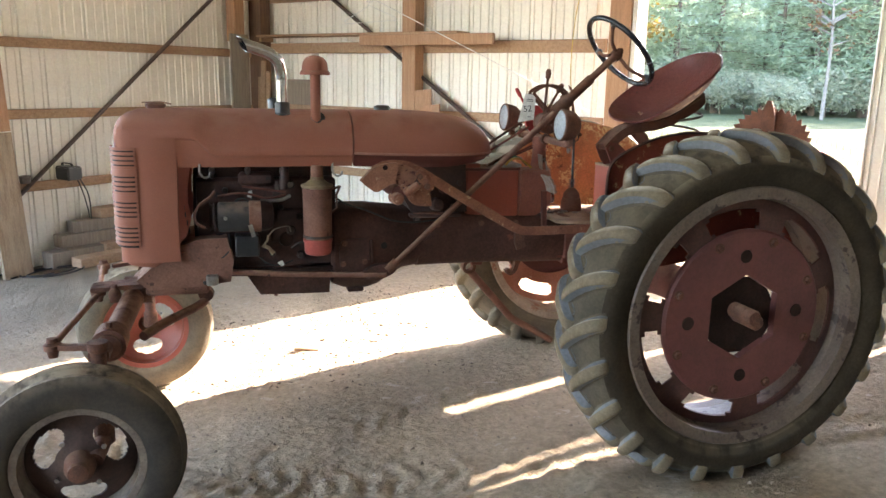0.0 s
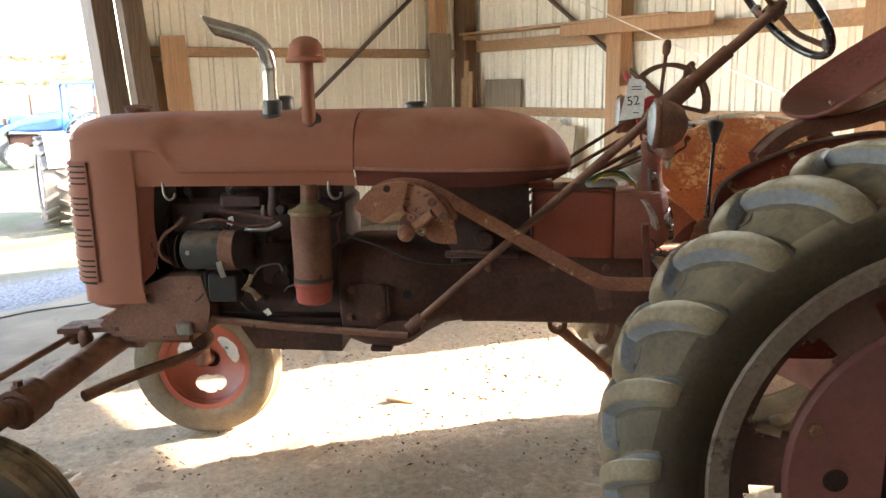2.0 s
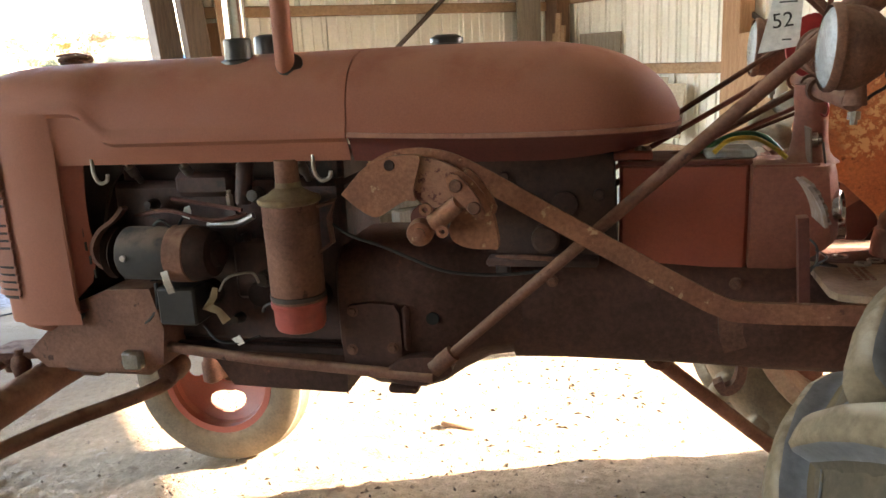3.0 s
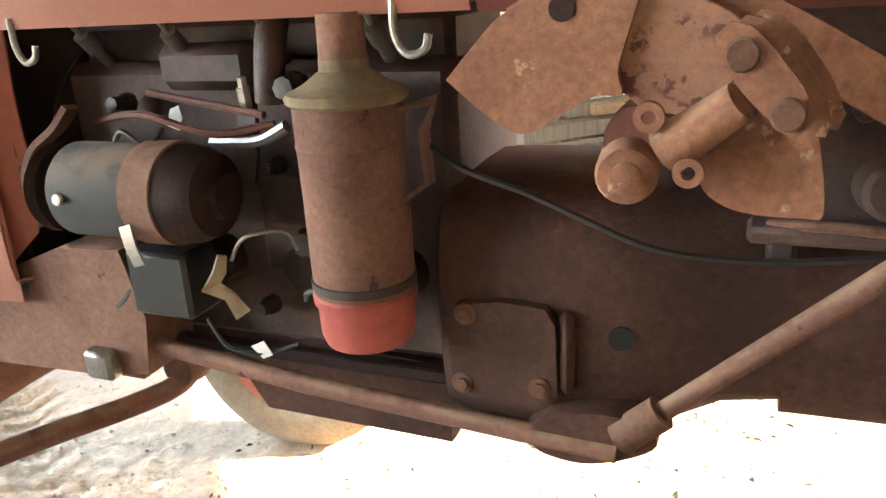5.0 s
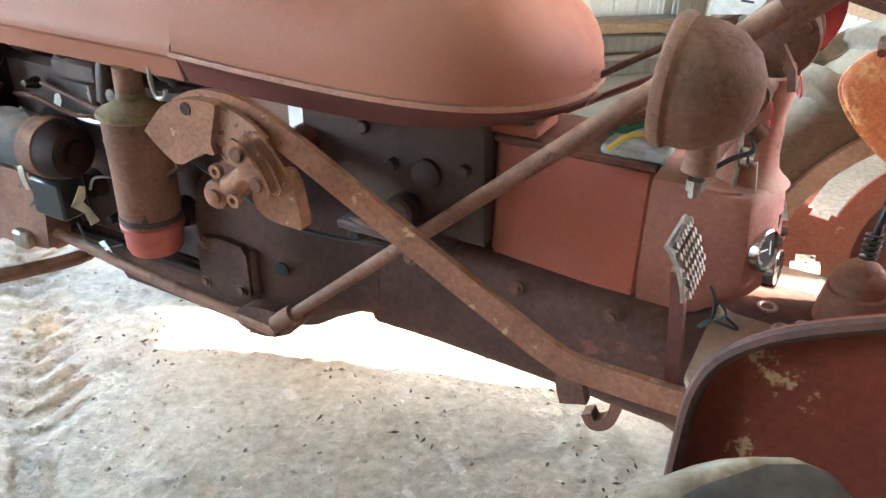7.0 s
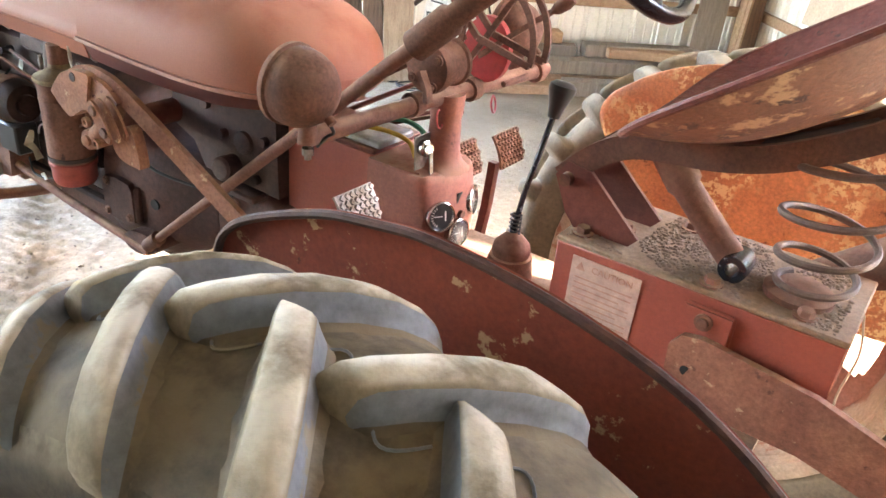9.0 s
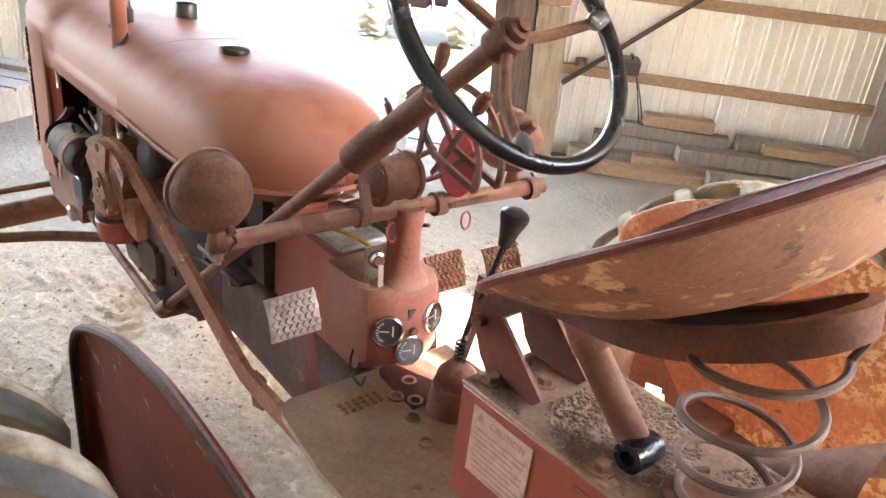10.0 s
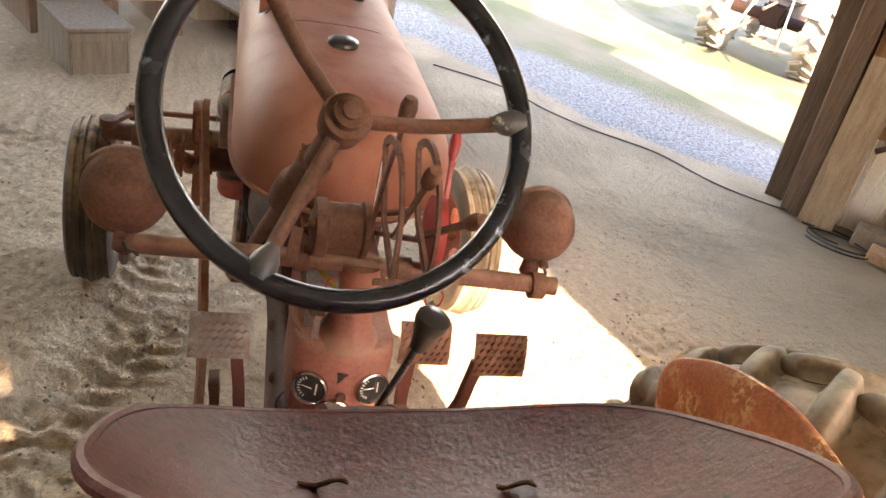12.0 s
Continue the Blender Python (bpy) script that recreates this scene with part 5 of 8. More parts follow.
cw = [(-0.524, -0.106), (-0.390, -0.108), (-0.372, -0.102), (-0.354, -0.078), (-0.342, -0.045), (-0.336, -0.012), (-0.337, 0.015), (-0.345, 0.045), (-0.358, 0.064), (-0.380, 0.074), (-0.524, 0.074)]
rings = []
for z, k, back in ((0.925, 0.80, 0.070), (0.945, 0.86, 0.045), (0.963, 0.92, 0.020), (0.978, 0.97, 0.006), (0.992, 1.0, 0.0), (1.06, 1.0, 0.003), (1.115, 1.0, 0.010), (1.132, 0.99, 0.014), (1.140, 0.965, 0.020), (1.1425, 0.90, 0.03)):
    rings.append([Vector((x - back * clampf((x + 0.50) / 0.15, 0.0, 1.0), y * k, z)) for x, y in cw])
cowl = part("dash_cowl", loft(rings), "red_dust", T, "dusty faded red dash cowl with gauges", 32)
part("cowl_base", plate([(-0.52, -0.085, 0.86), (-0.44, -0.085, 0.86), (-0.40, -0.055, 0.86), (-0.40, 0.045, 0.86), (-0.44, 0.065, 0.86), (-0.52, 0.065, 0.86)], (0, 0, 0.075), bevel=0.006), "red_dust", cowl)
part("hatch_lip", strap([(-0.52, -0.104, 1.144), (-0.43, -0.104, 1.144), (-0.40, -0.09, 1.143)], 0.010, 0.005, (0, 1, 0)), "red_dust", cowl)


def gauge(at, d, label, glassy=True):
    d = Vector(d).normalized()
    q = d.to_track_quat("Z", "Y").to_matrix().to_4x4()
    g = part("gauge", lathe([(0.033, -0.012), (0.033, 0.004), (0.030, 0.006), (0.0275, 0.002), (0.027, 0.0)], (0, 0, 0), (0, 0, 1), 32), "chrome", T, label)
    g.matrix_basis = Matrix.Translation(at) @ q @ pose(0, 0, 0, 0, 0, 90)
    part("dial", lathe([(0, 0.0), (0.028, 0.0), (0.028, -0.004)], (0, 0, 0), (0, 0, 1), 32), "dial", g, "black dial face")
    for k in range(-4, 5):
        a = math.radians(90 + k * 16)
        c_ = Vector((math.cos(a), math.sin(a), 0))
        part("mark", strap([c_ * 0.018 + Vector((0, 0, 0.0006)), c_ * 0.023 + Vector((0, 0, 0.0006))], 0.0018, 0.0006, (-c_.y, c_.x, 0)), "white", g)
    part("text_bar", block((0, -0.012, 0.0006), (0.022, 0.003, 0.0006), 0), "white", g)
    part("needle", strap([(0, -0.004, 0.001), (0.002, 0.016, 0.001)], 0.002, 0.0006, (1, 0, 0)), "white", g)
    if glassy:
        part("lens", lathe([(0, 0.004), (0.0285, 0.0035), (0.0285, 0.002)], (0, 0, 0), (0, 0, 1), 28), "glass", g)
    return g


gauge((-0.351, -0.072, 1.056), (1, -0.42, 0.16), "round ammeter gauge with black dial", False)
gauge((-0.334, -0.026, 1.008), (1, -0.12, 0.10), "round pressure gauge with black dial")
gauge((-0.346, 0.038, 1.062), (1, 0.35, 0.12), "round light switch gauge with dark face", False)
part("dash_socket", block((-0.347, -0.018, 1.085), (0.008, 0.018, 0.022), 0), "black", T)
part("dash_button", lathe([(0.009, 0), (0.009, 0.014), (0, 0.016)], (-0.346, -0.016, 1.048), (1, 0, 0), 12), "rust", T)
# key switch on a small steel bracket
kb = part("key_bracket", plate([(-0.415, -0.09, 1.145), (-0.415, -0.035, 1.145), (-0.42, -0.035, 1.215), (-0.42, -0.09, 1.215)], (0.003, 0, 0)), "steel", T, "small steel key switch bracket")
part("key_switch", lathe([(0.017, 0), (0.017, 0.012), (0.011, 0.014), (0.011, 0.02), (0, 0.02)], (-0.412, -0.068, 1.19), (1, -0.2, 0.1), 18), "chrome", kb)
part("key", strap([(-0.39, -0.07, 1.185), (-0.385, -0.072, 1.15), (-0.38, -0.07, 1.12)], 0.012, 0.002, (0, 1, 0)), "steel", kb)
# wiring on the box lid
part("battery_top", block((-0.565, -0.02, 1.164), (0.10, 0.12, 0.016), 0.004), mat("pale_battery", (0.35, 0.40, 0.42), (0.22, 0.2, 0.18), rough=0.6, scale=20), T, "pale dusty battery top")
part("cable", tube(smooth_line([(-0.60, -0.09, 1.17), (-0.57, -0.085, 1.195), (-0.52, -0.06, 1.195), (-0.48, -0.03, 1.175), (-0.45, -0.04, 1.15)], 6), 0.005, 8), mat("yellow_cable", (0.5, 0.33, 0.04), rough=0.5), T, "yellow battery cable")
part("cable", tube(smooth_line([(-0.62, -0.02, 1.165), (-0.55, 0.01, 1.195), (-0.49, 0.02, 1.19), (-0.45, 0.02, 1.155)], 6), 0.006, 8), mat("green_cable", (0.03, 0.16, 0.08), rough=0.5), T, "green battery cable")
for k in range(3):
    part("dash_wire", tube(smooth_line([(-0.42 + 0.02 * k, -0.095, 1.0 - 0.03 * k), (-0.40 + 0.02 * k, -0.12, 0.98 - 0.02 * k), (-0.40, -0.115, 0.94), (-0.42, -0.10, 0.91)], 5), 0.0025, 6), "cable", T)

# steering post, lamp bar, lamps and throttle quadrant
post = part("steering_post", lathe([(0.060, -0.004), (0.050, 0.004), (0.040, 0.016), (0.035, 0.04), (0.032, 0.10), (0.036, 0.13), (0.036, 0.155), (0, 0.155)], (-0.402, -0.010, 1.142), (0, 0, 1), 24), "red_dust", T, "dusty red steering post")
part("lamp_bar", tube([(-0.424, -0.385, 1.288), (-0.41, -0.1, 1.290), (-0.39, 0.1, 1.292), (-0.37, 0.335, 1.293)], 0.0165, 16), "dusty", T, "dusty red lamp cross bar")
for y, x in ((-0.11, -0.412), (0.06, -0.392), (0.30, -0.372)):
    part("bar_clamp", lathe([(0.017, -0.012), (0.024, -0.012), (0.024, 0.012), (0.017, 0.012)], (x, y, 1.291), (0.05, 1, 0), 16, close=True), "rust", T)
drum = part("steering_gearbox", lathe([(0, -0.050), (0.03, -0.050), (0.047, -0.045), (0.049, -0.040), (0.049, -0.028), (0.043, -0.025), (0.043, 0.028), (0.047, 0.032), (0.047, 0.04), (0, 0.04)], (-0.395, -0.055, 1.362), (0, 1, 0), 28), "rust", T, "round rusty control drum on the post")
for k in range(4):
    a = math.pi / 2 * k + 0.6
    bolt((-0.395 + 0.034 * math.cos(a), -0.104, 1.362 + 0.038 * math.sin(a)), (0, -1, 0), 0.007, 0.008, drum)
part("drum_crank", strap([(-0.39, -0.125, 1.362), (-0.37, -0.13, 1.335), (-0.365, -0.13, 1.31)], 0.018, 0.01, (0, 1, 0)), "rust", drum)
# quadrant arcs and levers
for y in (0.0, 0.055):
    cq = Vector((-0.352, y, 1.415))
    arc = [cq + Vector((0.122 * math.cos(a), 0, 0.122 * math.sin(a))) for a in [radians(v) for v in range(-14, 137, 6)]]
    part("quadrant_arc", strap(arc, 0.006, 0.013, (0, 1, 0)), "rust", drum)
    for a_ in (-14, 136):
        part("quadrant_arm", strap([cq, cq + Vector((0.122 * math.cos(radians(a_)), 0, 0.122 * math.sin(radians(a_))))], 0.007, 0.013, (0, 1, 0)), "rust", drum)
part("red_quadrant", plate([(-0.385 + 0.055 * math.cos(a), 0.088, 1.372 + 0.068 * math.sin(a)) for a in [radians(v) for v in range(0, 360, 15)]], (0, 0.016, 0), bevel=0.004), "bright_red", drum, "bright red quadrant plate")


def lever(a, b, y, knob_label, material="rust", r=0.007, kr=0.012):
    lv = part("control_lever", strap([a, ((a[0] + b[0]) / 2, y, (a[2] + b[2]) / 2), b], 0.011, 0.006, (1, 0, 0.2)), material, T, knob_label)
    part("lever_grip", lathe([(0.005, 0), (kr, 0.012), (kr * 1.15, 0.035), (kr * 0.8, 0.05), (0, 0.054)], b, Vector(b) - Vector(a), 12), material, lv)
    return lv


lever((-0.39, -0.01, 1.36), (-0.368, 0.005, 1.562), -0.005, "upright rusty control lever")
lever((-0.39, 0.07, 1.36), (-0.255, 0.10, 1.47), 0.085, "long rusty control lever")
lever((-0.39, 0.105, 1.36), (-0.455, 0.12, 1.475), 0.115, "control lever with red grip", "bright_red", kr=0.009)
lever((-0.385, 0.03, 1.36), (-0.30, 0.04, 1.50), 0.035, "rusty control lever")
part("cross_pin", tube([(-0.275, -0.015, 1.345), (-0.275, 0.075, 1.345)], 0.006, 8), "rust", drum)
M["bright_rod"] = mat("dull_red_rod", (0.22, 0.05, 0.035), (0.12, 0.045, 0.03), rough=0.6, scale=30, bump=0.2)
# governor and lift rods running forward under the tank
for p0, p1, r_, m_ in (((-0.82, 0.05, 1.142), (-0.42, 0.06, 1.394), 0.006, "rust"), ((-0.82, 0.08, 1.105), (-0.42, 0.09, 1.337), 0.006, "bright_rod"), ((-0.66, -0.01, 1.158), (-0.40, 0.0, 1.300), 0.0075, "rust"),
                       ((-0.625, 0.03, 1.160), (-0.40, 0.03, 1.258), 0.005, "bright_rod"), ((-0.60, 0.055, 1.160), (-0.40, 0.05, 1.242), 0.004, "rust"), ((-0.80, 0.02, 1.09), (-0.66, 0.02, 1.158), 0.0075, "rust")):
    part("control_rod", tube([p0, p1], r_, 8), m_, T)
# wire rings hanging on the lamp bar
for x, y in ((-0.405, -0.05), (-0.385, 0.12)):
    part("wire_ring", lathe([(0.018 + 0.0022 * math.cos(a), 0.0022 * math.sin(a)) for a in [2 * math.pi * i / 6 for i in range(6)]], (x + 0.015, y, 1.252), (0.9, 0.3, 0.2), 24, close=True), "bright_red", T)
# paper lot tag
lot = part("lot_tag", plate([(-0.508, 0.014, 1.362), (-0.432, -0.001, 1.374), (-0.428, -0.002, 1.492), (-0.478, 0.008, 1.496)], (0, 0.001, 0)), "white", T, "white paper lot tag with handwritten number")
for z_, w_ in ((1.470, 0.030), (1.462, 0.034), (1.388, 0.018)):
    part("text_bar", block((-0.456, 0.0022, z_), (w_, 0.0008, 0.003), 0, pose(0, 0, 0, 0, 0, -11).to_3x3()), "cable", lot)
cu = bpy.data.curves.new("lot_number", "FONT")
cu.body, cu.size, cu.extrude = "52", 0.042, 0.0004
cu.align_x, cu.align_y = "CENTER", "CENTER"
cu.materials.append(M["cable"])
num = new("lot_number", cu)
num.parent = lot
num.matrix_basis = Matrix.Translation((-0.465, 0.0035, 1.425)) @ pose(0, 0, 0, 90, -6, -11)


def headlamp(y, x, label):
    lamp = part("headlamp", lathe([(0.064, -0.030), (0.068, -0.025), (0.068, -0.017), (0.064, -0.013), (0.065, -0.002), (0.063, 0.014), (0.056, 0.033), (0.041, 0.052), (0.020, 0.063), (0, 0.066)], (0, 0, 0), (1, 0, -0.05), 36), "rust", T, label)
    lamp.matrix_basis = Matrix.Translation((x, y, 1.371)) @ Matrix.Scale(1.02, 4)
    part("lens", lathe([(0, -0.037), (0.028, -0.036), (0.05, -0.033), (0.061, -0.027), (0.061, -0.02)], (0, 0, 0), (1, 0, -0.05), 32), "lens", lamp, "ribbed clear headlamp lens")
    part("reflector", lathe([(0.06, -0.02), (0.05, 0.0), (0.026, 0.012), (0, 0.016)], (0, 0, 0), (1, 0, -0.05), 28), "chrome", lamp)
    part("lamp_foot", tube([(0.018, 0, -0.05), (0.018, 0, -0.088)], [0.014, 0.018], 14), "dusty", lamp)
    part("lamp_nut", lathe([(0.01, 0), (0.01, -0.012), (0.006, -0.012), (0.006, -0.02), (0, -0.02)], (0.018, 0, -0.098), (0, 0, 1), 8), "steel", lamp)
    part("lamp_wire", tube(smooth_line([(0.06, 0, -0.04), (0.065, 0.01, -0.06), (0.045, 0.015, -0.075), (0.02, 0.02, -0.10)], 5), 0.003, 6), "cable", lamp)
    part("lamp_screw", lathe([(0.008, 0), (0.008, 0.012), (0, 0.013)], (0.062, 0, -0.035), (0.8, 0, -0.6), 10), "rust", lamp)
    return lamp


M["lens"] = mat("ribbed_lens", (0.34, 0.36, 0.37), (0.24, 0.25, 0.26), rough=0.15, scale=60, grain=300, grain_amount=0.3, bump=0.3)
headlamp(-0.388, -0.440, "round rusty headlamp with ribbed lens")
headlamp(0.305, -0.447, "round rusty headlamp with ribbed lens on the far bar end")

# pedals, gear lever, platform ------------------------------------------------
M["pedal_tread"] = mat("worn_tread_steel", (0.36, 0.33, 0.30), (0.25, 0.17, 0.13), rough=0.5, metal=0.3, scale=30, grain=150, bump=0.2)


def pedal(c, arm, label, w=0.105, h=0.088, material="pedal_tread", tilt=24):
    m = Matrix.Translation(c) @ pose(0, 0, 0, 0, -tilt, 0)
    rows = []
    bm = bmesh.new()
    for i in range(7):
        a = (i / 6 - 0.5) * 1.1
        rows.append([bm.verts.new(m @ Vector((0.01 - 0.03 * (1 - math.cos(a)) * 1.4, y_, math.sin(a) * h * 0.92))) for y_ in (-w / 2, w / 2)])
    for u, v in zip(rows, rows[1:]):
        bm.faces.new((u[0], u[1], v[1], v[0]))
    p = part("pedal", thicken(bm, 0.006), material, T, label)
    for i in range(6):
        for j in range(7):
            a = ((i + 0.5) / 6 - 0.5) * 1.05
            y_ = (j + 0.5 + 0.5 * (i % 2)) / 7.5 * w - w / 2
            at = m @ Vector((0.013 - 0.03 * (1 - math.cos(a)) * 1.4, y_, math.sin(a) * h * 0.92))
            part("tread_stud", block(at, (0.006, 0.009, 0.009), 0, (m @ pose(0, 0, 0, 45, 0, 0)).to_3x3()), material, p)
    part("pedal_arm", strap(arm, 0.022, 0.02, (0, 1, 0)), "red", p)
    return p


pedal((-0.442, -0.231, 1.094), [(-0.448, -0.20, 1.06), (-0.44, -0.19, 0.98), (-0.43, -0.18, 0.86)], "clutch pedal with worn bright diamond tread")
pedal((-0.418, 0.296, 1.091), [(-0.43, 0.262, 1.06), (-0.43, 0.25, 0.95), (-0.42, 0.20, 0.82)], "brake pedal with rusty diamond tread", 0.105, 0.088, "dusty")
pedal((-0.446, 0.150, 1.091), [(-0.455, 0.13, 1.06), (-0.45, 0.13, 0.95), (-0.44, 0.14, 0.82)], "second brake pedal with rusty diamond tread", 0.10, 0.088, "dusty")
M["deck"] = mat("dusty_deck", (0.30, 0.21, 0.14), (0.22, 0.145, 0.095), rough=0.85, scale=9, grain=110, grain_amount=0.3, bump=0.4, spots=[((0.11, 0.07, 0.05), 7.0, 0.60)])
deck = part("platform", plate([(-0.405, -0.255, 0.918), (-0.40, 0.14, 0.918), (0.36, 0.14, 0.918), (0.36, -0.315, 0.918), (-0.20, -0.312, 0.918), (-0.37, -0.290, 0.918), (-0.395, -0.278, 0.918)], (0, 0, 0.014), bevel=0.004), "deck", T, "dusty steel operator platform")
for x, y in ((-0.30, -0.075), (-0.27, -0.05), (-0.23, -0.085), (-0.33, -0.02), (-0.16, -0.11), (0.02, -0.19)):
    part("deck_hole", lathe([(0.010, 0.0), (0.016, 0.0), (0.016, 0.004), (0.012, 0.005), (0.010, 0.003)], (x, y, 0.9325), (0, 0, 1), 16, close=True), "steel", deck)
for k in range(3):
    for j in range(6):
        part("text_bar", block((-0.335 + 0.013 * k, -0.185 + 0.016 * j, 0.9335), (0.008, 0.010 - 0.002 * ((j + k) % 3), 0.003), 0.0008), "rust", deck)
part("gear_boot", lathe([(0.052, 0), (0.050, 0.035), (0.045, 0.062), (0.039, 0.064), (0.041, 0.072), (0.038, 0.088), (0.024, 0.104), (0.013, 0.112), (0, 0.114)], (-0.215, 0.0, 0.93), (0, 0, 1), 24), "dusty", T, "dusty gear lever tower")
gl = part("gear_lever", tube(smooth_line([(-0.215, 0.0, 1.05), (-0.21, 0.012, 1.13), (-0.20, 0.035, 1.22), (-0.192, 0.055, 1.30)], 5), 0.0062, 10), "wheel_black", T, "dark steel gear lever with black knob")
part("gear_knob", lathe([(0.012, -0.04), (0.016, -0.02), (0.022, 0.0), (0.027, 0.014), (0.026, 0.024), (0.018, 0.031), (0, 0.033)], (-0.19, 0.06, 1.325), (0.08, 0.2, 1), 24), "black", gl, "black gear knob")
part("lever_spring", tube([(-0.215 + 0.0115 * math.cos(i * 0.9), 0.002 + 0.0115 * math.sin(i * 0.9), 1.042 + i * 0.0013) for i in range(36)], 0.0025, 5), "black", gl)

# seat box, bracket, spring and seat --------------------------------------
bm = bmesh.new()
for c_, size_ in (((0.19, -0.147, 1.04), (0.48, 0.006, 0.215)), ((0.19, 0.087, 1.04), (0.48, 0.006, 0.215)), ((-0.047, -0.03, 1.04), (0.006, 0.227, 0.215)), ((0.19, -0.03, 1.1445), (0.474, 0.227, 0.006)), ((0.10, -0.03, 1.00), (0.006, 0.227, 0.13))):
    block(c_, size_, 0.002, bm=bm)
box = part("seat_box", bm, "red_clean", T, "red steel box under the seat")
part("box_top", block((0.19, -0.03, 1.153), (0.485, 0.245, 0.010), 0.003), "deck", box, "dusty box top")
# knobbly crust of dirt on the box
rng = random.Random(31)
bm = bmesh.new()
for i in range(2800):
    x, y = rng.uniform(-0.04, 0.41), rng.uniform(-0.14, 0.08)
    if noise.noise(Vector((x * 11, y * 11, 7.0))) < -0.12 or math.hypot(x - 0.335, y + 0.06) < 0.055:
        continue
    r = rng.uniform(0.0014, 0.0036)
    ring = [bm.verts.new((x + r * 1.5 * math.cos(a) * rng.uniform(0.8, 1.2), y + r * 1.5 * math.sin(a) * rng.uniform(0.8, 1.2), 1.1578)) for a in [math.pi / 3 * k + i for k in range(6)]]
    tip = [bm.verts.new(v_.co.lerp(Vector((x, y, 0)), 0.45).xy.to_3d() + Vector((0, 0, 1.158 + r * rng.uniform(0.7, 1.1)))) for v_ in ring]
    for k in range(6):
        bm.faces.new((ring[k], ring[(k + 1) % 6], tip[(k + 1) % 6], tip[k]))
    bm.faces.new(tip)
tagged(part("dirt_crust", bm, mat("crusted_dirt", (0.27, 0.195, 0.145), (0.18, 0.13, 0.10), rough=0.95, scale=30, grain=120, bump=0.3), box, "knobbly crust of grey-tan dirt", 60), kind="stuff")
M["faint_ink"] = mat("faint_ink", (0.40, 0.21, 0.15), (0.46, 0.27, 0.2), rough=0.6, scale=30, bump=0)
decal = part("caution_label", block((0.049, -0.1515, 1.068), (0.128, 0.002, 0.128), 0), "paper", box, "faded caution label with lines of print")
for i in range(9):
    part("text_bar", block((0.049 - 0.01 * (i % 3 == 2), -0.1530, 1.094 - i * 0.0105), (0.108 - 0.02 * (i % 3 == 2), 0.0008, 0.0022), 0), "faint_ink", decal)
part("warning_triangle", plate([(-0.006, -0.153, 1.109), (0.012, -0.153, 1.109), (0.003, -0.153, 1.125)], (0, -0.0006, 0)), "faint_ink", decal)
cu = bpy.data.curves.new("caution_text", "FONT")
cu.body, cu.size, cu.extrude = "CAUTION", 0.017, 0.0004
cu.align_x, cu.align_y = "CENTER", "CENTER"
word = new("caution_text", cu)
word.parent = decal
word.matrix_basis = Matrix.Translation((0.062, -0.1532, 1.116)) @ pose(0, 0, 0, 90, 0, 0)
cu.materials.append(M["faint_ink"])
part("lift_bracket", block((0.232, -0.156, 1.10), (0.085, 0.012, 0.065), 0.005, seg=2), "red_clean", box)
bolt((0.228, -0.163, 1.108), (0, -1, 0), 0.010, 0.008, box, "dusty")
la = part("lift_arm", plate([(0.188, -0.165, 1.055), (0.205, -0.165, 1.080), (0.24, -0.165, 1.086), (0.42, -0.18, 1.075), (0.66, -0.22, 1.03), (0.66, -0.22, 0.945), (0.42, -0.18, 0.965), (0.215, -0.165, 0.955), (0.192, -0.165, 0.975)], (0, -0.014, 0), bevel=0.003), "tan_rust", T, "broad rusty lift arm plate")
for x_, z_ in ((0.225, 1.02), (0.26, 0.985)):
    part("pin_hole", lathe([(0, 0.001), (0.009, 0.001), (0.010, -0.002)], (x_, -0.180, z_), (0, -1, 0), 14), "hole", la)
for x, y in ((-0.02, -0.115), (0.03, -0.045), (0.215, -0.125), (0.36, -0.12), (0.12, 0.05)):
    bolt((x, y, 1.158), (0, 0, 1), 0.013, 0.014, box, "dusty")
for y in (-0.105, 0.0):
    p = [(-0.095, y, 1.245), (-0.075, y, 1.275), (-0.03, y, 1.268), (0.075, y, 1.175), (0.06, y, 1.158), (-0.045, y, 1.158), (-0.065, y, 1.18)]
    part("seat_bracket", plate(p, (0, 0.008, 0), bevel=0.002), "red", box, "red triangular seat bracket plate")
part("bracket_pin", tube([(-0.07, -0.12, 1.245), (-0.07, 0.025, 1.245)], 0.012, 12), "rust", box)
seat_arm = part("seat_arm", strap(smooth_line([(-0.085, -0.05, 1.258), (-0.03, -0.05, 1.315), (0.03, -0.05, 1.352), (0.09, -0.05, 1.362)], 5), 0.085, 0.010, (0, 1, 0)), "rust", T, "rusty curved seat support arm")
loop = [(-0.085, -0.094, 1.240), (-0.03, -0.094, 1.297), (0.03, -0.095, 1.332), (0.10, -0.097, 1.345), (0.17, -0.10, 1.355), (0.25, -0.104, 1.380), (0.33, -0.106, 1.422), (0.39, -0.108, 1.462), (0.425, -0.09, 1.487), (0.438, -0.05, 1.496)]
loop = smooth_line(loop + [(x, -0.10 - y, z) for x, y, z in reversed(loop[:-1])], 4)
part("seat_loop", strap(loop, 0.042, 0.016, (-0.25, 0, 1)), "rust", seat_arm, "rusty loop of the seat support")
part("loop_foot", tube([(0.338, -0.104, 1.418), (0.338, 0.004, 1.418)], 0.016, 10), "rust", seat_arm)
part("seat_strut", tube([(0.08, -0.06, 1.325), (0.12, -0.07, 1.285), (0.125, -0.072, 1.28), (0.225, -0.07, 1.185)], [0.03, 0.03, 0.024, 0.024], 18), "dusty", T, "dusty tubular seat strut")
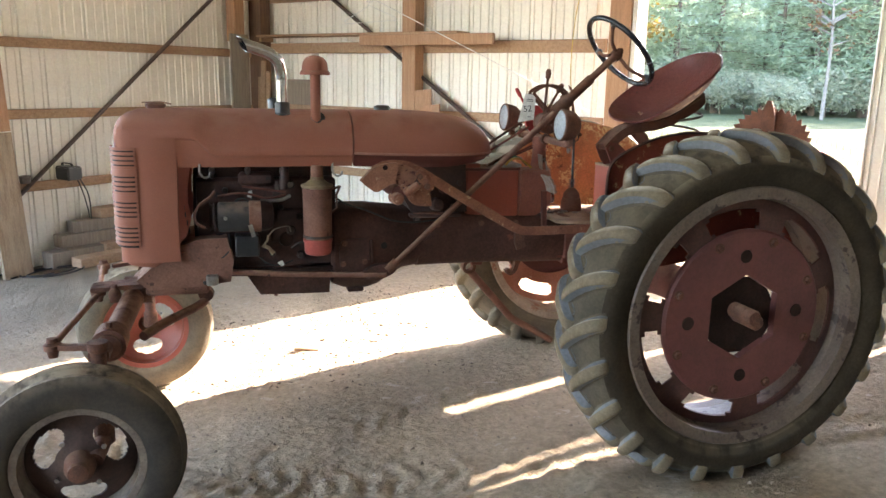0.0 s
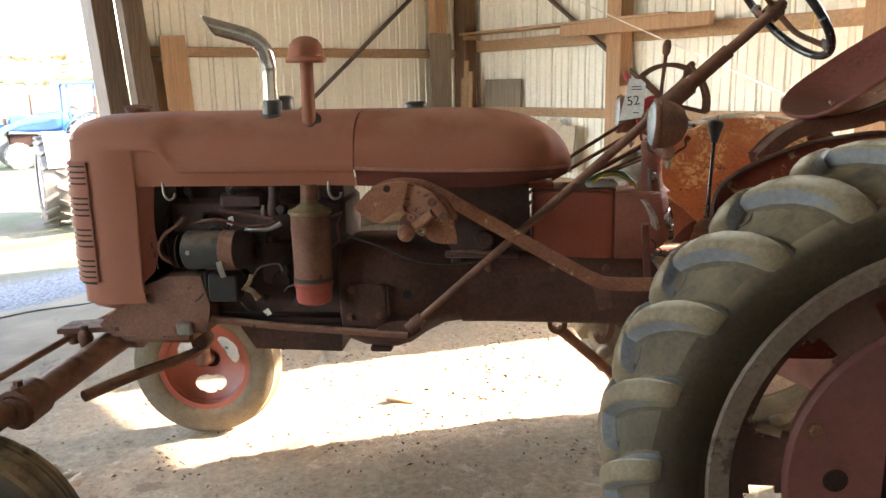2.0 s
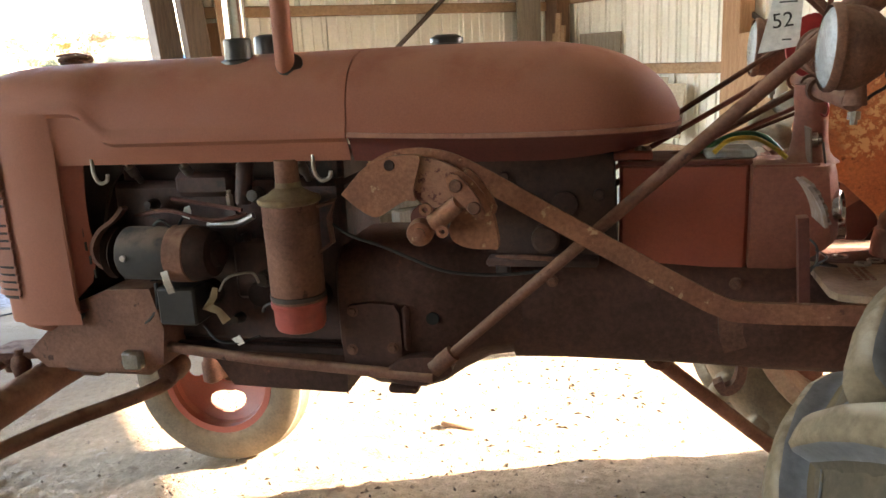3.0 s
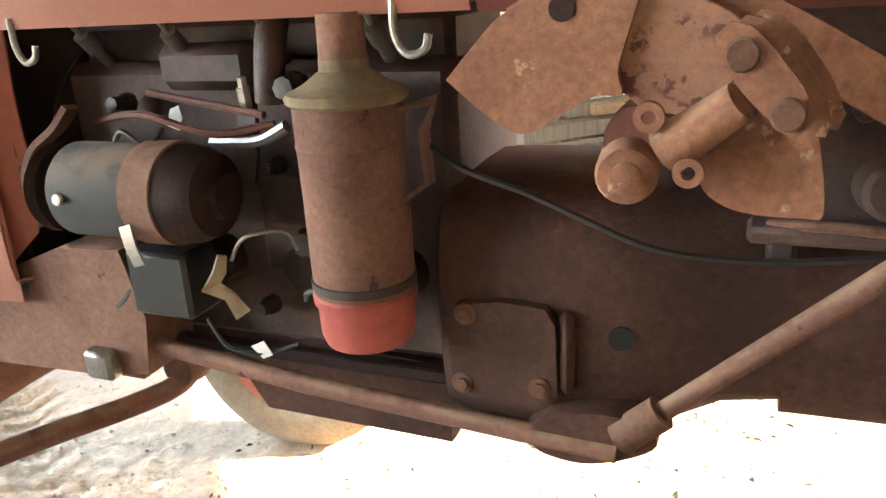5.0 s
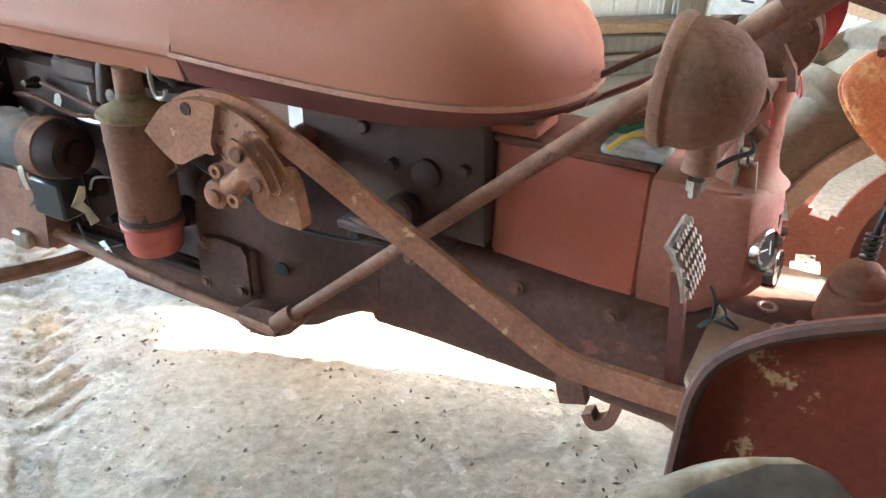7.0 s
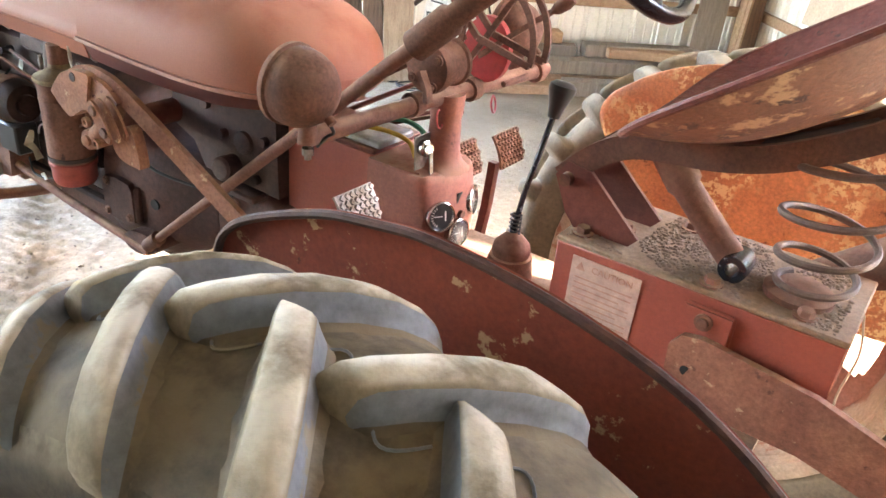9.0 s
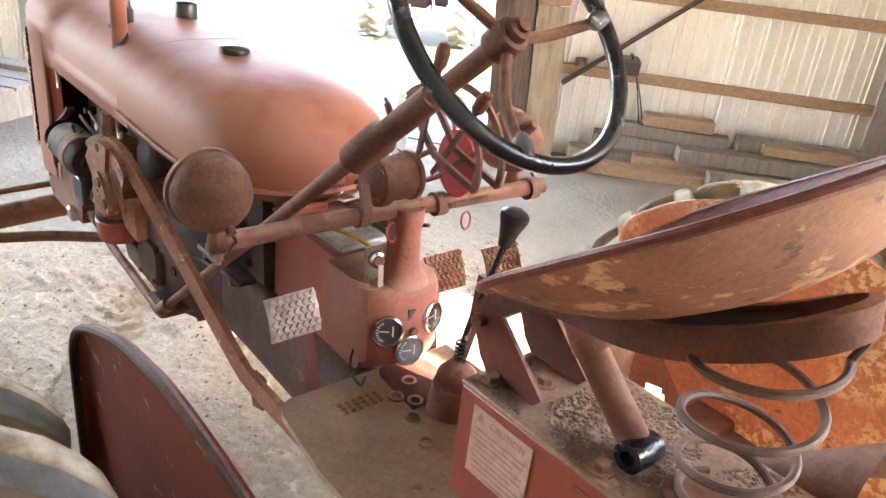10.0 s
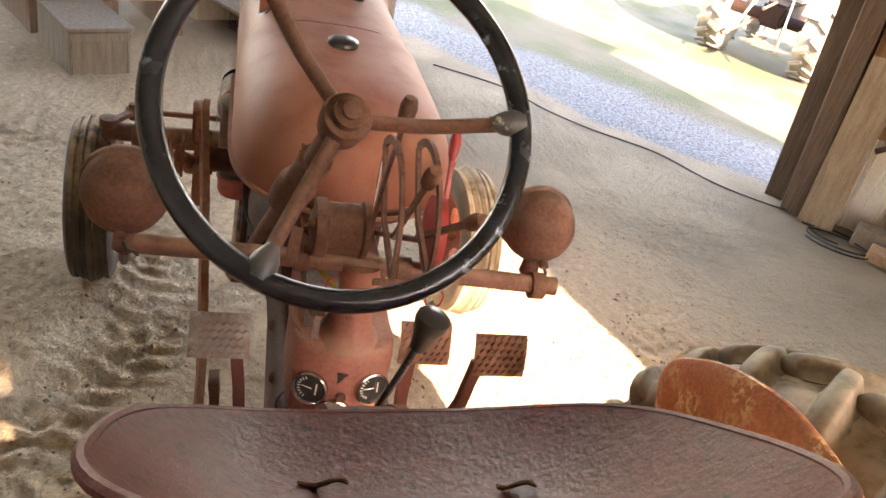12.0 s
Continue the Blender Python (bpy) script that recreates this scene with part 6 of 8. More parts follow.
part("strut_clamp", lathe([(0.012, -0.028), (0.023, -0.028), (0.025, 0), (0.023, 0.028), (0.012, 0.028)], (0.235, -0.075, 1.182), (0, 1, 0), 16, close=True), "wheel_black", T)
M["spring"] = mat("brown_spring_steel", (0.095, 0.060, 0.046), (0.14, 0.09, 0.066), rough=0.6, metal=0.2, scale=20, grain=120, bump=0.3)
coil = []
for i in range(0, 161):
    a, k = i / 160 * 2 * math.pi * 3.7 + 2.4, i / 160
    r = 0.052 + 0.034 * min(1, k * 1.3)
    coil.append((0.348 + r * math.cos(a), -0.05 + r * math.sin(a), 1.175 + 0.245 * k ** 1.35))
coil += [(0.430, 0.0, 1.445), (0.428, 0.004, 1.485)]
part("coil_spring", tube(coil, 0.0062, 8), "spring", T, "dark conical coil spring under the seat")
part("spring_base", lathe([(0.055, 0), (0.055, 0.010), (0.045, 0.016), (0.02, 0.014), (0, 0.008)], (0.335, -0.06, 1.158), (0, 0, 1), 24), "rust", T)
part("string", tube(smooth_line([(0.432, -0.02, 1.145), (0.447, -0.03, 1.08), (0.440, -0.035, 1.0), (0.447, -0.04, 0.93)], 5), 0.0022, 6), mat("cream_string", (0.62, 0.52, 0.38), (0.5, 0.4, 0.28), rough=0.9, scale=60), box, "loose cream string")
# the pan
SEAT = Matrix.Translation((0.244, -0.034, 1.546)) @ pose(0, 0, 0, 0.8, -35.8, 0)
DEEP = 0.112


def pan_point(r, a, lift=0.0):
    """A point of the dished pan: r from its middle to its rim, a round it (front: pi)."""
    ca, sa_ = math.cos(a), math.sin(a)
    e_ = 2 / 3.0 if ca < 0 else 2 / 2.06
    x = 0.273 * r * math.copysign(abs(ca) ** e_, ca)
    y = 0.293 * r * math.copysign(abs(sa_) ** e_, sa_)
    z = -DEEP * (1 - r ** 2.5) - 0.016 * r ** 5 * max(0, -ca) ** 3 + 0.003 * math.sin(3 * a + 1) * r ** 3
    return SEAT @ Vector((x, y, z + lift))


def pan_shell(lift, edge):
    bm = bmesh.new()
    c0 = bm.verts.new(SEAT @ Vector((0, 0, -DEEP + lift)))
    rows = [[bm.verts.new(pan_point(edge * i / 15, 2 * math.pi * k / 64, lift)) for k in range(64)] for i in range(1, 16)]
    for k in range(64):
        bm.faces.new((c0, rows[0][k], rows[0][(k + 1) % 64]))
    for u, v in zip(rows, rows[1:]):
        for k in range(64):
            bm.faces.new((u[k], v[k], v[(k + 1) % 64], u[(k + 1) % 64]))
    return bm


pan = part("seat", thicken(pan_shell(0, 1.0), 0.004), "seat", T, "rusty steel pan seat with flaking paint")
part("seat_face", pan_shell(0.007, 0.985), "seat_top", pan, "dark brown pitted upper face")
rim_pts = [pan_point(1.0, 2 * math.pi * k / 64) for k in range(65)]
part("rolled_rim", tube(rim_pts, 0.0065, 8, caps=False), "seat_top", pan, "rolled seat rim")
part("seat_mount", block((0.285, -0.05, 1.400), (0.17, 0.10, 0.022), 0.005, pose(0, 0, 0, 0, -28, 0).to_3x3()), "engine", T)
# two curled dry leaves lie in the pan
for r_, a0, turn_, ln in ((0.60, 3.55, 0.5, 0.05), (0.56, 2.62, -0.3, 0.045)):
    leaf = thing("dry_leaf", "curled dry brown leaf lying on the seat", "leaf", "leaves on the seat")
    at = pan_point(r_, a0, 0.012)
    spine = [at + SEAT.to_3x3() @ Vector((ln * 0.12 * math.sin(7 * q + turn_), ln * q, 0.004 * math.sin(7 * q) + 0.003)) for q in [i / 8 - 0.5 for i in range(9)]]
    part("leaf_blade", strap(spine, [0.002, 0.005, 0.008, 0.006, 0.009, 0.008, 0.006, 0.004, 0.002], 0.003, SEAT.to_3x3() @ Vector((1, 0, 0.6))), "dry_leaf", leaf)
# brown cup of the power take-off shield behind the spring
part("shaft_shield", loft([[Vector((0.30 + 0.16 * q, 0.18 + 0.05 * math.cos(a) * (0.5 + q), 1.07 + 0.10 * q + 0.06 * math.sin(a) * (0.55 + q * 0.6))) for a in [math.pi * (i / 10 - 0.1) * 1.25 for i in range(11)]] for q in (0.0, 0.25, 0.5, 0.75, 1.0)], loop=False), "rust", T, "rusty curved shaft shield")

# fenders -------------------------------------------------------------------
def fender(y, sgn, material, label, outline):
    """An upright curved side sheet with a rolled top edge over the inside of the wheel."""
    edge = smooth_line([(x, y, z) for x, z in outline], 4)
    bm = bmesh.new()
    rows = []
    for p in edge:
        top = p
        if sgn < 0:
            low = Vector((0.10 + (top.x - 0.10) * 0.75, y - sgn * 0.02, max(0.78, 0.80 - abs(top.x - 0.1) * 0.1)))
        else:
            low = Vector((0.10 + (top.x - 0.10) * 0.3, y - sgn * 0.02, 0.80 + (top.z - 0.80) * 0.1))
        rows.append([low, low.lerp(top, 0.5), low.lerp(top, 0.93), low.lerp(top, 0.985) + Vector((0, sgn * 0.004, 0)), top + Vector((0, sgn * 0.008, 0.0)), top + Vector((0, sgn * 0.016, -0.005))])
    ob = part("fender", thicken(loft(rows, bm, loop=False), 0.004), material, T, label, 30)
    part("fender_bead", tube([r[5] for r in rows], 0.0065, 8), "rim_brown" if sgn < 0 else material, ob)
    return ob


NEAR_EDGE = [(-0.348, 0.82), (-0.356, 1.0), (-0.358, 1.13), (-0.352, 1.21), (-0.323, 1.255), (-0.263, 1.292), (-0.152, 1.336), (-0.06, 1.354), (0.02, 1.362), (0.17, 1.350), (0.33, 1.308), (0.46, 1.225), (0.56, 1.11), (0.62, 0.98), (0.64, 0.84)]
FAR_EDGE = [(-0.044, 0.815), (-0.076, 0.895), (-0.126, 0.968), (-0.20, 1.013), (-0.278, 1.082), (-0.313, 1.145), (-0.296, 1.195), (-0.252, 1.234), (-0.18, 1.283), (-0.07, 1.326), (0.03, 1.340), (0.185, 1.325), (0.345, 1.28), (0.475, 1.195), (0.575, 1.08), (0.635, 0.95), (0.655, 0.81)]
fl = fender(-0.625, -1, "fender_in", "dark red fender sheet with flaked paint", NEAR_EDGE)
fr = fender(0.575, 1, "fender", "orange rusted fender sheet brightened for bounced sun", FAR_EDGE)
part("fender_slot", block((0.095, -0.628, 1.15), (0.022, 0.01, 0.11), 0.003), "black", fl)
part("fender_stay", block((0.10, -0.612, 1.08), (0.045, 0.02, 0.22), 0.006), "fender_in", fl)
for sgn, y in ((-1, -0.60), (1, 0.555)):
    part("fender_bracket", block((0.05, y - sgn * 0.16, 0.86), (0.10, 0.34, 0.03), 0.006), "red", T)

M["flaked_rust"] = mat("flaked_red_on_tan", (0.32, 0.15, 0.09), (0.25, 0.11, 0.07), rough=0.8, scale=10, grain=110, grain_amount=0.3, bump=0.5, spots=[((0.10, 0.03, 0.025), 55.0, 0.52, 16.0)])
# lift arm and quadrant casting beside the engine -------------------------------
arm = smooth_line([(-1.265, -0.30, 1.172), (-1.215, -0.30, 1.195), (-1.15, -0.30, 1.198), (-1.08, -0.296, 1.176), (-0.94, -0.283, 1.093), (-0.78, -0.272, 0.999), (-0.66, -0.264, 0.930), (-0.60, -0.261, 0.899), (-0.545, -0.26, 0.886), (-0.35, -0.26, 0.886), (-0.15, -0.26, 0.888)], 5)
lift = part("lift_bar", strap(arm, 0.040, 0.016, (0, 0.1, 0.99)), "tan_rust", T, "long rusty lift bar with a bend")
part("lift_bar_hanger", strap([(-0.575, -0.235, 0.875), (-0.572, -0.23, 0.83), (-0.562, -0.23, 0.80)], 0.045, 0.02, (1, 0, 0)), "rust", lift)
qa = [(-1.324, 1.134), (-1.296, 1.164), (-1.271, 1.187), (-1.229, 1.204), (-1.187, 1.209), (-1.16, 1.205), (-1.167, 1.173), (-1.176, 1.14), (-1.172, 1.121), (-1.193, 1.12), (-1.219, 1.106), (-1.243, 1.091), (-1.264, 1.089), (-1.294, 1.108)]
quad = part("lift_quadrant", plate([(v[0], -0.292, v[1]) for v in smooth_line([(x, z, 0) for x, z in qa + qa[:1]], 3)[:-1]], (0, -0.036, 0), bevel=0.010), "tan_rust", T, "dusty curved lift quadrant casting")
qb = [(-1.166, 1.205), (-1.127, 1.198), (-1.094, 1.182), (-1.073, 1.163), (-1.091, 1.127), (-1.103, 1.112), (-1.126, 1.103), (-1.157, 1.108), (-1.173, 1.122), (-1.176, 1.143), (-1.169, 1.17)]
part("quadrant_web", plate([(x, -0.288, z) for x, z in qb], (0, -0.030, 0), bevel=0.007), "flaked_rust", quad, "web with flaked red paint")
qc = [(-1.102, 1.089), (-1.077, 1.104), (-1.044, 1.116), (-1.03, 1.103), (-1.021, 1.073), (-1.015, 1.025), (-1.029, 1.021), (-1.065, 1.022), (-1.089, 1.028), (-1.106, 1.041), (-1.111, 1.061)]
part("quadrant_sector", plate([(v[0], -0.290, v[1]) for v in smooth_line([(x, z, 0) for x, z in qc + qc[:1]], 3)[:-1]], (0, -0.026, 0), bevel=0.008), "tan_rust", quad)
part("bolt_recess", lathe([(0, 0.002), (0.0105, 0.002), (0.011, -0.002)], (-1.221, -0.328, 1.19), (0, -1, 0), 16), "engine", quad)
for k, (dx, dy) in enumerate(((0.0, -0.366), (0.010, -0.352), (0.019, -0.338))):
    lk = [(-1.101, 1.169), (-1.091, 1.179), (-1.077, 1.175), (-1.059, 1.157), (-1.04, 1.131), (-1.029, 1.104), (-1.033, 1.092), (-1.045, 1.094), (-1.064, 1.112), (-1.081, 1.13), (-1.096, 1.15)]
    ln = part("link_plate", plate([(x + dx, dy, z + 0.3 * dx) for x, z in lk], (0, -0.006, 0), bevel=0.002), "tan_rust", quad)
    if k == 0:
        for x, z in ((-1.082, 1.156), (-1.049, 1.114)):
            part("link_pin", lathe([(0.0125, 0.0), (0.0125, 0.004), (0.0105, 0.006), (0, 0.006)], (x, dy - 0.005, z), (0, -1, 0), 18), "rust", ln)
part("link_crank", tube([(-1.135, -0.335, 1.078), (-1.108, -0.342, 1.099), (-1.081, -0.35, 1.12)], [0.021, 0.018, 0.016], 18), "tan_rust", quad)
part("crank_boss", lathe([(0.026, -0.06), (0.026, 0.0), (0.023, 0.008), (0.013, 0.010), (0.013, 0.017), (0.006, 0.019), (0, 0.019)], (-1.166, -0.335, 1.057), (0.1, -1, 0), 22), "tan_rust", quad)
for x, z in ((-1.147, 1.108), (-1.116, 1.065)):
    part("crank_eye", lathe([(0.0055, -0.005), (0.012, -0.005), (0.012, 0.005), (0.0055, 0.005)], (x, -0.352, z), (0, -1, 0), 18, close=True), "tan_rust", quad)
part("rock_shaft", tube([(-1.16, -0.31, 1.08), (-1.16, 0.05, 1.08)], 0.03, 14), "red", T)

# timber of the walls ----------------------------------------------------
for z in (0.49, 1.17, 1.82, 2.48, 3.2):
    timber("girt", 0.014, 0.052, 0.06, DOOR_V0, z - 0.045, z + 0.045, "weathered horizontal wall girt", group="wall girts")
for z in (0.49, 1.19, 2.46, 3.2):
    timber("girt", 0.06, OPEN_U0 - 0.2, 0.014, 0.052, z - 0.045, z + 0.045, "weathered horizontal wall girt", group="wall girts")
timber("girt", 0.06, OPEN_U0 - 0.2, 0.014, 0.055, 1.83, 1.95, "broad weathered wall girt", group="wall girts")
timber("post", 4.66, 4.85, 0.20, 0.36, -0.6, WALL_TOP, "upright square barn post beside the open bay", "post", "wood_post", "barn posts")
for u, w_ in ((0.12, 0.10), (2.40, 0.085)):
    timber("post", u - w_, u + w_, 0.056, 0.22, -0.6, WALL_TOP, "upright square barn post", "post", "wood_old" if u < 1 else "wood_post", "barn posts")
timber("post", 0.056, 0.19, 0.44, 0.60, 1.95, WALL_TOP, "upright square barn post", "post", "wood_post", "barn posts")


def leaning(ob, k):
    for v_ in ob.data.vertices:
        v_.co += VX * (v_.co.z - 1.7) * k
    return ob


leaning(timber("post", -0.02, 0.20, DOOR_V0 + 0.0, DOOR_V0 + 0.175, -0.8, WALL_TOP, "heavy brown doorway post", "post", "wood_door", "doorway posts"), 0.065)
leaning(timber("post", -0.46, -0.03, DOOR_V0 + 0.18, DOOR_V0 + 0.365, -0.8, WALL_TOP, "grey brown weathered doorway jamb", "post", "wood_door", "doorway posts"), 0.065)
timber("post", -0.05, 0.22, DOOR_V1 - 0.02, DOOR_V1 + 0.16, -0.9, WALL_TOP, "dark wooden doorway post", "post", "wood_old", "doorway posts")
timber("trim", 4.854, 4.90, 0.20, 0.33, -0.4, WALL_TOP - 0.05, "white bay trim strip", "trim", "white")
for u in (0.1, 4.0, 8.0, 11.4):
    timber("post", u - 0.09, u + 0.09, BARN_V - 0.1, BARN_V + 0.08, -0.9, WALL_TOP, "upright square barn post", "post", "wood_post", "barn posts")
# shelf boards lying on the girt
board = part("shelf_board", barn_block(0.22, 3.05, 0.06, 0.30, 2.01, 2.035, 0.003), "wood")
tagged(board, "long weathered board lying on the wall girt", "board")
board = part("shelf_board", barn_block(1.80, 3.45, 0.235, 0.30, 1.90, 2.008, 0.004), "wood_post")
tagged(board, "short pale board on the wall girt", "board")
timber("shelf_bracket", 0.23, 0.27, 0.06, 0.26, 1.96, 2.008, "small wooden shelf bracket", "bracket")
timber("shelf_bracket", 2.50, 2.54, 0.06, 0.26, 1.96, 2.008, "small wooden shelf bracket", "bracket")


def barn_bar(a, b, r, label, name="steel_brace", category="brace"):
    return tagged(part(name, tube([uv(*a), uv(*b)], r, 8), "brace"), label, category, kind="structure")


barn_bar((0.075, 3.25, 0.36), (0.075, 0.12, 2.98), 0.022, "dark diagonal steel brace on the wall")
barn_bar((0.30, 0.075, 3.05), (3.75, 0.075, 0.72), 0.022, "dark diagonal steel brace on the wall")


def plank(name, p, q, wide, thick, across, material, label, category="board", group=""):
    ob = part(name, strap([p, q], wide, thick, across), material)
    return tagged(ob, label, category, group)


# boards and sheets leaning on the walls
plank("grey_board", uv(0.215, 0.545, gz(-1.7, 6.2)), uv(0.205, 0.545, 2.03), 0.27, 0.022, VX, "wood_grey", "grey board standing against the wall post")
plank("plywood_strip", uv(0.30, 3.36, gz(-3.6, 4.4)), uv(0.07, 3.52, 1.74), 0.18, 0.02, VX, "wood_post", "brown plywood strip leaning on the wall")
plank("pale_plank", uv(0.30, 3.37, gz(-3.8, 4.3)), uv(0.235, 3.42, 1.02), 0.26, 0.05, VX, "wood_worn", "thick pale worn plank leaning by the doorway")
plank("pale_plank", uv(0.232, 3.40, 1.03), uv(0.225, 3.44, 1.95), 0.22, 0.04, VX, "wood_post", "brown plank fixed above the leaning one")
plank("grey_sheet", uv(0.69, 0.07, 1.235), uv(0.69, 0.062, 1.53), 0.60, 0.015, UX, "wood_grey", "grey panel standing on the girt")
for k, (u, t_, w_) in enumerate(((0.27, 1.74, 0.07), (0.345, 1.62, 0.06), (0.20, 1.55, 0.05))):
    plank("short_lath", uv(u, 0.30, gz(-1.3, 6.3)), uv(u + 0.01, 0.24, t_), w_, 0.02, UX, "wood", "narrow brown lath standing in the corner", group="laths in the corner")
for k, (u, t_, du) in enumerate(((2.66, 1.45, -0.05), (2.80, 1.30, -0.06), (2.62, 1.12, 0.04))):
    plank("leaning_board", uv(u + 0.12, 0.42 + 0.04 * k, gz(0.5, 4.5)), uv(u + du, 0.24 + 0.03 * k, t_), 0.20, 0.02, UX, "wood_post", "light brown board leaning on the post", group="boards by the post")
for k in range(4):
    plank("pale_sheet", uv(1.15 + 0.22 * k, 0.16 + 0.02 * k, 0.62), uv(1.14 + 0.22 * k, 0.10 + 0.02 * k, 1.12 - 0.05 * (k % 2)), 0.20, 0.012, UX, "paper_pale", "pale cardboard sheet against the wall", group="cardboard sheets")

# pile of timbers along the side wall
rng = random.Random(4)
pile = [(2.85, 1.55, 0.16, 0.00, 0.14), (2.55, 1.05, 0.36, 0.0, 0.15), (2.95, 1.95, 0.53, 0.0, 0.10), (1.95, 0.65, 0.62, 0.0, 0.14), (2.9, 1.3, 0.20, 0.14, 0.13), (2.2, 0.85, 0.40, 0.15, 0.13),
        (2.75, 1.75, 0.16, 0.27, 0.12), (1.7, 0.6, 0.22, 0.27, 0.12), (2.5, 1.9, 0.18, 0.39, 0.11), (1.5, 0.75, 0.34, 0.28, 0.09), (3.1, 2.5, 0.30, 0.0, 0.17)]
for v0, v1, u, z, h in pile:
    zc = gz(*uv(u, (v0 + v1) / 2).xy) + z + h / 2
    rot = Matrix((UX, VX, (0, 0, 1))).transposed() @ pose(0, 0, 0, 0, 0, rng.uniform(-5, 5)).to_3x3()
    ob = part("timber", block(uv(u, (v0 + v1) / 2, zc), (rng.uniform(0.12, 0.17), abs(v1 - v0), h - 0.006), 0.008, rot), rng.choice(["wood", "wood_pale", "wood_grey", "wood"]))
    tagged(ob, "weathered timber beam in a rough pile", "timber", "pile of timbers")

# battery charger on the girt with its leads
ch = thing("battery_charger", "small black battery charger on the wall girt", "charger", at=uv(0.10, 2.70, 0.535), rz=ANGLE - 90)
part("case", block((0, 0.0, 0.065), (0.26, 0.15, 0.13), 0.012, seg=2), "black", ch)
part("face_plate", block((0.0, 0.077, 0.07), (0.15, 0.004, 0.06), 0.002), "steel", ch)
part("handle", strap(smooth_line([(-0.08, 0, 0.13), (-0.07, 0, 0.155), (0.07, 0, 0.155), (0.08, 0, 0.13)], 4), 0.02, 0.008, (0, 1, 0)), "black", ch)
part("lead", tube(smooth_line([(0.1, 0.05, 0.03), (0.16, 0.1, -0.15), (0.08, 0.16, -0.38), (0.0, 0.2, -0.52), (-0.2, 0.25, -0.6)], 6), 0.006, 6), "cable", ch)
part("lead", tube(smooth_line([(0.06, 0.05, 0.03), (0.03, 0.14, -0.2), (-0.05, 0.22, -0.45), (-0.3, 0.3, -0.62)], 6), 0.006, 6), "cable", ch)
pot = part("ash_tin", lathe([(0, 0.0), (0.045, 0), (0.05, 0.06), (0.055, 0.065), (0.05, 0.07), (0.046, 0.065), (0.042, 0.008), (0, 0.006)], uv(0.10, 3.12, 0.535), (0, 0, 1), 20), "steel")
tagged(pot, "small dark tin on the wall girt", "tin")
# extension cable across the doorway floor
cab = [uv(0.30, 3.0), uv(0.24, 3.25), uv(0.34, 3.45), uv(0.10, 3.42), uv(0.25, 3.75), uv(0.28, 4.23), uv(0.12, 4.8), uv(0.22, 5.4), uv(0.20, 5.9), uv(0.05, 6.5), uv(0.25, 7.2)]
tagged(part("extension_cable", tube([p + Vector((0, 0, 0.012)) for p in smooth_line(cab, 8)], 0.007, 6), "cable"), "black extension cable lying on the dirt", "cable")
loopc = [uv(0.34 + 0.16 * math.cos(a) + 0.02 * a, 3.15 + 0.24 * math.sin(a)) + Vector((0, 0, 0.012 + 0.002 * a)) for a in [0.35 * i for i in range(40)]]
tagged(part("extension_cable", tube(loopc, 0.007, 6), "cable"), "loose coil of black cable on the dirt", "cable")

# wire hanger and the string that runs down to the tractor
tie = Vector((-0.86, 2.02, 2.10))
end = Vector((0.62, 1.60, 1.36))
string = part("string", tube([tie + (tie - end) * 1.5, tie, end], 0.0035, 6), "white")
tagged(string, "white string stretched down from the roof", "string")
hang = part("wire_hanger", tube([tie, tie + Vector((-0.02, 0.0, -0.06)), tie + Vector((-0.17, 0.1, -0.16)), tie + Vector((-0.16, 0.1, -0.175)), tie + Vector((0.16, -0.1, -0.15)), tie + Vector((0.15, -0.1, -0.13)), tie + Vector((-0.02, 0.0, -0.05))], 0.003, 6), "white")
tagged(hang, "white wire clothes hanger on the string", "hanger")
knot = []
for i in range(60):
    a = i * 1.1
    knot.append(tie + Vector((0.03 * math.cos(a) * math.sin(i * 0.37) - 0.02 + i * 0.0006, 0.03 * math.sin(a), 0.04 * math.cos(i * 0.53) + 0.01)))
part("tangle", tube(knot, 0.0025, 5), "white", string)
yel = [uv(4.35, 0.30, 3.2), uv(4.38, 0.28, 2.6), uv(4.30, 0.28, 2.1), uv(4.28, 0.27, 1.6), uv(4.36, 0.28, 1.2), uv(4.40, 0.28, 0.8)]
tagged(part("twine", tube(smooth_line(yel, 6), 0.004, 6), mat("yellow_twine", (0.6, 0.42, 0.08), rough=0.8)), "yellow twine hanging by the bay post", "twine")
tagged(part("wood_offcut", block(uv(4.05, 0.10, 1.29), (0.13, 0.08, 0.11), 0.004), "wood_pale"), "pale wood offcut on the girt", "offcut")

# wooden crate, pallet with barrels, wire cage and lumber near the doorway
crate = thing("wooden_crate", "grey weathered wooden crate on the dirt", "crate", at=(-5.28, -1.30, gz(-5.3, -1.3)), rz=28)
for k, (y_, nm) in enumerate(((-0.20, "side_board"), (0.20, "side_board"))):
    part(nm, block((0, y_, 0.17), (0.68, 0.02, 0.32), 0.004), "wood_grey", crate)
for x_ in (-0.33, 0.33):
    part("end_board", block((x_, 0, 0.17), (0.02, 0.375, 0.32), 0.004), "wood_grey", crate)
part("lid", block((0, 0, 0.345), (0.72, 0.45, 0.024), 0.004), "wood_grey", crate)
part("batten", block((0.345, 0, 0.29), (0.02, 0.42, 0.06), 0.003), "wood_grey", crate)
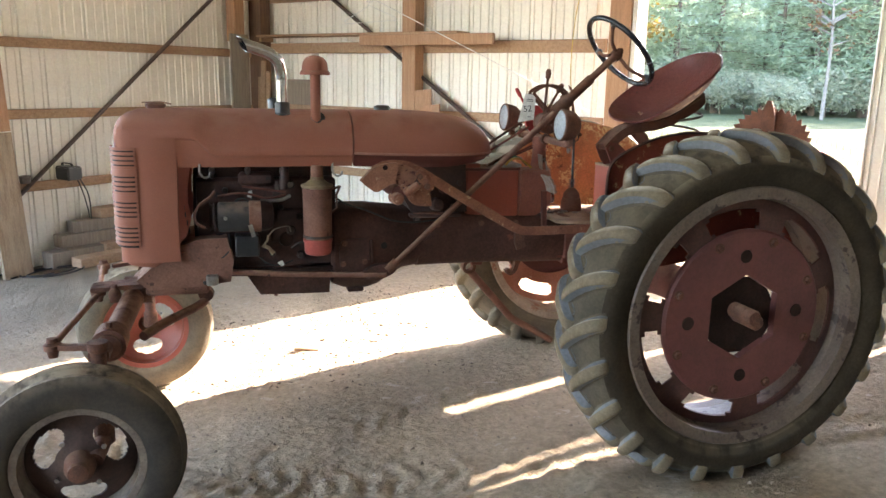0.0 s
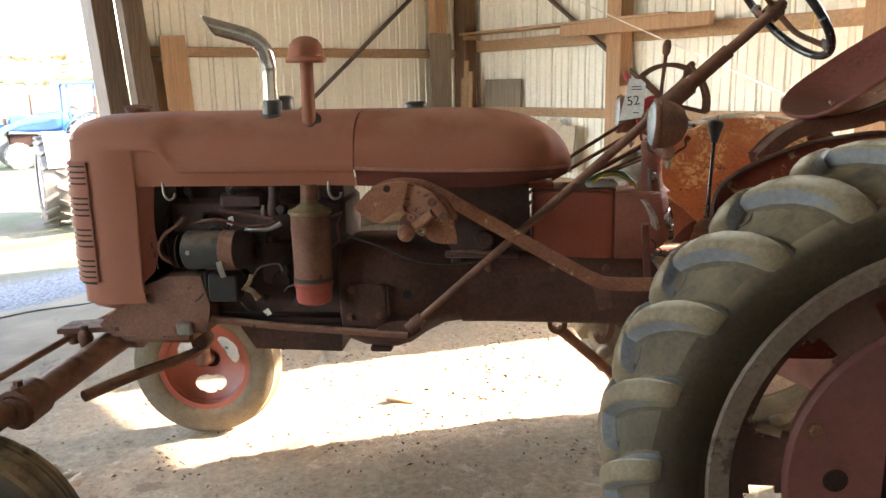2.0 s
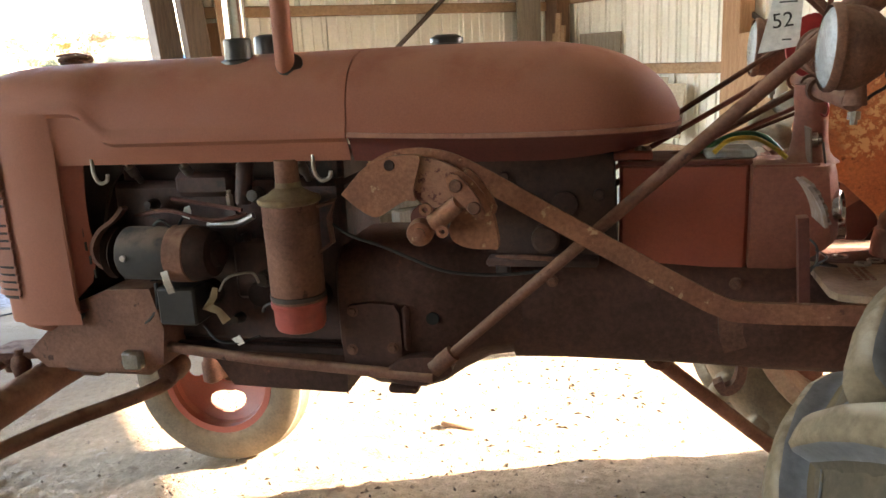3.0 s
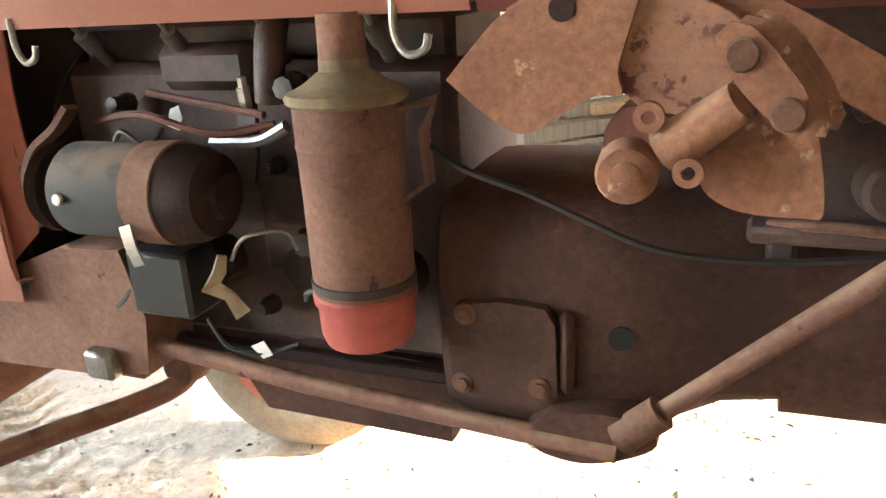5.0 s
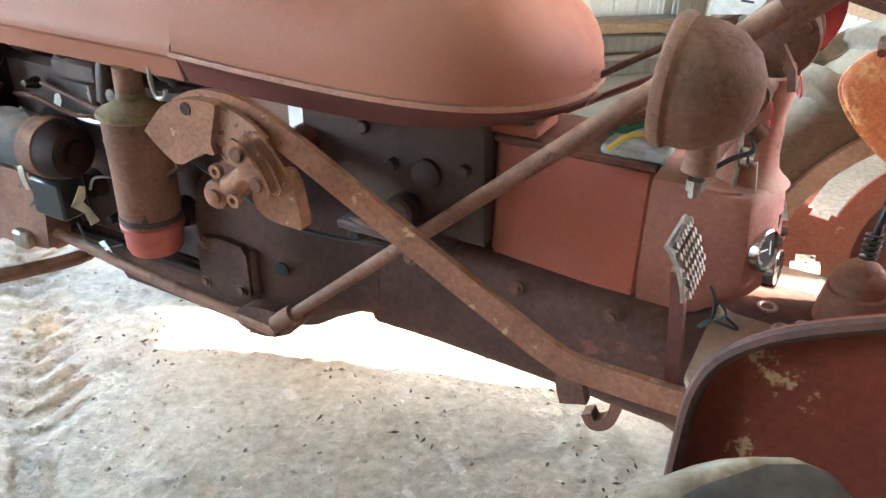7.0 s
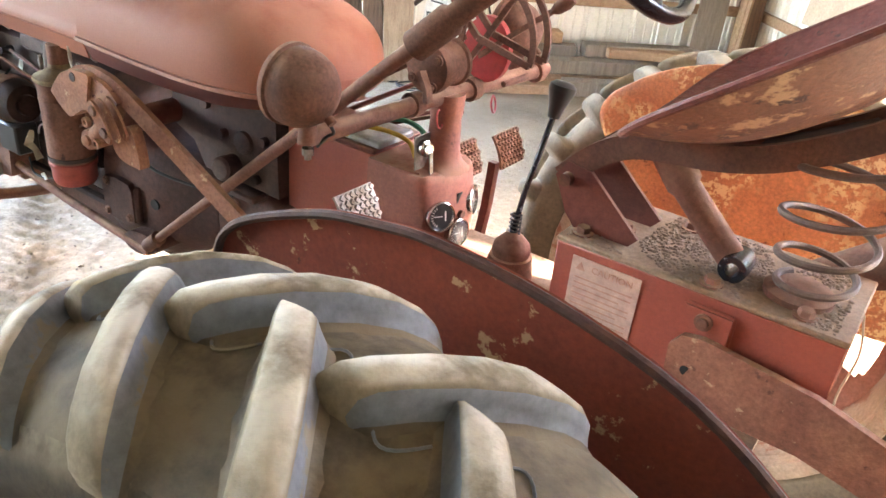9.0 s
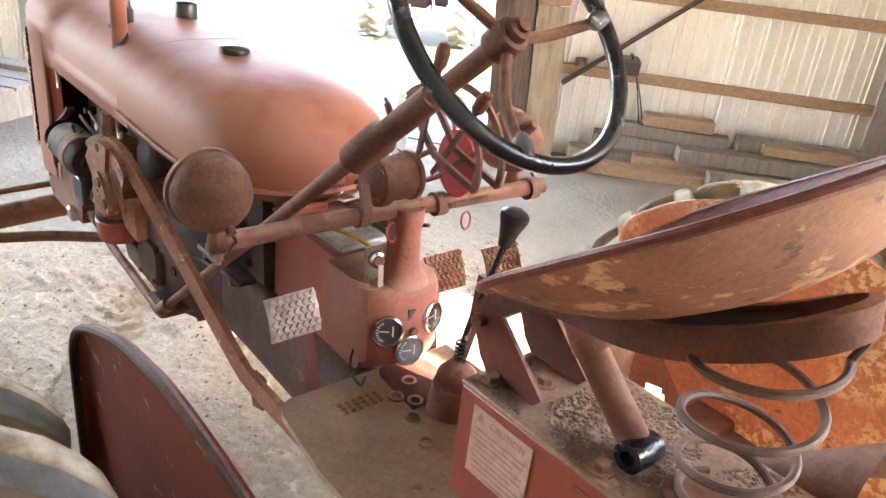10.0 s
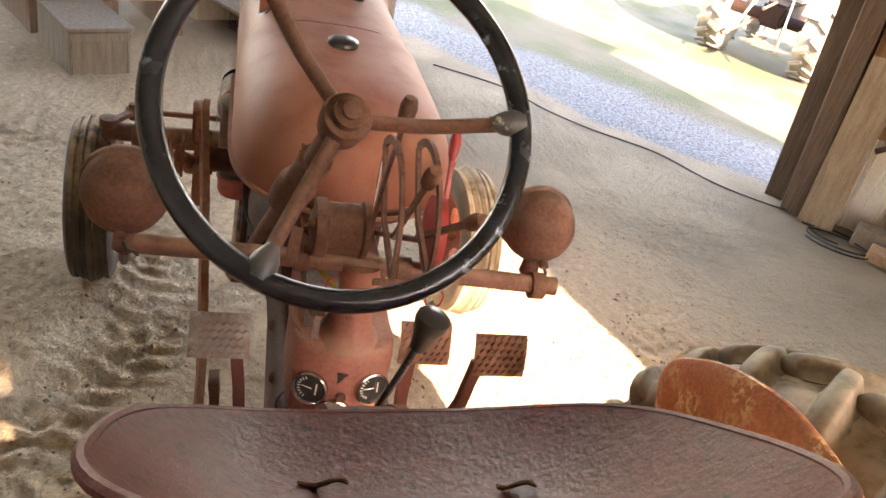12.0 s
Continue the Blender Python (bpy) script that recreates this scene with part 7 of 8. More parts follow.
for k in range(9):
    ob = part("lumber", block((-6.45 + 0.03 * rng.uniform(-1, 1), -1.45 + 0.02 * rng.uniform(-1, 1), gz(-6.4, -1.4) + 0.32 + 0.045 * k), (0.9 + 0.2 * rng.random(), 1.5, 0.038), 0.003, pose(0, 0, 0, 0, 0, 28 + rng.uniform(-3, 3)).to_3x3()), rng.choice(["wood_pale", "wood_post"]))
    tagged(ob, "pale sawn board in a stack", "lumber", "stack of lumber")
for k in (-0.55, 0.0, 0.55):
    d_ = pose(0, 0, 0, 0, 0, 28).to_3x3() @ Vector((0, k, 0))
    tagged(part("stack_bearer", block((-6.45 + d_.x, -1.45 + d_.y, gz(-6.4, -1.4) + 0.145), (1.0, 0.12, 0.30), 0.005, pose(0, 0, 0, 0, 0, 28).to_3x3()), "wood_old"), "thick bearer under the lumber stack", "bearer", "stack bearers")
pallet = thing("pallet", "long low platform of grey boards", "pallet", at=(-7.35, -0.15, gz(-7.3, -0.2)), rz=35)
for k in range(5):
    part("deck_board", block((0, -0.5 + 0.25 * k, 0.30), (2.3, 0.22, 0.03), 0.003), "wood_grey", pallet)
for x_ in (-1.0, 0.0, 1.0):
    part("bearer", block((x_, 0, 0.142), (0.16, 1.2, 0.284), 0.004), "wood_grey", pallet)
yb = thing("yellow_beam", "timber beam with worn yellow paint on the dirt", "beam", at=(-7.25, 0.72, gz(-7.2, 0.7)), rz=40)
part("beam", block((0, 0, 0.09), (1.25, 0.16, 0.18), 0.008), "yellow_paint", yb)
part("block_course", block((0, 0.02, 0.28), (1.2, 0.2, 0.19), 0.01), "wood_grey", yb)


def barrel(at, material, label):
    b_ = part("barrel", lathe([(0, 0), (0.26, 0), (0.28, 0.02), (0.285, 0.25), (0.295, 0.26), (0.295, 0.28), (0.285, 0.29), (0.285, 0.58), (0.295, 0.59), (0.295, 0.61), (0.285, 0.62), (0.275, 0.86), (0.24, 0.88), (0, 0.88)], at, (0, 0, 1), 28), material)
    return tagged(b_, label, "barrel", "barrels on the platform")


barrel((-7.55, -0.30, gz(-7.3, -0.2) + 0.316), "blue_plastic", "blue plastic barrel on the platform")
barrel((-7.95, 0.25, gz(-7.3, -0.2) + 0.316), "black", "black plastic barrel on the platform")
cage = thing("wire_cage", "thin wire mesh cage on the dirt", "cage", at=(-6.70, 0.10, gz(-6.7, 0.1)), rz=40)
for k in range(9):
    part("cage_wire", tube([(-0.36 + 0.09 * k, -0.22, 0), (-0.36 + 0.09 * k, -0.22, 0.40)], 0.003, 5), "brace", cage)
    part("cage_wire", tube([(-0.36 + 0.09 * k, 0.22, 0), (-0.36 + 0.09 * k, 0.22, 0.40)], 0.003, 5), "brace", cage)
for k in range(4):
    z_ = 0.005 + 0.13 * k
    part("cage_wire", tube([(-0.36, -0.22, z_), (0.36, -0.22, z_), (0.36, 0.22, z_), (-0.36, 0.22, z_), (-0.36, -0.22, z_)], 0.0035, 5), "brace", cage)
sack = part("paper_sack", block((-6.70, 0.10, gz(-6.7, 0.1) + 0.44), (0.62, 0.40, 0.07), 0.03, pose(0, 0, 0, 0, 0, 40).to_3x3(), seg=3), "sack")
tagged(sack, "cream paper sack on the wire cage", "sack")
chip = part("wood_chip", block((-1.43, 1.09, gz(-1.43, 1.09) + 0.012), (0.15, 0.035, 0.022), 0.006, pose(0, 0, 0, 0, 4, -8).to_3x3()), "wood")
tagged(chip, "brown wood chip on the sunlit dirt", "chip")

# crumbs of dirt and small stones ----------------------------------------
rng = random.Random(9)
verts, faces, bark_from = [], [], 0
for i in range(5200):
    near = rng.random() < 0.75
    x, y = (rng.uniform(-3.6, 0.3), rng.uniform(-1.7, 2.6)) if near else (rng.uniform(-6.5, 1.5), rng.uniform(-2, 5))
    r = 0.003 + 0.009 * rng.random() ** 4
    z = gz(x, y) + relief(x, y) + r * 0.2
    b0 = len(verts)
    a0 = rng.random() * 3
    for k in range(4):
        a = a0 + k * math.pi / 2 + rng.uniform(-0.4, 0.4)
        verts.append((x + r * math.cos(a) * rng.uniform(0.8, 1.5), y + r * math.sin(a) * rng.uniform(0.8, 1.5), z - r * 0.5))
    verts.append((x + r * 0.3 * rng.uniform(-1, 1), y + r * 0.3 * rng.uniform(-1, 1), z + r * rng.uniform(0.6, 1.0)))
    for k in range(4):
        faces.append((b0 + k, b0 + (k + 1) % 4, b0 + 4))
# dark bits of bark and straw on the sunlit dirt
for i in range(900):
    x, y = rng.uniform(-2.9, 0.1), rng.uniform(0.3, 2.3)
    if noise.noise(Vector((x * 1.6, y * 1.6, 4.0))) < -0.05:
        continue
    a, lng, wid = rng.uniform(0, math.pi), rng.uniform(0.006, 0.022), rng.uniform(0.002, 0.006)
    d, e = Vector((math.cos(a), math.sin(a), 0)) * lng, Vector((-math.sin(a), math.cos(a), 0)) * wid
    c = Vector((x, y, gz(x, y) + relief(x, y) + 0.001))
    b0 = len(verts)
    verts += [tuple(p) for p in (c - d, c - e, c + d, c + e, c + Vector((0, 0, wid * 1.6)))]
    faces += [(b0 + k, b0 + (k + 1) % 4, b0 + 4) for k in range(4)]
    bark_from = bark_from or len(faces) - 4
me = bpy.data.meshes.new("dirt_crumb")
me.from_pydata(verts, [], faces)
me.materials.append(M["crumb"])
me.materials.append(mat("dark_bark_bit", (0.12, 0.085, 0.06), (0.07, 0.05, 0.035), rough=0.95, scale=40, bump=0))
me.polygons.foreach_set("material_index", [0] * bark_from + [1] * (len(faces) - bark_from))
tagged(new("dirt_crumb", me), "loose crumbs of dry dirt and small stones", "dirt", kind="stuff")

# outside: trees, house, parked machines -----------------------------------
def leaf_mat(name, a, b, tr=0.35):
    m = bpy.data.materials.new(name)
    m.use_nodes = True
    n, l = m.node_tree.nodes, m.node_tree.links
    bs = n["Principled BSDF"]
    geo = n.new("ShaderNodeNewGeometry")
    x = n.new("ShaderNodeMix")
    x.data_type = "RGBA"
    x.inputs[6].default_value, x.inputs[7].default_value = (*a, 1), (*b, 1)
    l.new(geo.outputs["Random Per Island"], x.inputs[0])
    l.new(x.outputs[2], bs.inputs["Base Color"])
    bs.inputs["Roughness"].default_value = 0.6
    t = n.new("ShaderNodeBsdfTranslucent")
    l.new(x.outputs[2], t.inputs["Color"])
    mx = n.new("ShaderNodeMixShader")
    mx.inputs[0].default_value = tr
    l.new(bs.outputs[0], mx.inputs[1])
    l.new(t.outputs[0], mx.inputs[2])
    l.new(mx.outputs[0], n["Material Output"].inputs["Surface"])
    return m


# pine and shrub greens are paled to stand for distance haze
M["pine"] = leaf_mat("hazed_pine_needles", (0.22, 0.30, 0.19), (0.33, 0.40, 0.26), 0.5)
M["leaf_yellow"] = leaf_mat("yellow_leaves", (0.17, 0.105, 0.015), (0.12, 0.095, 0.018), 0.5)
M["leaf_brown"] = leaf_mat("autumn_leaves", (0.13, 0.060, 0.024), (0.10, 0.075, 0.028), 0.4)
M["leaf_green"] = leaf_mat("hazed_green_leaves", (0.30, 0.34, 0.24), (0.44, 0.45, 0.32), 0.5)
M["bark"] = mat("bark", (0.16, 0.12, 0.09), (0.09, 0.07, 0.055), rough=0.9, scale=2, grain=18, bump=0.5, stretch=(3, 3, 0.6))
M["birch"] = mat("birch_bark", (0.20, 0.185, 0.16), (0.13, 0.115, 0.095), rough=0.8, scale=4, grain=14, bump=0.2, stretch=(1, 1, 4))


def tufts(rng, spots, size, per, spread, slim=0.45):
    """Small bent leaf pieces round each spot; every piece is an island of its own."""
    verts, faces = [], []
    for p, s in spots:
        for _ in range(per):
            c = Vector(p) + Vector((rng.gauss(0, spread * s), rng.gauss(0, spread * s), rng.gauss(0, spread * s * 0.55)))
            d = Vector((rng.uniform(-1, 1), rng.uniform(-1, 1), rng.uniform(-0.7, 0.5))).normalized()
            e = d.cross(Vector((rng.uniform(-1, 1), rng.uniform(-1, 1), rng.uniform(-1, 1)))).normalized()
            z = size * rng.uniform(0.6, 1.4)
            b = len(verts)
            verts += [c - d * z, c + e * z * slim + Vector((0, 0, -0.1 * z)), c + d * z, c - e * z * slim + Vector((0, 0, -0.1 * z))]
            faces += [(b, b + 1, b + 3), (b + 1, b + 2, b + 3)]
    me = bpy.data.meshes.new("crown")
    me.from_pydata([tuple(v) for v in verts], [], faces)
    return me


def conifer(seed, h, r):
    rng = random.Random(seed)
    tree = thing("pine_tree", "tall hazy green pine at the edge of the field", "tree", "forest edge")
    part("trunk", tube([(0, 0, -0.3), (0.05, 0, h * 0.4), (0, 0.06, h * 0.98)], [h * 0.018, h * 0.012, 0.02], 8), "bark", tree)
    spots = []
    bm = bmesh.new()
    z = h * 0.10
    while z < h * 0.99:
        k = z / h
        reach = r * (1 - k) ** 0.75 * (0.55 + 0.45 * min(1, k * 4))
        for j in range(rng.randint(4, 6)):
            a = rng.uniform(0, 2 * math.pi)
            q = reach * rng.uniform(0.6, 1.15)
            tip = Vector((q * math.cos(a), q * math.sin(a), z - q * 0.12 + rng.uniform(0, 0.25) * q))
            tube([(0, 0, z), tip * 0.5 + Vector((0, 0, z * 0.5 + 0.03 * q)), tip], [0.035, 0.022, 0.008], 4, bm, caps=False)
            n = max(2, int(q / 0.55))
            for i in range(n):
                f = 0.35 + 0.65 * (i + rng.random()) / n
                spots.append((Vector((0, 0, z)).lerp(tip, f), 0.7 + 0.6 * f))
        z += h * rng.uniform(0.035, 0.055)
    tagged(part("branching", bm, "bark", tree), kind="stuff")
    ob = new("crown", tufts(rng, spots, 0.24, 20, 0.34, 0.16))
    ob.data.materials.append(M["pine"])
    ob.parent = tree
    return tree


def leafy(seed, h, r, leaf, label, bark="bark", per=10, bare=0.0, stout=1.0):
    rng = random.Random(seed)
    tree = thing("leafy_tree", label, "tree", "field trees")
    part("trunk", tube([(0, 0, -0.3), (0.1, 0, h * 0.3), (-0.05, 0.1, h * 0.62), (0.05, 0.1, h * 0.9)], [h * 0.02 * stout, h * 0.014 * stout, h * 0.009 * stout, 0.02], 8), bark, tree)
    spots = []
    bm = bmesh.new()
    for i in range(34):
        z = h * rng.uniform(0.28, 0.88)
        a = rng.uniform(0, 2 * math.pi)
        q = r * math.sin(math.pi * clampf((z / h - 0.12) / 0.95, 0.05, 0.95)) * rng.uniform(0.6, 1.1)
        tip = Vector((q * math.cos(a), q * math.sin(a), z + q * rng.uniform(0.25, 0.7)))
        tube([(0, 0, z), tip * 0.5 + Vector((0, 0, z * 0.5)), tip], [0.05, 0.03, 0.01], 4, bm, caps=False)
        if rng.random() > bare:
            for f in (0.45, 0.65, 0.85, 1.0):
                spots.append((Vector((0, 0, z)).lerp(tip, f), 1.0))
    tagged(part("branching", bm, bark, tree), kind="stuff")
    ob = new("crown", tufts(rng, spots, 0.13, per * 2, 0.40))
    ob.data.materials.append(M[leaf])
    ob.parent = tree
    return tree


def put(tree, x, y, s=1.0, rz=0.0, first=False):
    m = Matrix.Translation((x, y, gz(x, y) + hill(x, y))) @ pose(0, 0, 0, 0, 0, rz) @ Matrix.Diagonal((s, s, s, 1))
    if first:
        tree.matrix_basis = m
        return tree
    return copy_thing(tree, m)


rng = random.Random(21)
pines = [conifer(1, 13.0, 3.4), conifer(2, 11.5, 3.8), conifer(3, 14.5, 3.2)]
placed = [False] * 3
for row, (dist, count) in enumerate(((44, 15), (49, 14), (55, 12))):
    for k in range(count):
        az = radians(31 + (k + 0.5 * (row % 2) + rng.uniform(-0.3, 0.3)) * 42 / count)
        x, y = -1.0 + dist * math.cos(az) * rng.uniform(0.97, 1.06), -2.0 + dist * math.sin(az)
        i = rng.randrange(3)
        put(pines[i], x, y, rng.uniform(0.75, 1.05) * (1 + 0.06 * row), rng.uniform(0, 360), not placed[i])
        placed[i] = True
# backdrop for the wood behind the forest edge, haze painted in as pale green
bm = bmesh.new()
ring = []
for k in range(61):
    az = radians(22 + k)
    top = 15.0 + 2.5 * noise.noise(Vector((k * 0.6, 3.1, 0))) + 1.6 * noise.noise(Vector((k * 1.9, 7.7, 0)))
    ring.append([Vector((66 * math.cos(az), 66 * math.sin(az), -1.0)), Vector((66 * math.cos(az), 66 * math.sin(az), 5.0)), Vector((67 * math.cos(az), 67 * math.sin(az), top))])
back = new("backdrop", finish(loft(ring, bm, loop=False), "backdrop", mat("far_hazed_wood", (0.34, 0.41, 0.34), (0.24, 0.30, 0.26), rough=0.9, scale=0.5, spread=0.4, grain=2.2, grain_amount=0.45, bump=0), 60))
tagged(back, "haze-paled green wood on a backdrop far behind the field", "woods", kind="structure")
yellow = leafy(5, 9.5, 3.0, "leaf_yellow", "yellow autumn tree at the edge of the field", per=14)
put(yellow, 16.6, 31.5, 1.0, 0, True)
put(yellow, 14.6, 33.0, 0.9, 120)
birch = leafy(8, 11.0, 2.2, "leaf_brown", "slender pale birch with few leaves", "birch", 3, 0.6, 0.45)
put(birch, 25.0, 27.2, 0.95, 0, True)
put(birch, 33.5, 25.5, 0.8, 140)
bush = leafy(12, 2.4, 1.5, "leaf_green", "low green shrub at the edge of the field", per=12)
put(bush, 20.0, 33.0, 0.8, 0, True)
for k in range(30):
    az = radians(32 + k * 1.36 + rng.uniform(-0.5, 0.5))
    d_ = 42.0 + rng.uniform(-0.8, 2.5)
    put(bush, -1 + d_ * math.cos(az), -2 + d_ * math.sin(az), rng.uniform(0.45, 1.25), rng.uniform(0, 360))
# far western hills: autumn woods, garden trees and a white house
brown = leafy(15, 9.0, 4.0, "leaf_brown", "autumn brown tree on the far hill", per=9)
put(brown, -110, 152, 0.95, 0, True)
for k in range(60):
    a = radians(112 + k * 0.6)
    d_ = 190 + rng.uniform(-8, 14)
    put(brown if k % 4 else yellow, d_ * math.cos(a), d_ * math.sin(a), rng.uniform(0.7, 1.0), rng.uniform(0, 360))
for k in range(22):
    a = radians(119 + k * 0.55)
    d_ = 152 + rng.uniform(-4, 4)
    put(bush, d_ * math.cos(a), d_ * math.sin(a), rng.uniform(0.7, 1.3), rng.uniform(0, 360))
put(yellow, -104, 130, 0.55, 40)
put(brown, -98, 128, 0.5, 200)

hx, hy = -93.8, 134.2
house = thing("house", "white gabled farmhouse beyond the field", "house", at=(hx, hy, gz(hx, hy) + hill(hx, hy) - 0.2), rz=33)
part("wall", block((0, 0, 1.6), (9.0, 6.0, 3.4), 0.02), "white", house)
part("gable", plate([(-4.5, -3.0, 3.3), (4.5, -3.0, 3.3), (0.0, -3.0, 5.6)], (0, 6.0, 0)), "white", house)
for s_ in (-1, 1):
    part("roof", plate([(s_ * 4.9, -3.3, 3.15), (0, -3.3, 5.75), (0, 3.3, 5.75), (s_ * 4.9, 3.3, 3.15)], (0, 0, 0.12)), "roof_grey", house)
for x_ in (-2.8, 0.0, 2.8):
    wd = part("window", block((x_, -3.02, 1.8), (1.0, 0.06, 1.3), 0.01), "dial", house)
    part("frame", block((x_, -3.04, 1.1), (1.2, 0.1, 0.12), 0.01), "white", wd)
shed = thing("lean_to", "low shed with a pale blue roof beside the house", "shed", at=(hx + 9.0, hy + 1.0, gz(hx, hy) + hill(hx, hy) - 0.1), rz=33)
part("wall", block((0, 0, 0.9), (6.0, 3.0, 1.8), 0.02), "wood_grey", shed)
part("roof", block((0, 0, 1.95), (7.0, 4.0, 0.12), 0.02, pose(0, 0, 0, 8, 0, 0).to_3x3()), "pale_blue", shed)


def small_wheel(parent, name, at, r, w, tread=True, lug_count=18):
    """A parked machine's wheel: tyre with bars, and a rim."""
    tyre = part(name, lathe([(r * 0.62, -w / 2), (r * 0.85, -w / 2 * 1.05), (r * 0.95, -w * 0.45), (r * 0.97, 0), (r * 0.95, w * 0.45), (r * 0.85, w / 2 * 1.05), (r * 0.62, w / 2)], (0, 0, 0), (0, 1, 0), 40), "tyre_pale", parent, "dusty pale tractor tyre")
    tyre.matrix_basis = Matrix.Translation(at)
    if tread:
        for k in range(lug_count):
            for s_ in (-1, 1):
                a = 2 * math.pi * (k + (0.5 if s_ > 0 else 0)) / lug_count
                p = [Vector(((r * 0.985) * math.sin(a + t_), s_ * w * f, (r * 0.985) * math.cos(a + t_))) for f, t_ in ((0.0, 0.0), (0.3, 0.09), (0.5, 0.16))]
                part("lug", strap(p, r * 0.075, r * 0.06, (math.cos(a), 0, -math.sin(a))), "tyre_pale", tyre)
    part("rim", lathe([(0, -0.02), (r * 0.35, -0.03), (r * 0.6, -w * 0.35), (r * 0.64, -w * 0.45), (r * 0.64, w * 0.45), (r * 0.6, w * 0.35), (r * 0.35, 0.03), (0, 0.02)], (0, 0, 0), (0, 1, 0), 28), "white", tyre)
    return tyre


def parked_tractor(at, rz, hood_mat, label, loader=False, canopy=False, s=1.0):
    """A tractor seen from behind or the side: its nose points along -x before it is turned."""
    t = thing("parked_tractor", label, "tractor", "parked tractors", at=at, rz=rz)
    t.scale = (s, s, s)
    part("chassis", block((-0.9, 0, 0.75), (2.2, 0.34, 0.36), 0.04, seg=2), "engine", t)
    part("hood", block((-1.25, 0, 1.18), (1.5, 0.55, 0.5), 0.10, seg=3), hood_mat, t, "painted engine hood")
    part("grille", block((-2.02, 0, 1.12), (0.06, 0.5, 0.5), 0.02), "engine", t)
    for s_ in (-1, 1):
        small_wheel(t, "rear_wheel", (0, s_ * 0.74, 0.70), 0.70, 0.36)
        small_wheel(t, "front_wheel", (-1.85, s_ * 0.62, 0.36), 0.36, 0.20, lug_count=14)
        part("fender", strap([(0.55 * math.cos(a) * 1.35, s_ * 0.66, 0.70 + 0.76 * math.sin(a)) for a in [radians(v) for v in range(20, 171, 15)]], 0.34, 0.02, (0, 1, 0)), hood_mat, t)
    part("axle", tube([(0, -0.7, 0.7), (0, 0.7, 0.7)], 0.09, 12), "engine", t)
    part("front_axle", tube([(-1.85, -0.6, 0.4), (-1.85, 0.6, 0.4)], 0.05, 10), "engine", t)
    seat_ = part("seat", block((0.05, 0, 1.28), (0.42, 0.46, 0.10), 0.04, seg=2), "black", t)
    part("backrest", block((0.27, 0, 1.46), (0.08, 0.44, 0.34), 0.03, seg=2), "black", seat_)
    part("steering_column", tube([(-0.45, 0, 1.35), (-0.30, 0, 1.62)], 0.03, 8), "engine", t)
    part("steering_wheel", lathe([(0.19 + 0.015 * math.cos(a), 0.015 * math.sin(a)) for a in [2 * math.pi * i / 8 for i in range(8)]], (-0.28, 0, 1.64), (0.5, 0, 0.85), 24, close=True), "black", t)
    part("exhaust", tube([(-1.3, 0.2, 1.4), (-1.3, 0.2, 2.0)], 0.03, 8), "rust", t)
    for s_ in (-1, 1):
        part("link_arm", tube([(0.15, s_ * 0.22, 0.62), (0.95, s_ * 0.40, 0.42)], 0.025, 8), "rust", t)
        part("lift_rod", tube([(0.30, s_ * 0.24, 1.05), (0.62, s_ * 0.34, 0.52)], 0.018, 8), "white", t)
    part("top_link", tube([(0.2, 0, 0.95), (0.85, 0, 0.90)], 0.022, 8), "rust", t)
    part("drawbar", block((0.55, 0, 0.42), (0.75, 0.10, 0.03), 0.005), "rust", t)
    if canopy:
        for x_ in (-0.45, 0.45):
            for s_ in (-1, 1):
                part("canopy_post", block((x_, s_ * 0.48, 1.75), (0.06, 0.06, 1.0), 0.01), hood_mat, t)
        part("canopy", block((0, 0, 2.28), (1.35, 1.2, 0.08), 0.03, seg=2), hood_mat, t, "flat canopy roof")
    if loader:
        for s_ in (-1, 1):
            part("loader_arm", strap(smooth_line([(-0.55, s_ * 0.5, 1.45), (-1.6, s_ * 0.5, 1.30), (-2.5, s_ * 0.5, 0.85), (-2.85, s_ * 0.5, 0.35)], 4), 0.14, 0.08, (0, 0, 1)), hood_mat, t)
            part("loader_post", block((-0.6, s_ * 0.5, 1.1), (0.16, 0.12, 0.75), 0.02), hood_mat, t)
            part("loader_ram", tube([(-0.75, s_ * 0.5, 0.9), (-2.0, s_ * 0.5, 1.0)], 0.035, 8), "steel", t)
        bk = [(-2.85, 0, 0.12), (-2.9, 0, 0.62), (-3.2, 0, 0.60), (-3.55, 0, 0.06), (-3.5, 0, 0.03)]
        part("bucket", plate([(x_, -0.8, z_) for x_, y_, z_ in bk], (0, 1.6, 0)), "steel", t, "worn steel loader bucket")
    return t


def yard(u, v):
    p = uv(u, v)
    return (p.x, p.y, gz(p.x, p.y) + hill(p.x, p.y))


HEAD = math.degrees(math.atan2(UX.y, UX.x))     # noses point away from the barn
parked_tractor(yard(-6.2, 5.70), HEAD, "white", "parked pale tractor with dusty bar-tread tyres", s=1.0)
t2 = parked_tractor(yard(-6.2, 2.80), HEAD - 4, "white", "parked pale tractor with red rear implement", s=1.0)
part("mower_deck", block((1.05, 0, 0.45), (0.5, 1.2, 0.22), 0.04, seg=2), "bright_red", t2, "red rear mower deck")
part("gear_housing", lathe([(0, -0.1), (0.12, -0.1), (0.13, 0.08), (0.05, 0.12), (0, 0.12)], (1.1, 0, 0.66), (0, 0, 1), 20), "bright_red", t2)
for s_ in (-1, 1):
    part("mast", strap([(0.95, s_ * 0.3, 0.5), (0.95, 0, 1.0)], 0.05, 0.03, (1, 0, 0)), "rust", t2)
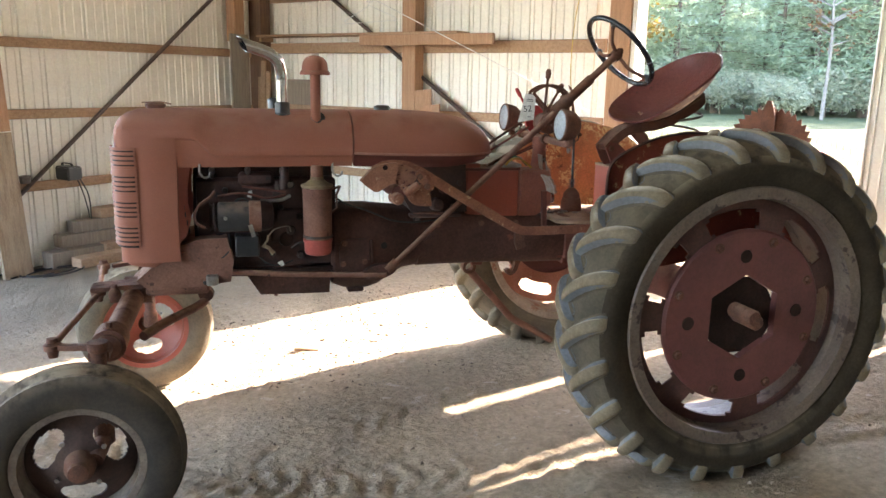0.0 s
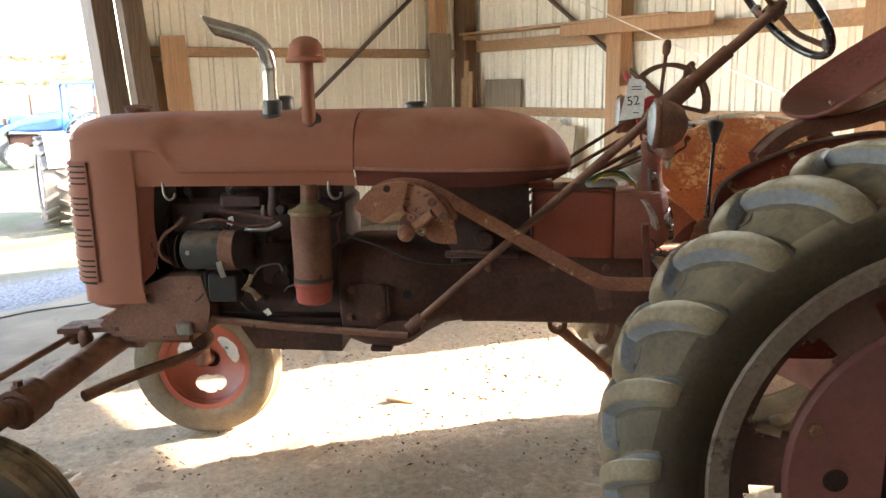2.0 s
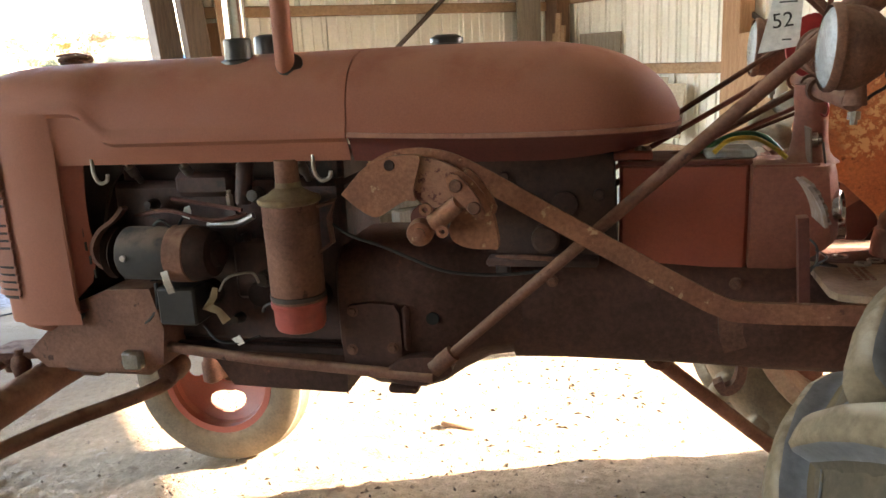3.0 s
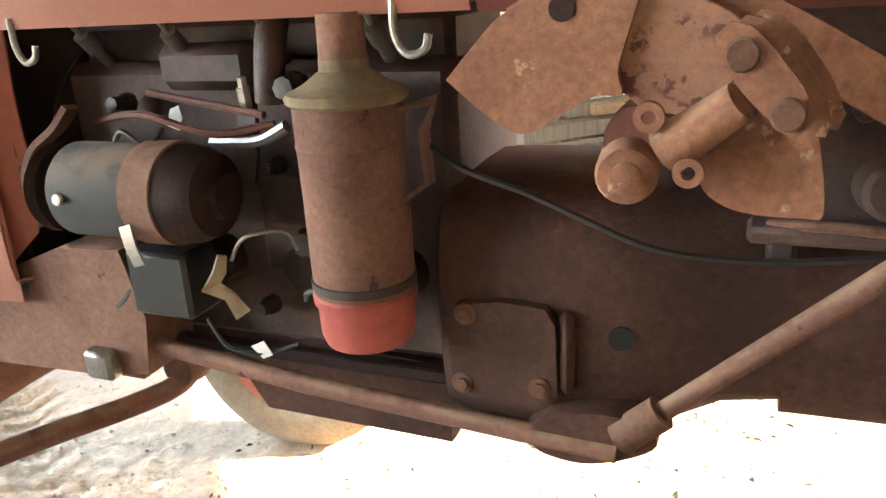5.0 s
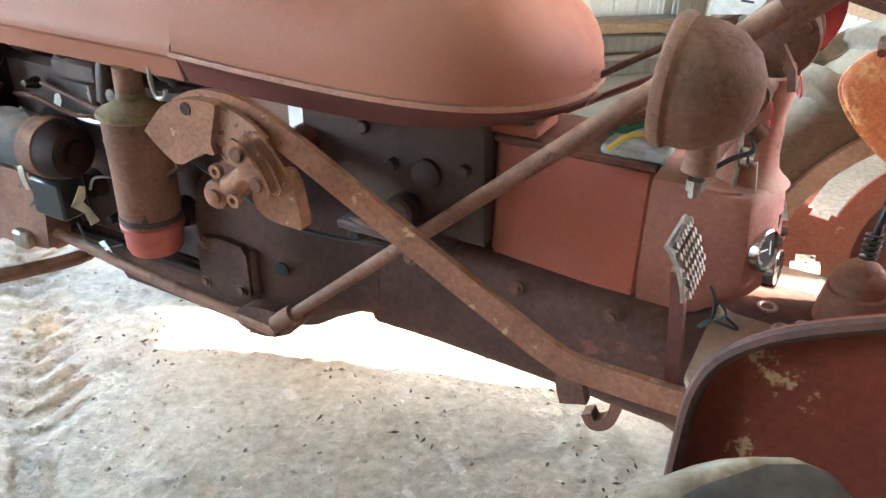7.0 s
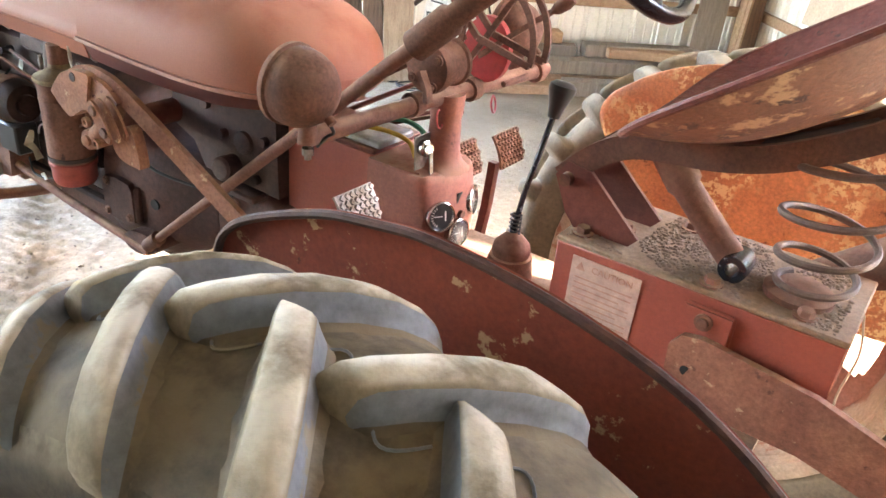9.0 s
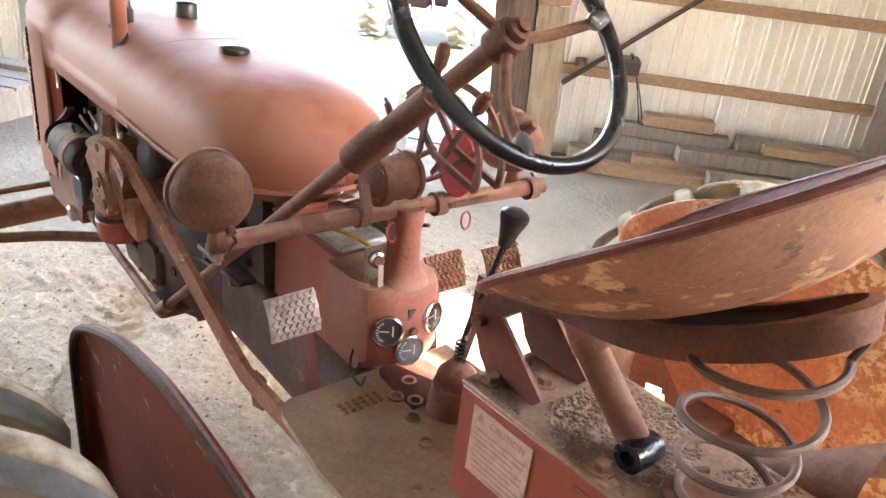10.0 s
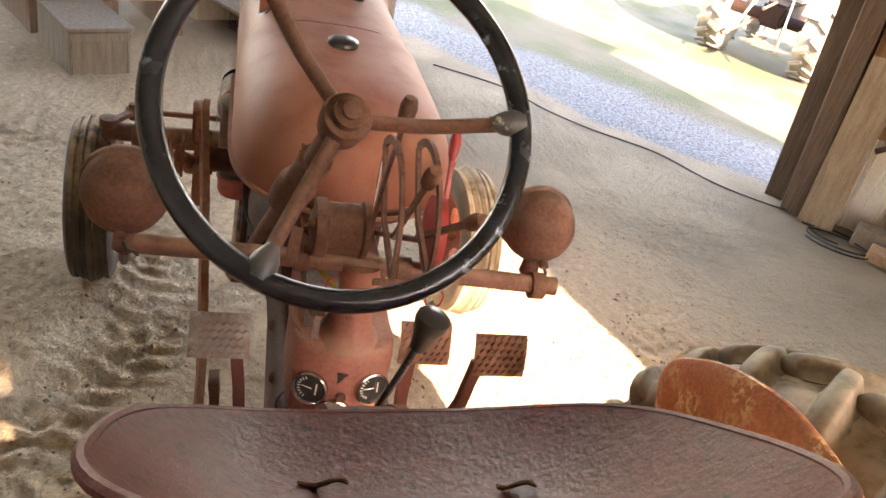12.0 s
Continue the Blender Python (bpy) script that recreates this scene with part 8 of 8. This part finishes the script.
parked_tractor((-13.9, 20.0, gz(-13.9, 20.0) + hill(-13.9, 20.0)), 42, "blue", "blue compact tractor with front loader and canopy", True, True, 1.05)

# saw blade of a cordwood saw standing behind the tractor
saw = thing("cordwood_saw", "rusty circular saw blade on a low stand", "saw", at=(2.35, 1.85, gz(2.35, 1.85)), rz=-45)
teeth = []
for k in range(72):
    a = 2 * math.pi * k / 72
    r = 0.335 if k % 2 else 0.30
    a2 = a + (0.04 if k % 2 else 0)
    teeth.append((r * math.cos(a2), 0.0, 0.96 + r * math.sin(a2)))
part("blade", plate(teeth, (0, 0.006, 0)), "rust", saw, "rusty toothed saw blade")
part("guard", plate([(-0.08, -0.02, 1.06), (-0.06, -0.02, 1.26), (-0.03, -0.02, 1.345), (0.0, -0.02, 1.34), (0.03, -0.02, 1.25), (0.05, -0.02, 1.05)], (0, -0.03, 0), bevel=0.004), "rust", saw)
part("arbor", tube([(0, -0.3, 0.96), (0, 0.4, 0.96)], 0.03, 12), "rust", saw)
for x_ in (-0.35, 0.35):
    for y_ in (-0.25, 0.35):
        part("leg", block((x_, y_, 0.45), (0.05, 0.05, 0.9), 0.004), "rust", saw)
part("table", block((0, 0.3, 0.92), (0.85, 0.3, 0.04), 0.004), "red_clean", saw)

# dry weeds and grass outside the open bay
rng = random.Random(33)
verts, faces = [], []
for i in range(9000):
    u, v = rng.uniform(-6, 16), -1.2 - 16 * rng.random() ** 1.5
    p = uv(u, v)
    h = rng.uniform(0.08, 0.30) * (1.5 if rng.random() < 0.06 else 1.0)
    a, lean = rng.uniform(0, 6.28), rng.uniform(-0.12, 0.12)
    b = len(verts)
    w_ = 0.006 + 0.01 * rng.random()
    verts += [(p.x - w_ * math.cos(a), p.y - w_ * math.sin(a), p.z - 0.02), (p.x + w_ * math.cos(a), p.y + w_ * math.sin(a), p.z - 0.02), (p.x + lean, p.y + lean * 0.6, p.z + h)]
    faces.append((b, b + 1, b + 2))
me = bpy.data.meshes.new("grass")
me.from_pydata(verts, [], faces)
me.materials.append(leaf_mat("dry_grass", (0.36, 0.28, 0.10), (0.16, 0.20, 0.05), 0.3))
tagged(new("grass", me), "dry pale grass and weeds outside the bay", "grass", kind="stuff")
